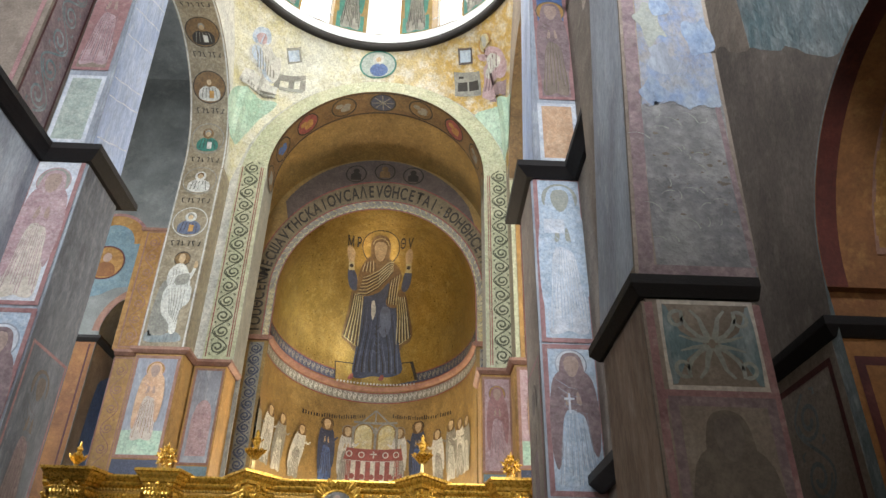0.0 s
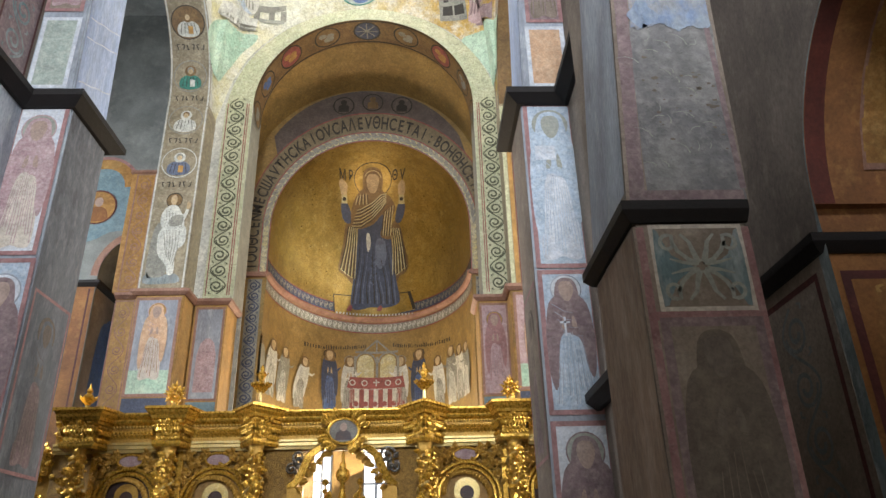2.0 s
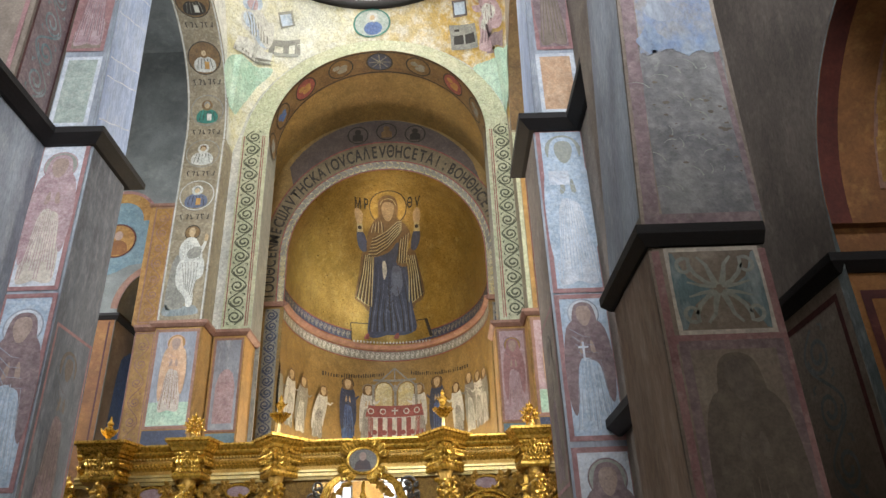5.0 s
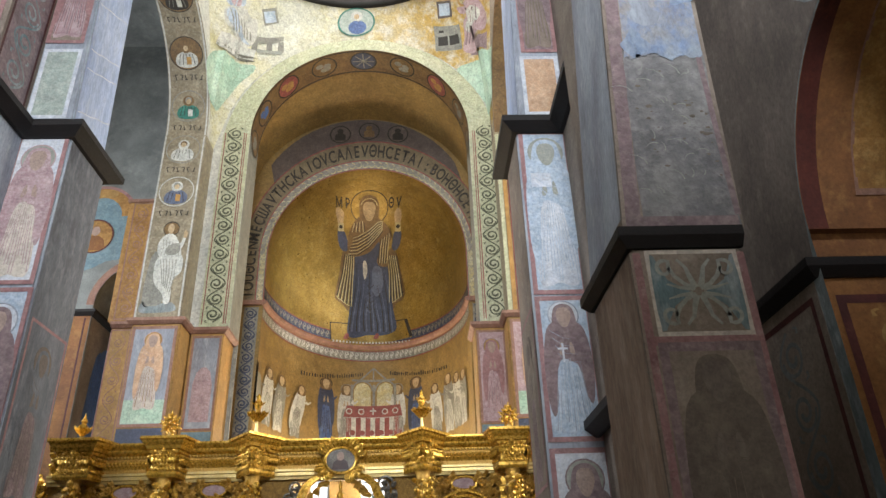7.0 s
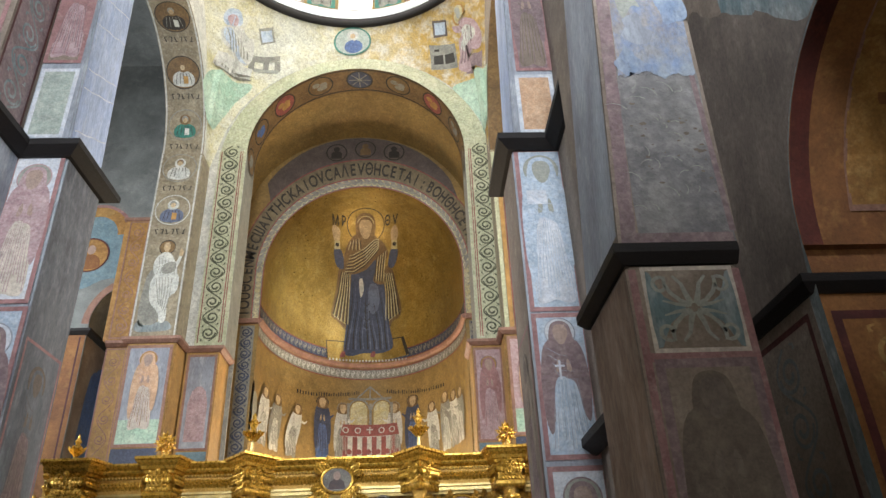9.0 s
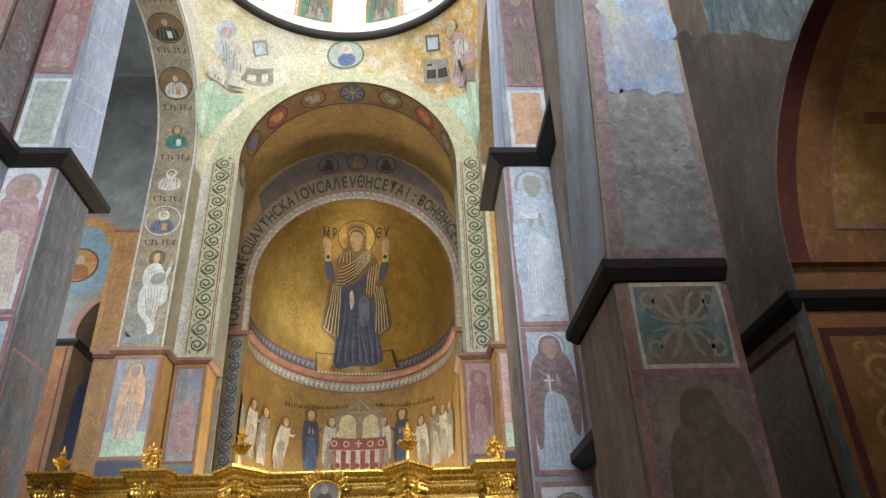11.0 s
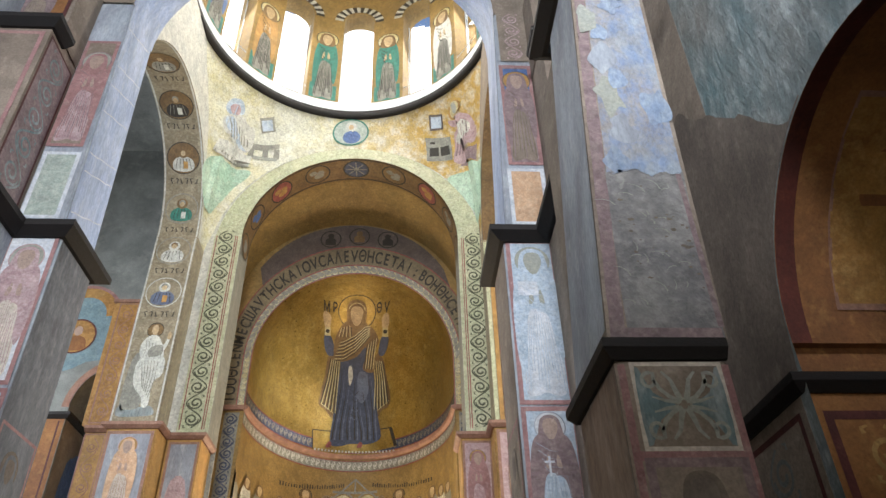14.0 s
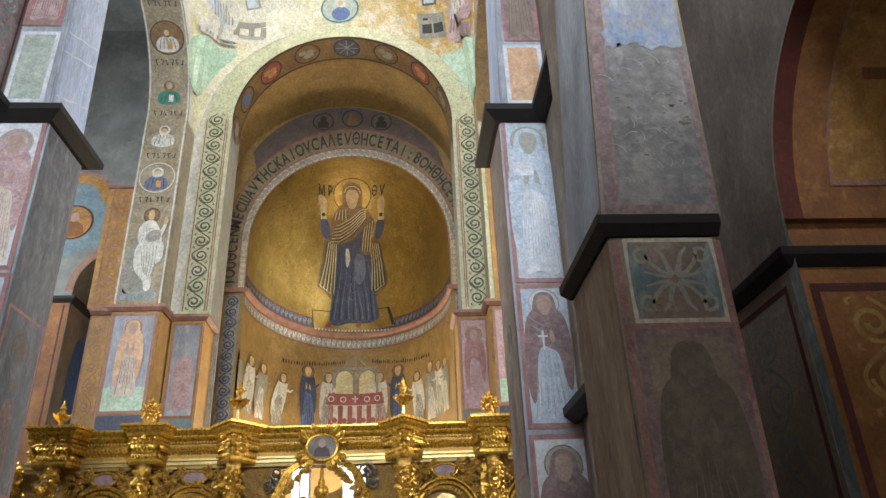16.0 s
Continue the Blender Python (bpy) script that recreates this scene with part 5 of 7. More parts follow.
piece("footstool", [(1.55, 7.6), (2.5, 7.68), (5.0, 7.5), (5.55, 7.4), (5.8, 8.3), (4.5, 8.66), (2.8, 8.72), (1.62, 8.5)], "gold", 0.03, "golden footstool with a dotted edge", 1)
b = bmesh.new()
stroke(b, [(1.55, 7.6), (2.0, 7.64), (2.5, 7.68)], 0.05, fig, 0.036)
stroke(b, [(1.55, 7.6), (1.62, 8.5)], 0.05, fig, 0.038)
stroke(b, [(5.0, 7.5), (5.55, 7.4)], 0.05, fig, 0.036)
stroke(b, [(5.5, 7.4), (5.75, 8.3)], 0.16, fig, 0.038)
part("footstool_edge", b, "cubedark", t)
b = bmesh.new()
for i in range(24):
    p = 1.7 + i * 0.17
    stroke(b, [(p, 8.52 + 0.16 * math.sin((p - 1.6) * 0.75)), (p + 0.09, 8.52 + 0.16 * math.sin((p - 1.5) * 0.75))], 0.1, fig, 0.045)
part("footstool_dots", b, "cubewhite", t)
part("halo", disc(bmesh.new(), 3.52, 1.52, 0.96, fig, 0.03), "gold", t, "bright gold halo")
part("halo_rim", hoop(bmesh.new(), 3.52, 1.52, 0.97, 0.045, fig, 0.036, 1.0, 40), "cubedark", t)
piece("mantle_side", [(2.35, 3.6), (2.08, 3.9), (1.95, 4.8), (1.72, 6.1), (1.84, 6.42), (2.1, 6.6), (2.5, 7.05), (2.68, 6.6), (2.8, 4.3)], "cubebrown", 0.036, "gold-brown hanging mantle")
piece("mantle_side", [(4.7, 3.6), (5.02, 3.9), (5.22, 4.7), (5.47, 5.8), (5.36, 6.3), (5.02, 6.55), (4.86, 6.85), (4.6, 6.2), (4.4, 4.4)], "cubebrown", 0.036, "gold-brown hanging mantle")
for mat, name, o, d in (("cubedark", "mantle_folds", 0.0, 0.042), ("goldpale", "mantle_lights", 0.07, 0.044)):
    b = bmesh.new()
    for k in range(5):
        stroke(b, [(2.22 + 0.1 * k + o, 4.0), (2.08 + 0.13 * k + o, 5.0), (1.82 + 0.18 * k + o, 6.25 + 0.14 * k)], 0.035, fig, d, 0.05)
        stroke(b, [(4.6 + 0.1 * k - o, 4.0), (4.72 + 0.12 * k - o, 5.0), (4.72 + 0.16 * k - o, 6.55 - 0.1 * k)], 0.035, fig, d, 0.05)
        stroke(b, [(1.8 + 0.18 * k, 6.1 + 0.16 * k + o), (1.97 + 0.18 * k, 6.3 + 0.12 * k + o)], 0.04, fig, d + 0.003)
        stroke(b, [(5.4 - 0.15 * k, 5.9 + 0.15 * k + o), (5.25 - 0.15 * k, 6.1 + 0.12 * k + o)], 0.04, fig, d + 0.003)
    part(name, b, mat, t)
piece("robe", [(3.5, 2.6), (2.8, 3.3), (2.75, 4.4), (2.62, 6.0), (2.5, 7.2), (2.45, 8.25), (2.9, 8.42), (3.5, 8.28), (4.2, 8.3), (4.75, 8.15), (5.03, 7.85), (4.86, 6.9), (4.66, 5.5), (4.52, 4.4), (4.4, 3.3)], "cubeblue", 0.05, "slate-blue robe")
piece("robe_lobe", [(3.8, 4.6), (4.2, 4.7), (4.3, 5.6), (4.0, 6.2), (3.72, 5.9), (3.7, 5.0)], "slateblue", 0.056)
for mat, name, o, d in (("cubedark", "robe_folds", 0.0, 0.06), ("slateblue", "robe_lights", 0.14, 0.062)):
    b = bmesh.new()
    for k in range(7):
        p0, p1 = 2.85 + 0.24 * k + o, 2.58 + 0.36 * k + o
        q0 = (4.7, 5.4, 6.3, 4.9, 6.4, 5.6, 5.0)[k]
        stroke(b, [(p0 + (p1 - p0) * f + 0.05 * math.sin(f * 5 + k), q0 + (8.1 - q0) * f) for f in (0, 0.25, 0.5, 0.75, 1.0)], 0.02, fig, d, 0.07)
    for k in range(4):
        stroke(b, [(3.45, 5.6 + 0.4 * k + o), (3.62, 5.75 + 0.4 * k + o), (3.8, 5.6 + 0.42 * k + o)], 0.03, fig, d + 0.004)
    part(name, b, mat, t)
for left, sleeve, cuff, palm in ((True, [(1.85, 2.8), (2.15, 2.8), (2.34, 3.2), (2.4, 3.75), (2.12, 3.82), (1.9, 3.5)], [(1.88, 2.42), (2.16, 2.42), (2.18, 2.84), (1.87, 2.84)],
                                  [(1.78, 1.75), (1.86, 1.62), (2.0, 1.66), (2.14, 1.8), (2.2, 2.0), (2.12, 2.44), (1.92, 2.46), (1.8, 2.1)]),
                                 (False, [(4.9, 2.75), (5.22, 2.75), (5.2, 3.3), (5.0, 3.72), (4.76, 3.65), (4.78, 3.2)], [(4.9, 2.33), (5.18, 2.33), (5.22, 2.78), (4.9, 2.78)],
                                  [(4.84, 1.95), (4.9, 1.7), (5.04, 1.58), (5.18, 1.7), (5.22, 2.05), (5.15, 2.36), (4.92, 2.36)])):
    piece("sleeve", sleeve, "cubeblue", 0.048)
    piece("palm", palm, "cubeflesh", 0.05)
    piece("cuff", cuff, "goldpale", 0.056, "pale patterned cuff", 1)
    x = sum(c[0] for c in cuff) / 4
    part("cuff_mark", disc(bmesh.new(), x, cuff[0][1] + 0.2, 0.1, fig, 0.06), "cubedark", t)
piece("shawl", [(3.1, 2.05), (2.7, 2.4), (2.42, 3.0), (2.36, 3.6), (2.46, 4.0), (2.9, 4.12), (3.6, 3.85), (4.05, 3.35), (4.1, 3.8), (3.96, 4.42), (4.3, 4.62), (4.6, 4.5), (4.5, 3.9), (4.62, 3.4), (4.74, 3.0), (4.5, 2.5), (4.1, 2.2), (3.9, 2.0)], "cubebrown", 0.068, "gold-shot brown shawl across the shoulders")
for mat, name, o, d in (("goldpale", "shawl_lights", 0.0, 0.08), ("cubedark", "shawl_folds", 0.075, 0.078)):
    b = bmesh.new()
    for k in range(6):
        stroke(b, [(2.42 + 0.05 * k, 4.0 - 0.16 * k + o), (2.9, 3.98 - 0.17 * k + o), (3.5, 3.6 - 0.16 * k + o), (4.0, 3.05 - 0.14 * k + o), (4.25, 2.72 - 0.08 * k + o)], 0.03, fig, d, 0.045)
    for k in range(4):
        stroke(b, [(4.62 - 0.13 * k - o, 2.9 + 0.1 * k), (4.55 - 0.13 * k - o, 3.7), (4.5 - 0.13 * k - o, 4.45)], 0.03, fig, d + 0.003, 0.04)
        stroke(b, [(2.75 + 0.14 * k + o, 2.45 - 0.05 * k), (2.62 + 0.2 * k + o, 2.9)], 0.03, fig, d + 0.004)
    part(name, b, mat, t)
piece("hood", [(3.08, 2.2), (3.0, 1.55), (3.14, 1.12), (3.52, 0.98), (3.88, 1.12), (4.05, 1.55), (3.98, 2.2), (3.52, 2.55)], "cubebrown", 0.086)
b = bmesh.new()
hoop(b, 3.53, 1.62, 0.44, 0.035, fig, 0.09, 0.98, 20, -2.9, -0.2)
part("hood_edge", b, "goldpale", t)
piece("head", [(3.42, 2.3), (3.24, 2.0), (3.2, 1.6), (3.35, 1.38), (3.7, 1.38), (3.86, 1.6), (3.8, 2.0), (3.64, 2.3)], "cubeflesh", 0.092)
piece("cloth", [(3.2, 4.42), (3.36, 4.35), (3.45, 4.9), (3.3, 5.32), (3.22, 5.0)], "cubewhite", 0.07, "pale cloth at the girdle")
for x in (2.38, 3.95):
    piece("shoe", [(x - 0.14, 8.46), (x, 8.2), (x + 0.14, 8.24), (x + 0.1, 8.46)], "cubered", 0.07)
for word, x, y in (("Μ Ρ", 2.14, 1.62), ("Θ V", 4.84, 1.55)):
    b = letter(word)
    for vert in b.verts:
        vert.co = fig(x + vert.co.x * 0.72, y - vert.co.y * 1.3, 0.044)
    part("inscription_letter", b, "cubedark", t)

# ornament bands at the foot of the conch and below the ledge
for v, name, mat, ln in ((11.84, "blue-grey", "cubeblue", "cubegrey"), (11.12, "silver-green", "cubegrey", "cubewhite")):
    t = thing("mosaic_border", (AX, AY + AD, v), name + " mosaic border of running scrolls round the apse", "mosaic", "apse borders")

    def around(u, w, d):
        a = u
        return (AX - (AR - d) * math.cos(a), AY + (AD - d) * math.sin(a), w)
    b = bmesh.new()
    grid(b, [[around(math.pi * i / 64, w, 0.02) for i in range(65)] for w in (v - 0.18, v + 0.2)])
    part("field", b, mat, t)
    b = bmesh.new()
    for k in range(54):
        a = math.pi * (k + 0.5) / 54
        r = [(a + 0.019 * math.cos(math.tau * i / 9), v + 0.13 * math.sin(math.tau * i / 9)) for i in range(9)]
        grid(b, [[around(u - 0.005, w, 0.03), around(u + 0.005, w + 0.02, 0.03)] for u, w in r])
        grid(b, [[around(a - 0.009, v - 0.05, 0.03), around(a + 0.009, v - 0.05, 0.03)], [around(a - 0.009, v + 0.05, 0.03), around(a + 0.009, v + 0.05, 0.03)]])
    part("scroll_ornament", b, ln, t)
    b = bmesh.new()
    for w in (v - 0.2, v + 0.2):
        grid(b, [[around(math.pi * i / 64, w + o, 0.026) for i in range(65)] for o in (-0.02, 0.02)])
    part("edging", b, "cubered", t)

for s in (-1, 1):
    u = AX + s * (AR + 0.36)
    t = thing("mosaic_scroll", (u, AY, 5.5), "upright blue-grey scroll strip beside the apse", "mosaic", "blue scroll strips")
    part("field", rect(bmesh.new(), u - 0.24, u + 0.24, 5.5, 11.3, on_y(AY), 0.012), "cubegrey", t)
    part("vine", scroll(bmesh.new(), u, 5.55, 11.25, 0.4, 0.04, on_y(AY), 0.02), "cubeblue", t)

# frieze: canopy, covered table, two rows of robed forms
t = thing("mosaic_table", (0.2, 28.1, 7.6), "mosaic of a red covered table under a pointed canopy", "mosaic")
part("cloth", rect(bmesh.new(), -0.85, 1.28, 7.5, 8.75, C, 0.03), "cubewhite", t, "white and red patterned cloth")
b = bmesh.new()
blob(b, [(8.68, -0.9, 1.32), (9.12, -0.8, 1.24)], C, 0.045)
for k in range(6):
    rect(b, -0.8 + 0.36 * k, -0.62 + 0.36 * k, 7.5, 8.66, C, 0.04)
    disc(b, -0.56 + 0.36 * k, 8.1, 0.1, C, 0.038)
part("cloth_pattern", b, "cubered", t)
b = bmesh.new()
stroke(b, line(0.2, 8.78, 0.2, 9.04), 0.05, C, 0.055)
stroke(b, line(0.08, 8.93, 0.32, 8.93), 0.05, C, 0.055)
for u in (-0.7, -0.25, 0.65, 1.05):
    hoop(b, u, 8.9, 0.1, 0.04, C, 0.055, n=14)
part("cloth_marks", b, "cubewhite", t)
for u in (-0.22, 0.66):
    b = bmesh.new()
    blob(b, [(9.12, u - 0.32, u + 0.32), (9.75, u - 0.32, u + 0.32), (9.95, u - 0.22, u + 0.22), (10.03, u - 0.06, u + 0.06)], C, 0.034)
    part("canopy_opening", b, "goldpale", t)
b = bmesh.new()
for u in (-0.62, 0.22, 1.04):
    stroke(b, line(u, 9.12, u, 9.95), 0.1, C, 0.045)
for u in (-0.22, 0.66):
    hoop(b, u, 9.72, 0.38, 0.06, C, 0.045, n=16, a1=math.pi)
stroke(b, line(-0.62, 10.12, 1.04, 10.12), 0.09, C, 0.05)
stroke(b, line(-0.3, 10.15, 0.2, 10.62), 0.06, C, 0.05)
stroke(b, line(0.7, 10.15, 0.2, 10.62), 0.06, C, 0.05)
stroke(b, line(0.2, 10.15, 0.2, 10.6), 0.05, C, 0.05)
part("canopy", b, "cubegrey", t, "silver-grey canopy lines")
FORMS = ((-0.84, "cubegrey", "cubewhite", 2.15, 0.03), (-1.5, "brightblue", "cubeblue", 2.3, -0.05), (-2.45, "cubegrey", "cubewhite", 1.95, 0.22), (-2.88, "cubewhite", "cubegrey", 2.0, 0.1), (-3.1, "cubegrey", "cubewhite", 2.0, 0.05), (-3.24, "cubewhite", "cubegrey", 1.8, 0.0),
         (1.16, "cubegrey", "cubewhite", 2.15, -0.02), (1.82, "brightblue", "cubeblue", 2.3, 0.03), (2.62, "cubegrey", "cubewhite", 2.0, -0.1), (3.04, "cubewhite", "cubegrey", 2.15, -0.05), (3.3, "cubegrey", "cubewhite", 2.0, -0.03), (3.48, "cubewhite", "cubegrey", 1.9, 0.0))
for u, robe, mantle, h, tilt in FORMS:
    x = min(0.985, abs(u - AX) / AR)
    squeeze = max(0.2, math.sqrt(1 - x * x))
    base = 7.8 if x < 0.6 else 7.62
    t = thing("mosaic_figure", C(u, base, 0), "small mosaic of a bowing robed form in " + ("blue" if "blue" in robe else "white"), "mosaic", "row of robed forms")
    robed(t, C, u, base, h, robe, mantle, "drab", "cubeflesh", 0.03, 0.135 * squeeze, tilt * squeeze, folds="cubewhite" if "blue" not in robe else "slateblue", halo_r=0.1 * (0.3 + 0.7 * squeeze), dark="cubedark" if "blue" in robe else "cubegrey")
    b = bmesh.new()
    g = 1 if u < AX else -1
    stroke(b, [(u + g * 0.2 * squeeze + tilt * squeeze, base + h * 0.68), (u + g * 0.34 * squeeze + tilt * squeeze, base + h * 0.66), (u + g * 0.46 * squeeze + tilt * squeeze, base + h * 0.71)], 0.14 * squeeze + 0.02, C, 0.048, 0.05 * squeeze)
    part("sleeve", b, mantle, t)
b = bmesh.new()
random.seed(3)
for s in (-1, 1):
    for k in range(26):
        u = 0.3 + s * (0.55 + k * 0.085)
        rect(b, u, u + random.uniform(0.02, 0.05), 10.32 - 0.015 * k, 10.42 + random.uniform(0, 0.06) - 0.015 * k, C, 0.03)
t = thing("inscription", (0.3, 28.1, 10.3), "row of small dark mosaic characters above the frieze", "mosaic")
part("lettering", b, "cubedark", t)


# ---- pendentive mosaics ----
def on_pendentive(th, f, d):
    p, q = foot(th), Vector((CX + (RR + 0.08) * math.sin(th), CY + (RR + 0.08) * math.cos(th), ZR))
    out = Vector((math.sin(th), math.cos(th), 0))
    return p.lerp(q, f) + out * (0.3 * abs(math.sin(2 * th)) ** 2 * math.sin(math.pi * f) - d)


def spot(b, th, f, wide, tall, d, n=16):
    rows = []
    for i in range(n + 1):
        a = -math.pi / 2 + math.pi * i / n
        h = wide * max(0.03, math.cos(a))
        rows.append([on_pendentive(th + h * k / 3, f + tall * math.sin(a), d) for k in (-3, -2, -1, 0, 1, 2, 3)])
    return grid(b, rows)


def on_bearing(th, z, d):
    """A point of the pendentive at a bearing and a height."""
    lo, hi = -0.2, 1.1
    for _ in range(18):
        f = (lo + hi) / 2
        lo, hi = (f, hi) if on_pendentive(th, f, 0).z < z else (lo, f)
    return on_pendentive(th, f, d)


def pend_piece(name, owner, pts, mat, d, label="", k=3):
    return part(name, shape(bmesh.new(), pts, on_bearing, d, k), mat, owner, label)


t = thing("mosaic_figure", on_bearing(-0.78, 19.3, 0), "pale mosaic of a seated robed form with book and desk", "mosaic", "seated forms on the pendentives")
pend_piece("stool", t, [(-0.915, 18.42), (-0.8, 18.45), (-0.668, 18.72), (-0.66, 19.1), (-0.78, 18.98), (-0.895, 18.92)], "cubewhite", 0.03, "pale cushioned stool", 1)
b = bmesh.new()
for o in (0.0, 0.12):
    stroke(b, [(-0.915, 18.42 + o), (-0.86, 18.4 + o), (-0.8, 18.45 + o), (-0.74, 18.55 + o), (-0.668, 18.72 + o)], 0.03, on_bearing, 0.036)
for k in range(9):
    stroke(b, [(-0.9 + 0.025 * k, 18.44 + 0.02 * k), (-0.9 + 0.025 * k, 18.52 + 0.02 * k)], 0.01, on_bearing, 0.038)
part("stool_edge", b, "cubegrey", t)
pend_piece("halo", t, [(-0.93, 20.0), (-0.9, 20.3), (-0.83, 20.35), (-0.79, 20.1), (-0.83, 19.85), (-0.9, 19.8)], "paleblue", 0.03)
pend_piece("robe", t, [(-0.915, 19.55), (-0.88, 19.8), (-0.8, 19.95), (-0.72, 19.9), (-0.688, 19.95), (-0.67, 19.6), (-0.685, 19.2), (-0.75, 18.95), (-0.82, 19.1), (-0.87, 19.2)], "cubewhite", 0.036, "white robe")
pend_piece("mantle", t, [(-0.9, 19.6), (-0.86, 19.75), (-0.8, 19.5), (-0.74, 19.25), (-0.7, 19.15), (-0.78, 19.1), (-0.86, 19.3)], "paleblue", 0.042)
pend_piece("head", t, [(-0.9, 20.0), (-0.87, 20.17), (-0.83, 20.1), (-0.825, 19.9), (-0.86, 19.82)], "rose", 0.044)
b = bmesh.new()
for k in range(7):
    stroke(b, [(-0.88 + 0.028 * k, 19.7 - 0.03 * k), (-0.85 + 0.024 * k, 19.45), (-0.82 + 0.02 * k, 19.12 + 0.03 * k)], 0.006, on_bearing, 0.048, 0.01)
part("drapery", b, "cubegrey", t)
pend_piece("desk", t, [(-0.69, 19.5), (-0.6, 19.62), (-0.512, 19.78), (-0.512, 19.62), (-0.6, 19.42), (-0.69, 19.3)], "cubegrey", 0.032, "grey writing desk", 1)
for a, z in ((-0.67, 19.06), (-0.59, 19.15), (-0.525, 19.2)):
    pend_piece("desk_leg", t, [(a - 0.016, z), (a + 0.016, z + 0.02), (a + 0.016, z + 0.4), (a - 0.016, z + 0.36)], "cubegrey", 0.03, "", 1)
pend_piece("shelf", t, [(-0.655, 19.04), (-0.52, 19.14), (-0.52, 19.26), (-0.655, 19.16)], "halo", 0.034, "", 1)
bk = pend_piece("open_book", t, [(-0.676, 20.3), (-0.586, 20.52), (-0.551, 20.15), (-0.636, 19.92)], "cubegrey", 0.032, "open book with pale pages", 1)
part("page", shape(bmesh.new(), [(-0.66, 20.26), (-0.592, 20.42), (-0.567, 20.15), (-0.632, 19.99)], on_bearing, 0.038, 1), "paleblue", bk)
b = shape(bmesh.new(), [(-1.0, 17.2), (-0.95, 17.9), (-0.88, 18.3), (-0.76, 18.4), (-0.66, 18.6), (-0.66, 18.35), (-0.72, 17.8), (-0.77, 17.0), (-0.82, 16.4), (-0.9, 16.6)], on_bearing, 0.022)
tagged(finish("green_ground", b, "seagreen"), "pale sea-green mosaic ground low on the pendentive", "mosaic", kind="structure")

t = thing("mosaic_figure", on_bearing(0.8, 19.3, 0), "mosaic of a seated form in rose robes on gold", "mosaic", "seated forms on the pendentives")
pend_piece("stool", t, [(0.75, 18.95), (0.92, 18.8), (0.885, 18.3), (0.735, 18.8)], "mauve", 0.03, "mauve stool", 1)
part("halo", disc(bmesh.new(), 0.804, 20.36, 0.22, on_bearing, 0.03, 0.26), "goldpale", t)
part("halo_rim", hoop(bmesh.new(), 0.804, 20.36, 0.22, 0.014, on_bearing, 0.036, 0.26), "ochre", t)
pend_piece("robe", t, [(0.79, 20.1), (0.86, 20.05), (0.92, 19.8), (0.945, 19.2), (0.9, 18.95), (0.82, 19.0), (0.76, 18.8), (0.7, 19.05), (0.72, 19.4), (0.735, 19.8), (0.77, 19.9)], "rose", 0.036, "rose robe")
pend_piece("mantle", t, [(0.76, 19.75), (0.84, 19.85), (0.9, 19.6), (0.87, 19.35), (0.8, 19.3), (0.74, 19.55)], "cubewhite", 0.042)
pend_piece("arm", t, [(0.72, 20.25), (0.735, 20.05), (0.8, 19.9), (0.81, 20.02), (0.75, 20.2)], "rose", 0.044)
pend_piece("head", t, [(0.785, 20.3), (0.79, 20.5), (0.82, 20.5), (0.83, 20.3), (0.805, 20.15)], "halo", 0.042)
b = bmesh.new()
for k in range(6):
    stroke(b, [(0.88 - 0.025 * k, 19.8 - 0.04 * k), (0.86 - 0.024 * k, 19.4), (0.83 - 0.022 * k, 19.02 + 0.03 * k)], 0.006, on_bearing, 0.048, 0.01)
part("drapery", b, "mauve", t)
dk = pend_piece("desk", t, [(0.538, 20.1), (0.705, 19.85), (0.695, 19.12), (0.551, 19.26)], "cubegrey", 0.03, "grey desk with open shelves", 1)
for a0, a1, z0, z1 in ((0.565, 0.62, 19.42, 19.72), (0.63, 0.685, 19.36, 19.66), (0.57, 0.6, 19.85, 19.92)):
    part("shelf_opening", shape(bmesh.new(), [(a0, z0), (a0, z1), (a1, z1 - 0.04), (a1, z0 - 0.04)], on_bearing, 0.036, 1), "cubedark", dk)
bk = pend_piece("open_book", t, [(0.59, 20.68), (0.694, 20.53), (0.673, 20.14), (0.576, 20.25)], "violet", 0.032, "framed open book", 1)
part("page", shape(bmesh.new(), [(0.602, 20.6), (0.68, 20.49), (0.662, 20.2), (0.59, 20.3)], on_bearing, 0.038, 1), "paleblue", bk)
b = shape(bmesh.new(), [(0.66, 18.5), (0.76, 18.55), (0.9, 18.2), (1.0, 17.9), (0.98, 17.2), (0.88, 16.5), (0.8, 16.3), (0.76, 17.0), (0.71, 17.8)], on_bearing, 0.022)
tagged(finish("green_ground", b, "seagreen"), "pale sea-green mosaic ground low on the pendentive", "mosaic", kind="structure")
t = thing("medallion", on_pendentive(0.0, 0.5, 0), "round pale mosaic medallion below the ring", "mosaic")
part("disc", spot(bmesh.new(), -0.01, 0.52, 0.14, 0.42, 0.03), "sage", t)
b = bmesh.new()
grid(b, [[on_pendentive(-0.01 + r * 0.14 * math.cos(a), 0.52 + r * 0.42 * math.sin(a), 0.036) for r in (0.93, 1.02)] for a in [math.tau * i / 32 for i in range(33)]])
part("rim", b, "cubegreen", t)
part("bust", spot(bmesh.new(), 0.0, 0.36, 0.07, 0.2, 0.04), "brightblue", t)
part("halo", spot(bmesh.new(), -0.01, 0.68, 0.045, 0.16, 0.04), "cubewhite", t)
part("head", spot(bmesh.new(), -0.01, 0.67, 0.02, 0.08, 0.046), "cubeflesh", t)
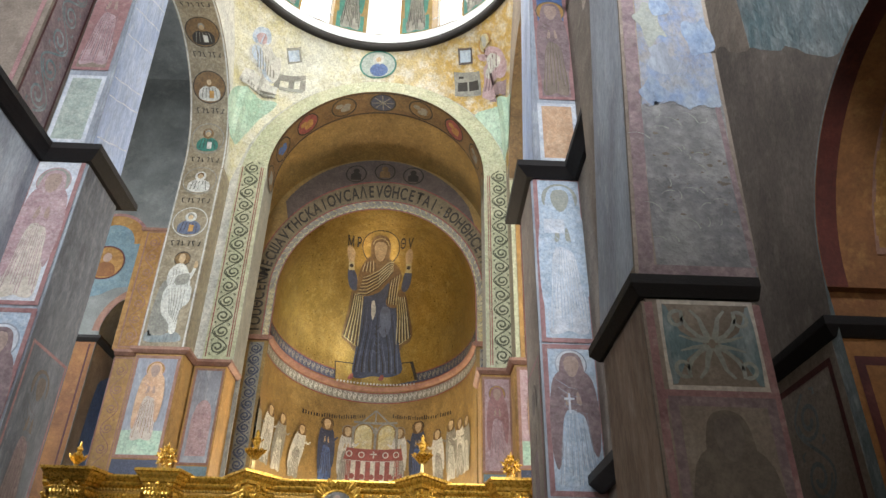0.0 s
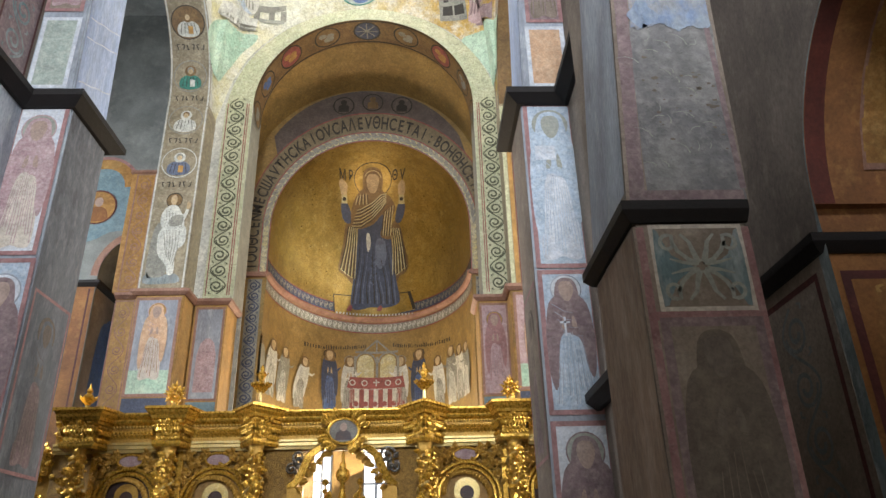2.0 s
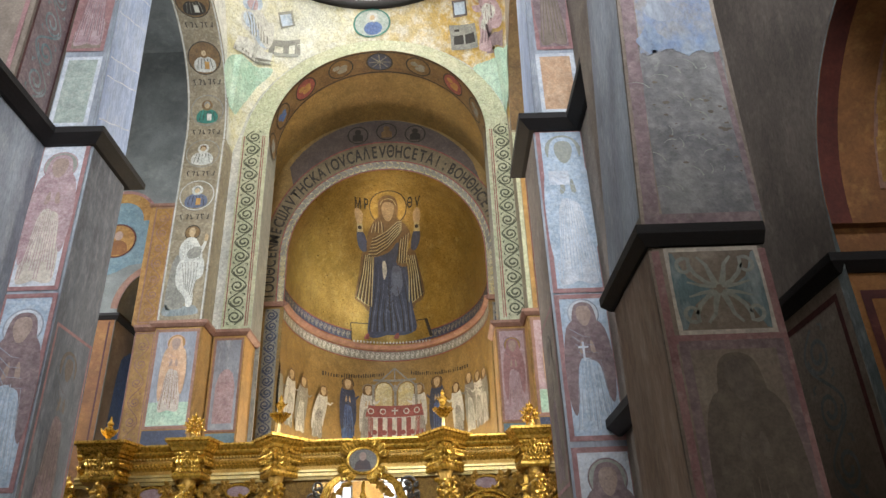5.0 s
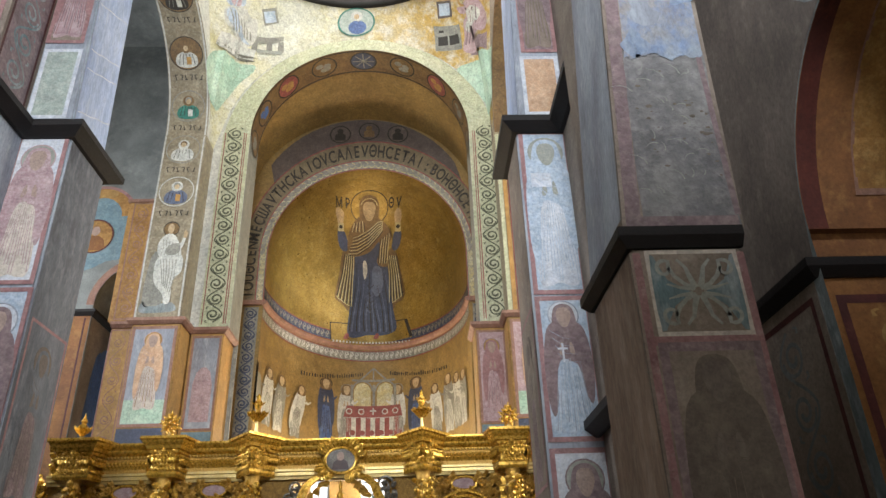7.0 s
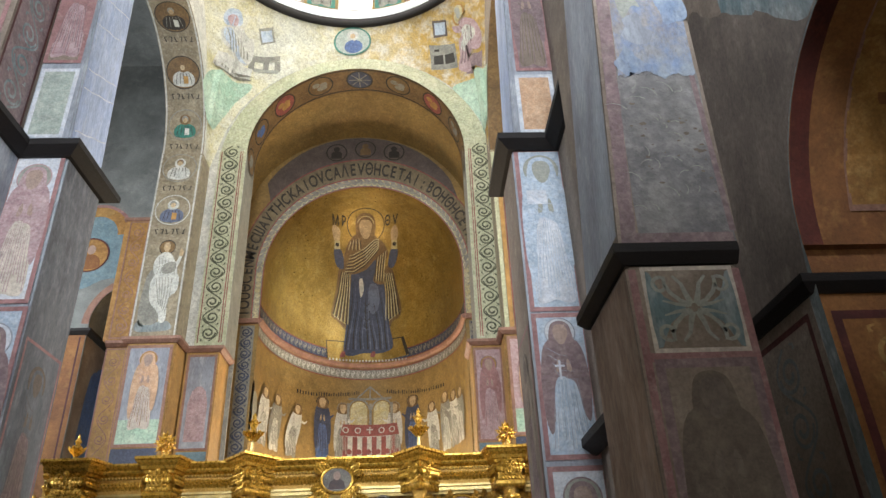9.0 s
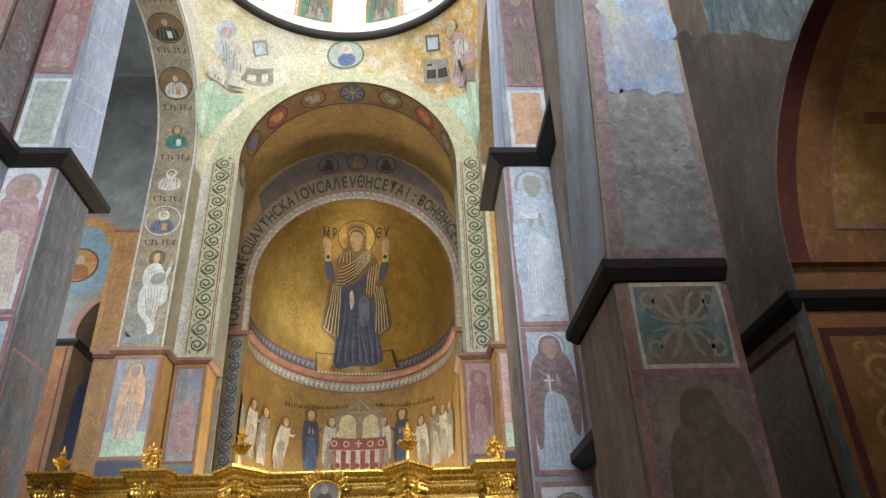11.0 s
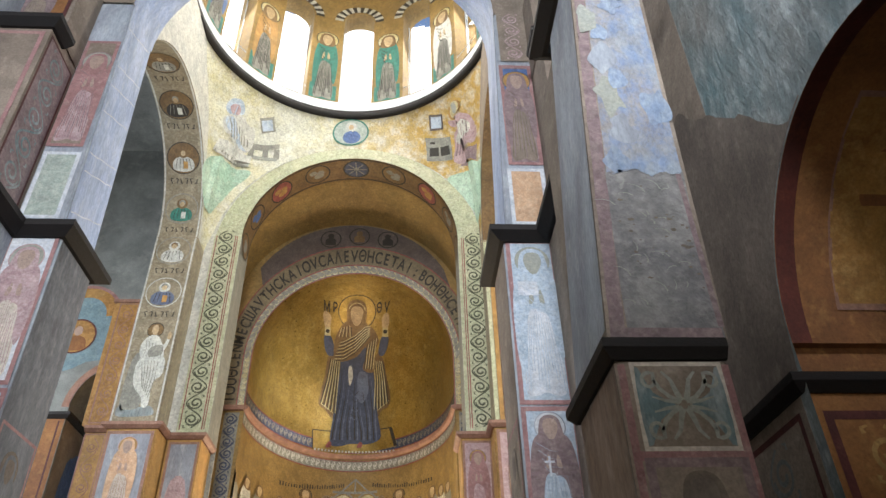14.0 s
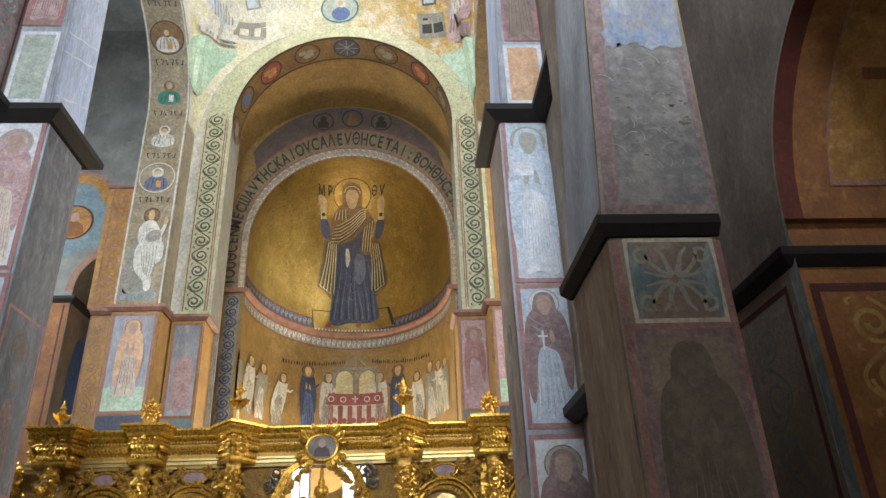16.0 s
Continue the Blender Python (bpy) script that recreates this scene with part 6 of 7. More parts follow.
for s in (-1, 1):
    q = foot(s * 0.745)
    t = thing("vent_hole", q, "small dark sound hole in the pendentive", "hole", "sound holes")
    b = bmesh.new()
    lathe(b, 0, 0, [(0.1, 0), (0.1, 0.03), (0.06, 0.03), (0.06, 0.01)], 12)
    bmesh.ops.transform(b, matrix=Matrix.Translation((-4.46 if s < 0 else 4.42, 19.78, 17.25)) @ Matrix.Rotation(radians(90), 4, "X"), verts=b.verts)
    part("socket", b, "wood", t)

# drum: robed forms between the windows, striped heads, gold ground
MATS = ("cubegreen", "cubewhite", "cubered", "cubegreen", "brightblue", "cubewhite", "ochre", "cubewhite", "cubered", "brightblue", "ochre", "cubegreen")
for k in range(12):
    a = math.tau * (k + 0.5) / 12
    u = a * RR
    t = thing("mosaic_figure", on_drum(u, 21.4, 0), "tall mosaic form in coloured robes between drum windows", "mosaic", "forms between the drum windows")
    part("ground", rect(bmesh.new(), u - 0.5, u + 0.5, 21.72, 22.5, on_drum, 0.014), "cubegreen", t, "teal ground at the feet")
    robed(t, on_drum, u, 21.75, 3.7, "cubegrey", MATS[k], "goldpale", "cubeflesh", 0.02, 0.12, folds="cubedark")
    w = math.tau * k / 12 * RR
    t = thing("mosaic_arch", on_drum(w, 26.4, 0), "striped mosaic border round a window head", "mosaic", "striped window heads")
    for mat, par in (("cubedark", 0), ("cubewhite", 1)):
        b = bmesh.new()
        for i in range(18):
            if i % 2 == par:
                hoop(b, w, W1, 0.82, 0.34, on_drum, 0.016, 1.0, 3, math.pi * i / 18, math.pi * (i + 1) / 18)
        part("stripes", b, mat, t)

# transept: arched opening behind the pier, with its painted wall
TF = on_y(20.25)
b = bmesh.new()
sweep(b, [(0, 9.86), (0.05, 9.86), (0.14, 9.95), (0.14, 10.03), (0, 10.06)], [(-8.6, 20.25), (-7.4, 20.25), (-7.4, 21.9)])
tagged(finish("cornice", b, "wood"), "dark ledge at the springing of the chapel arch", "cornice", kind="structure")
t = thing("fresco", (-7.3, 20.25, 9.0), "blue fresco with a red arch and round medallions", "wall painting", "wall paintings")
part("field", shape(bmesh.new(), [(-8.8, 11.4), (-8.8, 13.6), (-8.2, 14.1), (-7.5, 14.1), (-6.9, 13.6), (-6.72, 13.0), (-6.72, 11.8), (-7.3, 11.6), (-7.9, 11.3)], TF, 0.012), "teal", t)
b = bmesh.new()
stroke(b, [(-7.75 + 0.82 * math.cos(a), 13.15 + 0.82 * math.sin(a)) for a in [math.pi * i / 24 for i in range(25)]], 0.34, TF, 0.016)
part("ochre_arch", b, "amber", t)
b = bmesh.new()
hoop(b, -7.75, 13.15, 1.03, 0.1, TF, 0.02, 1.0, 24, 0, math.pi)
stroke(b, line(-6.72, 11.7, -6.72, 13.15), 0.1, TF, 0.02)
part("red_arch", b, "pink", t)
part("medallion_upper", disc(bmesh.new(), -7.62, 13.95, 0.16, TF, 0.02, 2.0), "ochre", t)
part("medallion", disc(bmesh.new(), -7.8, 12.45, 0.55, TF, 0.02), "amber", t)
part("medallion_rim", hoop(bmesh.new(), -7.8, 12.45, 0.56, 0.05, TF, 0.026), "darkred", t)
part("bust", shape(bmesh.new(), [(-8.05, 12.0), (-8.08, 12.3), (-7.9, 12.45), (-7.65, 12.45), (-7.48, 12.3), (-7.5, 12.0)], TF, 0.026), "orange", t)
part("head", disc(bmesh.new(), -7.77, 12.62, 0.16, TF, 0.03, 0.8), "skin", t)
b = bmesh.new()
hoop(b, -6.05, 10.2, 1.46, 0.2, TF, 0.03, 1.0, 28, 0.3, math.pi)
part("arch_ring", b, "rust", t, "dull red ring round the opening")
t = thing("fresco", (-8.1, 20.25, 5.0), "ochre painted strip with a dark red line", "wall painting", "wall paintings")
part("field", rect(bmesh.new(), -8.2, -7.42, 4.0, 9.86, TF, 0.01), "orange", t)
part("line", stroke(bmesh.new(), line(-7.56, 4.0, -7.56, 9.8), 0.05, TF, 0.016), "darkred", t)
JF = on_x(-7.4, 1)
t = thing("fresco", (-7.4, 21.0, 4.0), "dark jamb painting with window light put on as a blue strip", "wall painting", "wall paintings")
part("field", rect(bmesh.new(), 20.3, 21.85, 4.0, 9.84, JF, 0.008), "brown", t)
# flat blue shape in place of window light falling on the jamb
part("blue_glimmer", shape(bmesh.new(), [(20.8, 4.0), (20.9, 8.3), (21.3, 9.1), (21.75, 8.8), (21.82, 4.0)], JF, 0.014), "brightblue", t, "blue shape standing for window light on the jamb")
NR = on_y(19.2)
for z0, z1 in ((9.3, 12.95), (5.2, 9.0)):
    t = thing("ornament_panel", (-6.05, 19.2, z0), "amber painted strip with faint rosettes", "wall painting", "wall paintings")
    part("scrollwork", scroll(bmesh.new(), -6.02, z0 + 0.1, z1 - 0.1, 0.34, 0.022, NR, 0.012, 0.5), "rust", t)
    part("border", frame_lines(bmesh.new(), -6.28, -5.76, z0 + 0.02, z1, 0.04, NR, 0.01), "rust", t)


# ---- gilded icon screen ----
def leaf(bm, base, way, up, size, curl=0.35):
    """A small carved leaf: a bent, ridged blade."""
    way, up = Vector(way).normalized(), Vector(up).normalized()
    side = way.cross(up).normalized()
    base = Vector(base)
    rows = []
    for f, w, lift in ((0.0, 0.12, 0.0), (0.3, 0.34, 0.12), (0.6, 0.3, 0.2), (0.85, 0.18, 0.15), (1.0, 0.02, curl * 0.2)):
        c = base + way * size * f + up * size * lift
        rows.append([c - side * size * w - up * size * 0.08, c + up * size * 0.05, c + side * size * w - up * size * 0.08])
    return grid(bm, rows)


def curl(bm, x, y, z, r, hand, turn, thick, rise=0.0):
    pts = []
    for i in range(20):
        a = turn + hand * i / 19 * math.tau * 1.25
        q = r * (1 - 0.75 * i / 19)
        pts.append((x + q * math.cos(a), y - 0.02 - rise * i / 19, z + q * math.sin(a)))
    tube(bm, pts, thick, thick * 0.7, 5)
    ball(bm, pts[-1], thick * 1.7, seg=6)
    return bm


random.seed(11)
Y0 = 18.1
scr = thing("iconostasis", (0.1, Y0, FLOOR), "tall gilded carved icon screen with cornice, columns and finials", "icon screen")
FRONT = [(-6.6, Y0), (-3.3, Y0), (0.1, Y0), (3.3, Y0), (6.6, Y0)]
CORN = [(0.0, 5.36), (0.05, 5.36), (0.06, 5.42), (0.14, 5.46), (0.16, 5.5), (0.15, 5.54), (0.22, 5.6), (0.25, 5.64), (0.25, 5.68), (0.0, 5.68)]
ARCH = [(0.0, 4.8), (0.04, 4.8), (0.05, 4.86), (0.08, 4.88), (0.08, 4.95), (0.11, 4.97), (0.11, 5.02), (0.0, 5.04)]
b = bmesh.new()
sweep(b, CORN, FRONT)
part("cornice", b, "gilt", scr, "bright gilded stepped cornice")
b = bmesh.new()
sweep(b, [(0.0, 5.03), (0.02, 5.03), (0.02, 5.37), (0.0, 5.37)], FRONT)
part("frieze", b, "giltshade", scr)
b = bmesh.new()
sweep(b, ARCH, FRONT)
part("architrave", b, "giltpale", scr, "pale gilded stepped architrave")
b = bmesh.new()
box(b, -6.6, -1.0, Y0 + 0.07, Y0 + 0.25, FLOOR, 5.6)
box(b, 1.1, 6.6, Y0 + 0.07, Y0 + 0.25, FLOOR, 5.6)
box(b, -1.0, 1.1, Y0 + 0.07, Y0 + 0.25, 4.78, 5.6)
part("backing", b, "bronze", scr, "gilt ground behind the pierced carving, darkened for shade in the gaps")

# carved leaves along the frieze
b = bmesh.new()
for (x0, y0), (x1, y1) in zip(FRONT, FRONT[1:]):
    n = max(1, int(math.hypot(x1 - x0, y1 - y0) / 0.085))
    d = Vector((x1 - x0, y1 - y0, 0)).normalized()
    out = Vector((d.y, -d.x, 0))
    for i in range(n):
        c = Vector((x0, y0, 0)).lerp(Vector((x1, y1, 0)), (i + 0.5) / n) + out * 0.03
        leaf(b, (c.x, c.y, 5.12), (d.x * 0.5, d.y * 0.5, 0.8), out, 0.13)
        leaf(b, (c.x, c.y, 5.3), (-d.x * 0.6, -d.y * 0.6, -0.5), out, 0.11)
        ball(b, (c.x + out.x * 0.03, c.y + out.y * 0.03, 5.2), 0.035, seg=6)
part("foliage", b, "gilt", scr, "carved gilded leaves along the frieze")
b = bmesh.new()
for (x0, y0), (x1, y1) in zip(FRONT, FRONT[1:]):
    n = max(1, int(math.hypot(x1 - x0, y1 - y0) / 0.075))
    d = Vector((x1 - x0, y1 - y0, 0)).normalized()
    for i in range(n):
        c = Vector((x0, y0, 0)).lerp(Vector((x1, y1, 0)), (i + 0.5) / n)
        ball(b, (c.x + d.y * 0.06, c.y - d.x * 0.06, 5.385), 0.027, seg=6)
part("beading", b, "giltpale", scr)

COLS = ((-5.85, "canted"), (-3.85, "flat"), (-1.86, "prow"), (2.0, "prow"), (4.06, "flat"), (5.9, "canted"))
for x, shape in COLS:
    if shape == "prow":
        path = [(x - 0.5, Y0), (x, 17.46), (x + 0.5, Y0)]
    elif shape == "flat":
        path = [(x - 0.4, Y0), (x - 0.3, 17.55), (x + 0.3, 17.55), (x + 0.4, Y0)]
    else:
        path = [(x - 0.52, Y0), (x - 0.38, 17.55), (x + 0.38, 17.55), (x + 0.52, Y0)]
    b = bmesh.new()
    sweep(b, [(-0.3, 5.38), (0.03, 5.38), (0.04, 5.44), (0.09, 5.46), (0.11, 5.53), (0.18, 5.59), (0.2, 5.64), (0.25, 5.66), (0.25, 5.72), (-0.3, 5.74)], path)
    part("crowning_cornice", b, "gilt", scr, "projecting gilded cornice over a column")
    b = bmesh.new()
    inner = [(px * 0.86 + x * 0.14, py + 0.04) for px, py in path]
    sweep(b, [(-0.3, 4.84), (0.05, 4.84), (0.08, 4.9), (0.08, 4.96), (0.02, 5.02), (0.0, 5.16), (0.05, 5.2), (0.08, 5.3), (0.03, 5.34), (0.06, 5.38), (-0.3, 5.38)], inner)
    block = part("entablature_block", b, "gilt", scr, "stepped gilded block between capital and cornice")
    b = bmesh.new()
    for (ax, ay), (bx, by) in zip(inner, inner[1:]):
        n = max(2, int(math.hypot(bx - ax, by - ay) / 0.07))
        way = Vector((bx - ax, by - ay, 0)).normalized()
        out = Vector((way.y, -way.x, 0))
        for i in range(n):
            c = Vector((ax, ay, 0)).lerp(Vector((bx, by, 0)), (i + 0.5) / n) + out * 0.08
            ball(b, (c.x, c.y, 5.31), 0.045, seg=6)
            leaf(b, (c.x, c.y, 5.3), (way.x * 0.2, way.y * 0.2, -1), out, 0.16, 0.9)
            leaf(b, (c.x, c.y, 5.08), (way.x * 0.5, way.y * 0.5, -0.7), out, 0.13, 0.9)
    part("carving", b, "gilt", block, "carved swags round the block")
    b = bmesh.new()
    lathe(b, x, 17.74, [(0.2, 0.6), (0.2, 0.9), (0.16, 1.0), (0.17, 2.5), (0.15, 4.6), (0.19, 4.66), (0.15, 4.72), (0.19, 4.85), (0.25, 5.0)], 14)
    column = part("column", b, "giltshade", scr, "carved gilded column", True)
    b = bmesh.new()
    for row in range(3):
        for k in range(9):
            a = math.pi * (k / 8) + math.pi
            c = (x + 0.17 * math.cos(a), 17.74 + 0.17 * math.sin(a), 4.98 + row * 0.13)
            leaf(b, c, (math.cos(a) * 0.5, math.sin(a) * 0.5, 0.9), (math.cos(a), math.sin(a), 0.1), 0.2, 0.8)
    for k in range(5):
        a = math.pi * (k / 4) + math.pi
        ball(b, (x + 0.3 * math.cos(a), 17.72 + 0.25 * math.sin(a), 5.42), 0.06, seg=8)
    part("capital", b, "gilt", column, "carved acanthus capital")
    b = bmesh.new()
    for k in range(34):
        z = 3.3 + 1.35 * k / 33
        a = math.pi + 0.3 + 2.5 * ((k * 0.381) % 1.0)
        leaf(b, (x + 0.16 * math.cos(a), 17.74 + 0.16 * math.sin(a), z), (random.uniform(-0.7, 0.7), -0.2, random.uniform(-0.6, 0.9)), (math.cos(a), math.sin(a), 0), random.uniform(0.14, 0.24), 0.7)
        ball(b, (x + 0.2 * math.cos(a + 0.7), 17.74 + 0.2 * math.sin(a + 0.7), z), random.uniform(0.03, 0.055), seg=6)
    part("vine_foliage", b, "gilt", column, "gilded grape vine wound round the column")
    b = bmesh.new()
    tube(b, [(x + (0.19) * math.cos(q * 0.55), 17.74 + 0.19 * math.sin(q * 0.55), 2.2 + q * 0.055) for q in range(44)], 0.03, 0.03, 5)
    part("vine_stem", b, "giltpale", column)
    # finial
    big = shape == "prow"
    z0 = 5.72
    b = bmesh.new()
    lathe(b, x, 17.72, [(0.09, z0), (0.1, z0 + 0.03), (0.045, z0 + 0.1), (0.03, z0 + (0.34 if big else 0.14)), (0.045, z0 + (0.38 if big else 0.16))], 10)
    stem = part("finial", b, "giltpale", scr, "gilded finial with a cluster of carved leaves")
    b = bmesh.new()
    if big:
        for k in range(10):
            a = math.tau * k / 10
            leaf(b, (x + 0.05 * math.cos(a), 17.72 + 0.05 * math.sin(a), z0 + 0.36), (math.cos(a), math.sin(a), 0.75), (-math.cos(a) * 0.4, -math.sin(a) * 0.4, 1), 0.27, 0.9)
            ball(b, (x + 0.2 * math.cos(a), 17.72 + 0.2 * math.sin(a), z0 + 0.53), 0.045, seg=6)
        lathe(b, x, 17.72, [(0.06, z0 + 0.45), (0.12, z0 + 0.52), (0.05, z0 + 0.62), (0.09, z0 + 0.72), (0.1, z0 + 0.8), (0.04, z0 + 0.88), (0.05, z0 + 0.94), (0.01, z0 + 1.02)], 10)
        for k in range(7):
            a = math.tau * k / 7
            leaf(b, (x + 0.04 * math.cos(a), 17.72 + 0.04 * math.sin(a), z0 + 0.7), (math.cos(a), math.sin(a), 0.8), (0, 0, 1), 0.15, 0.9)
    elif shape == "flat":
        for k in range(26):
            a, e = k * 2.4, math.asin(2 * (k + 0.5) / 26 - 1)
            w = Vector((math.cos(a) * math.cos(e), math.sin(a) * math.cos(e), math.sin(e)))
            c = Vector((x, 17.72, z0 + 0.34)) + w * 0.15
            ball(b, c, 0.05, seg=6)
            leaf(b, c, w, (0.1, -0.7, 0.6), 0.12, 0.8)
        lathe(b, x, 17.72, [(0.03, z0 + 0.48), (0.05, z0 + 0.54), (0.02, z0 + 0.6), (0.005, z0 + 0.68)], 8)
    else:
        lathe(b, x, 17.72, [(0.05, z0 + 0.12), (0.13, z0 + 0.22), (0.14, z0 + 0.3), (0.05, z0 + 0.4), (0.08, z0 + 0.46), (0.03, z0 + 0.54), (0.01, z0 + 0.64)], 12)
        for k in range(8):
            a = math.tau * k / 8
            leaf(b, (x + 0.1 * math.cos(a), 17.72 + 0.1 * math.sin(a), z0 + 0.18), (math.cos(a) * 0.5, math.sin(a) * 0.5, 1), (math.cos(a), math.sin(a), 0), 0.18, 0.9)
    part("leaf_crown", b, "gilt", stem)

# bays with an arched icon each, a cartouche and openwork above
for x, w in ((-4.78, 0.55), (-2.78, 0.6), (2.95, 0.6), (5.0, 0.5)):
    za = 4.32 - w - 0.05
    b = bmesh.new()
    blob(b, [(1.2, x - w, x + w), (za, x - w, x + w)] + [(za + w * math.sin(a), x - w * math.cos(a) - 0.004, x + w * math.cos(a) + 0.004) for a in [math.pi / 2 * i / 8 for i in range(1, 9)]], on_y(Y0), 0.01)
    icon = part("icon_panel", b, "ochre" if abs(x) < 4 else "icon", scr, "arched icon panel with a plain half-length form")
    b = bmesh.new()
    blob(b, [(1.4, x - w * 0.7, x + w * 0.7), (za - 0.35, x - w * 0.75, x + w * 0.75), (za - 0.15, x - w * 0.3, x + w * 0.3)], on_y(Y0), 0.02)
    part("robe", b, "darkred" if abs(x) < 4 else "cubeblue", icon)
    part("halo", disc(bmesh.new(), x, za + 0.12, w * 0.5, on_y(Y0), 0.018), "giltpale" if abs(x) < 4 else "giltshade", icon)
    part("head", disc(bmesh.new(), x, za + 0.08, w * 0.27, on_y(Y0), 0.026), "icon", icon)
    b = bmesh.new()
    for r, th in ((w + 0.05, 0.05), (w + 0.16, 0.045)):
        tube(b, [(x - r, Y0 - 0.07, 1.2), (x - r, Y0 - 0.07, za)] + [(x - r * math.cos(math.pi * i / 18), Y0 - 0.07, za + r * math.sin(math.pi * i / 18)) for i in range(19)] + [(x + r, Y0 - 0.07, za), (x + r, Y0 - 0.07, 1.2)], th, th, 6)
    arch = part("arch_frame", b, "gilt", scr, "gilded round-headed icon frame")
    b = bmesh.new()
    for i in range(26):
        a = math.pi * (i + 0.5) / 26
        leaf(b, (x - (w - 0.02) * math.cos(a), Y0 - 0.08, za + (w - 0.02) * math.sin(a)), (-math.sin(a) * 0.6 + math.cos(a) * 0.6, -0.1, math.cos(a) * 0.6 - 0.5 * math.sin(a)), (0, -1, 0.1), 0.15, 0.8)
    part("leaf_border", b, "giltshade", arch)
    b = bmesh.new()
    for s in (-1, 1):
        for cx, cz, r, h in ((0.42, 4.62, 0.11, 1), (0.62, 4.55, 0.1, -1), (0.66, 4.34, 0.12, 1), (0.72, 4.12, 0.1, -1), (0.5, 4.45, 0.07, -1), (0.3, 4.72, 0.06, -1), (0.72, 4.7, 0.07, 1)):
            curl(b, x + s * cx, Y0 - 0.08, cz, r, h * s, 1.2 * h, 0.022)
            for k in range(3):
                leaf(b, (x + s * cx, Y0 - 0.09, cz), (random.uniform(-1, 1), -0.2, random.uniform(-1, 1)), (0, -1, 0), 0.16, 0.8)
    part("openwork", b, "giltshade", scr, "pierced gilded scrollwork above the arch")
    b = bmesh.new()
    disc(b, x, 4.6, 0.13, on_y(Y0), 0.06, 2.0)
    cart = part("cartouche", b, "rose", scr, "small reddish painted oval")
    b = bmesh.new()
    tube(b, [(x + 0.29 * math.cos(a), Y0 - 0.08, 4.6 + 0.15 * math.sin(a)) for a in [math.tau * i / 24 for i in range(25)]], 0.03, 0.03, 6)
    part("oval_frame", b, "gilt", cart)

# carved vines filling the spandrels and the strips beside the columns
for x0, x1 in ((-5.6, -4.05), (-3.65, -2.05), (2.2, 3.85), (4.25, 5.7)):
    b = bmesh.new()
    c = (x0 + x1) / 2
    for k in range(150):
        x, z = random.uniform(x0, x1), random.uniform(3.3, 4.8)
        if math.hypot(x - c, max(0.0, z - 3.7)) < 0.72 or (abs(x - c) < 0.3 and z > 4.45):
            continue
        leaf(b, (x, Y0 - 0.03, z), (random.uniform(-1, 1), -0.25, random.uniform(-1, 1)), (0, -1, 0.1), random.uniform(0.1, 0.2), 0.8)
        if k % 3 == 0:
            ball(b, (x + 0.05, Y0 - 0.05, z), random.uniform(0.02, 0.045), seg=6)
        if k % 9 == 0:
            curl(b, x, Y0 - 0.05, z, random.uniform(0.07, 0.12), 1 if k % 2 else -1, k, 0.02)
    part("foliage", b, "giltshade", scr, "carved gilded vines in the spandrels")
    for x in (x0, x1):
        part("pilaster", soft_box(bmesh.new(), x - 0.07, x + 0.07, Y0 - 0.08, Y0 + 0.06, FLOOR, 4.8, r=0.015), "gilt", scr, "narrow gilded pilaster strip")

# middle: doorway with swags, oval icon in a sunburst, crowned grille
for s in (-1, 1):
    b = bmesh.new()
    for o in (0.0, 0.07, 0.13):
        pts = [(0.1 + s * (0.28 + o), Y0 - 0.1, 4.86), (0.1 + s * (0.5 + o), Y0 - 0.12, 4.8), (0.1 + s * (0.72 + o), Y0 - 0.12, 4.62), (0.1 + s * (0.83 + o), Y0 - 0.11, 4.35), (0.1 + s * (0.95 + o), Y0 - 0.1, 4.1), (0.1 + s * (1.12 + o), Y0 - 0.1, 3.95)]
        tube(b, pts, 0.045, 0.045, 6)
    part("door_gable", b, "gilt", scr, "curved gilded gable over the doorway")
    b = bmesh.new()
    for k in range(16):
        f = k / 15
        x, z = 0.1 + s * (0.4 + 0.62 * f), 4.7 - 0.75 * f ** 1.4
        leaf(b, (x, Y0 - 0.12, z), (random.uniform(-0.5, 0.5) - s * 0.4, -0.2, random.uniform(-1, 0.1)), (0, -1, 0.2), 0.2, 0.8)
    part("gable_foliage", b, "giltshade", scr)
    b = bmesh.new()
    curl(b, 0.1 + s * 1.02, Y0 - 0.06, 4.62, 0.2, s, 0.4, 0.035)
    curl(b, 0.1 + s * 1.18, Y0 - 0.06, 4.35, 0.13, -s, 1.4, 0.03)
    for k in range(8):
        leaf(b, (0.1 + s * random.uniform(0.92, 1.25), Y0 - 0.08, random.uniform(4.25, 4.75)), (random.uniform(-1, 1), -0.1, random.uniform(-1, 1)), (0, -1, 0), 0.17, 0.8)
    part("silvered_scroll", b, "silver", scr, "silvered scroll beside the gable")
    b = bmesh.new()
    box(b, *sorted((0.1 + s * 0.9, 0.1 + s * 1.25)), Y0 - 0.1, Y0 + 0.05, FLOOR, 3.95)
    part("door_jamb", b, "giltshade", scr)
b = bmesh.new()
disc(b, 0.1, 5.17, 0.27, on_y(Y0), 0.2, 1.25)
oval = part("oval_icon", b, "silver", scr, "small oval icon with a plain dark bust")
b = bmesh.new()
blob(b, [(4.96, -0.1, 0.3), (5.13, -0.06, 0.26), (5.19, 0.03, 0.17)], on_y(Y0), 0.21)
part("bust", b, "icon", oval)
part("head", disc(bmesh.new(), 0.1, 5.26, 0.1, on_y(Y0), 0.215, 0.85), "skin", oval)
b = bmesh.new()
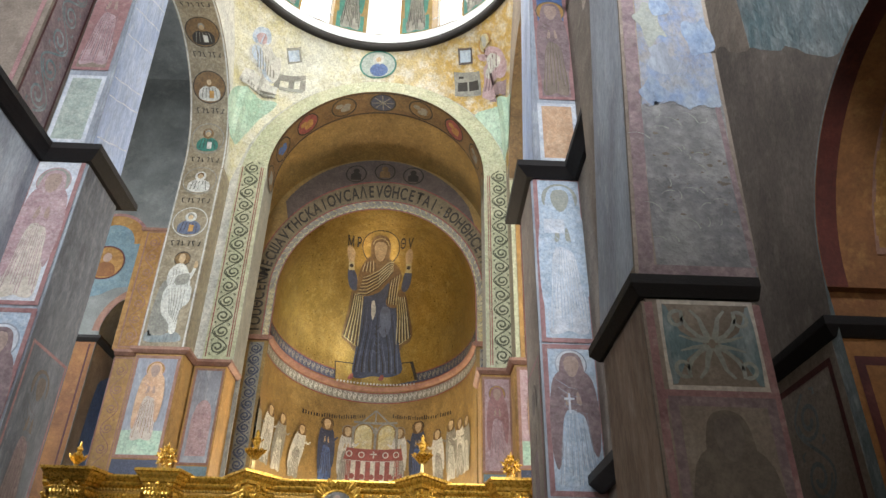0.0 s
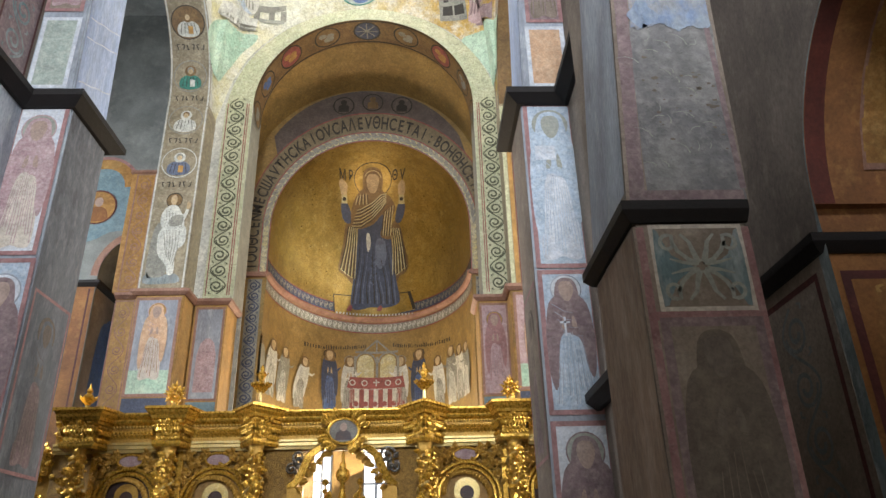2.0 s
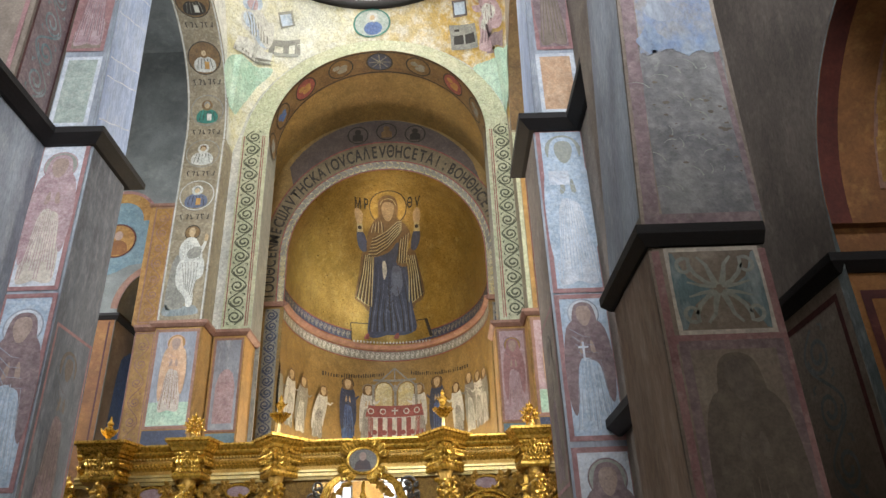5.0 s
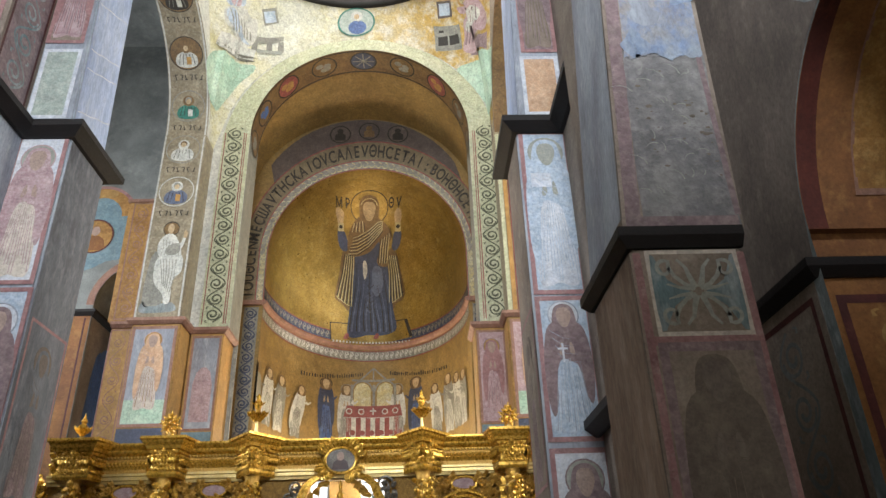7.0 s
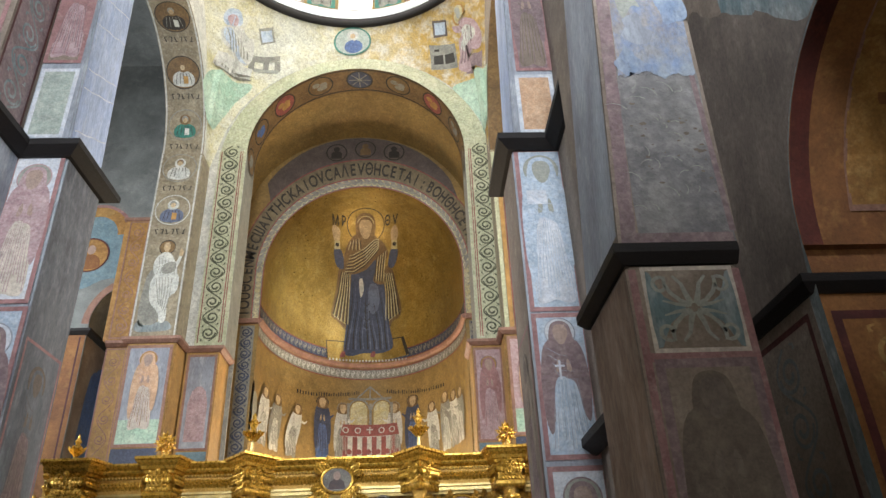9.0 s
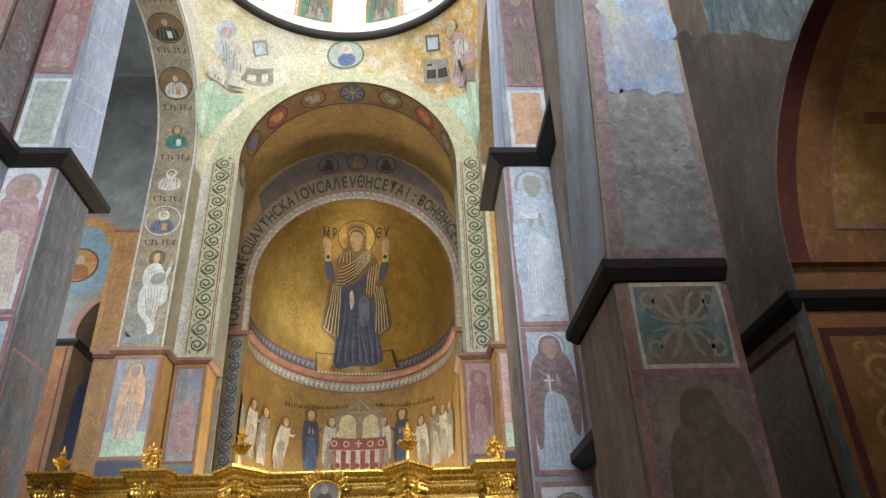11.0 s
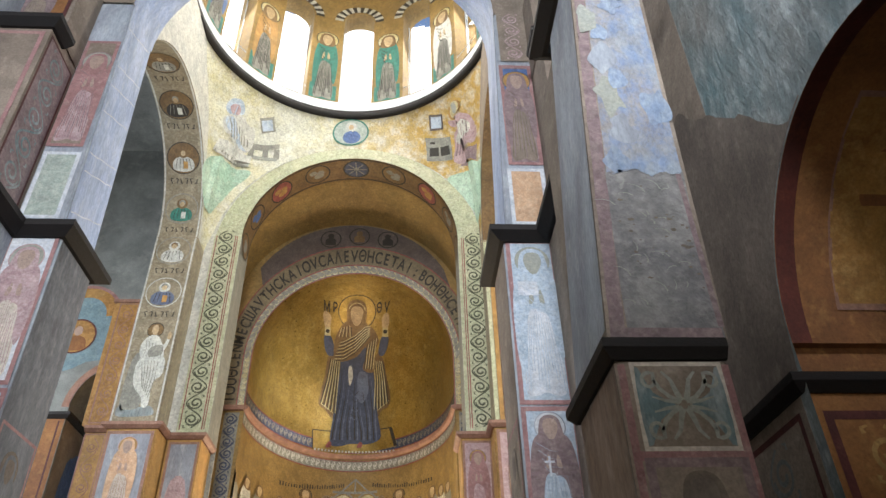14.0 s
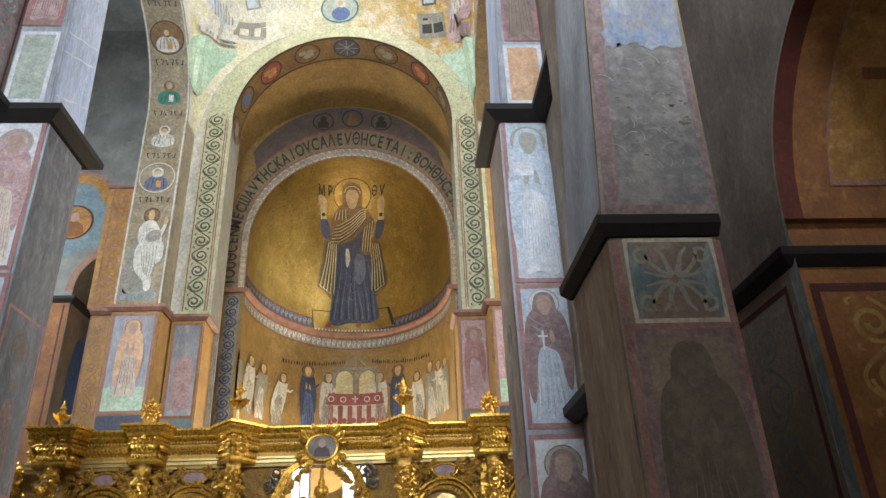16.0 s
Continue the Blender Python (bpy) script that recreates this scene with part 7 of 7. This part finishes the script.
tube(b, [(0.1 + 0.36 * math.cos(a), Y0 - 0.2, 5.17 + 0.29 * math.sin(a)) for a in [math.tau * i / 28 for i in range(29)]], 0.035, 0.035, 6)
rim = part("sunburst", b, "gilt", scr, "gilded leaf sunburst round the oval icon")
b = bmesh.new()
for k in range(30):
    a = math.pi / 4 + math.pi / 2 * (k % 4) + 0.42 * (k // 4 - 3.5) / 3.5 if k < 28 else math.pi / 2 + 0.2 * (k - 28.5)
    q = Vector((math.cos(a), 0, math.sin(a)))
    c = Vector((0.1, Y0 - 0.2, 5.17)) + Vector((0.38 * q.x, 0, 0.32 * q.z))
    leaf(b, c, (q.x + random.uniform(-0.4, 0.4), -0.15, q.z + random.uniform(-0.4, 0.4)), (0, -1, 0), random.uniform(0.16, 0.3), 0.8)
    if k % 3 == 0:
        curl(b, c.x + q.x * 0.14, c.y + 0.02, c.z + q.z * 0.14, 0.1, 1 if k % 2 else -1, a, 0.024)
part("rayed_leafage", b, "gilt", rim)
b = bmesh.new()
lathe(b, 0.1, Y0 - 0.05, [(0.12, 3.6), (0.07, 3.8), (0.05, 4.02), (0.14, 4.1), (0.17, 4.2), (0.14, 4.3), (0.06, 4.36), (0.09, 4.42), (0.03, 4.5), (0.05, 4.62), (0.01, 4.75)], 12)
part("door_crown", b, "gilt", scr, "gilded crown over the royal doors", True)
for s in (-1, 1):
    b = bmesh.new()
    box(b, *sorted((0.1 + s * 0.05, 0.1 + s * 0.88)), Y0 + 0.02, Y0 + 0.06, FLOOR, 3.45)
    leafd = part("royal_door", b, "giltshade", scr, "pierced gilded royal door leaf")
    b = bmesh.new()
    for k in range(9):
        curl(b, 0.1 + s * (0.2 + 0.28 * (k % 3)), Y0, 2.3 + 0.42 * (k // 3), 0.13, s if k % 2 else -s, k, 0.025)
    for k in range(14):
        leaf(b, (0.1 + s * random.uniform(0.12, 0.85), Y0 - 0.02, random.uniform(3.3, 3.75 - 0.2 * abs(k % 3))), (random.uniform(-0.6, 0.6), -0.1, 1), (0, -1, 0), 0.22, 0.8)
    tube(b, [(0.1 + s * 0.4, Y0, 3.4), (0.1 + s * 0.4, Y0, 4.1)], 0.03, 0.02, 6)
    ball(b, (0.1 + s * 0.4, Y0, 4.05), 0.08, seg=8)
    ball(b, (0.1 + s * 0.4, Y0, 3.85), 0.06, seg=8)
    part("openwork", b, "gilt", leafd)

# lower gilded side piece stepping back beyond the screen's end
sd = thing("carved_bracket", (-6.9, 18.3, FLOOR), "lower gilded carved pier beside the icon screen", "carved pier")
b = bmesh.new()
box(b, -7.5, -6.62, 18.2, 18.5, FLOOR, 4.7)
part("body", b, "giltshade", sd)
b = bmesh.new()
sweep(b, [(0, 4.65), (0.05, 4.65), (0.14, 4.76), (0.18, 4.82), (0, 4.84)], [(-7.5, 18.2), (-6.62, 18.2)])
part("cornice", b, "gilt", sd)
b = bmesh.new()
for k in range(40):
    leaf(b, (random.uniform(-7.4, -6.6), 18.17, random.uniform(3.4, 5.0)), (random.uniform(-1, 1), -0.2, random.uniform(-0.3, 1)), (0, -1, 0), random.uniform(0.15, 0.28), 0.8)
for k in range(6):
    curl(b, random.uniform(-7.3, -6.7), 18.15, random.uniform(3.5, 4.9), 0.12, 1 if k % 2 else -1, k, 0.025)
part("carving", b, "gilt", sd)
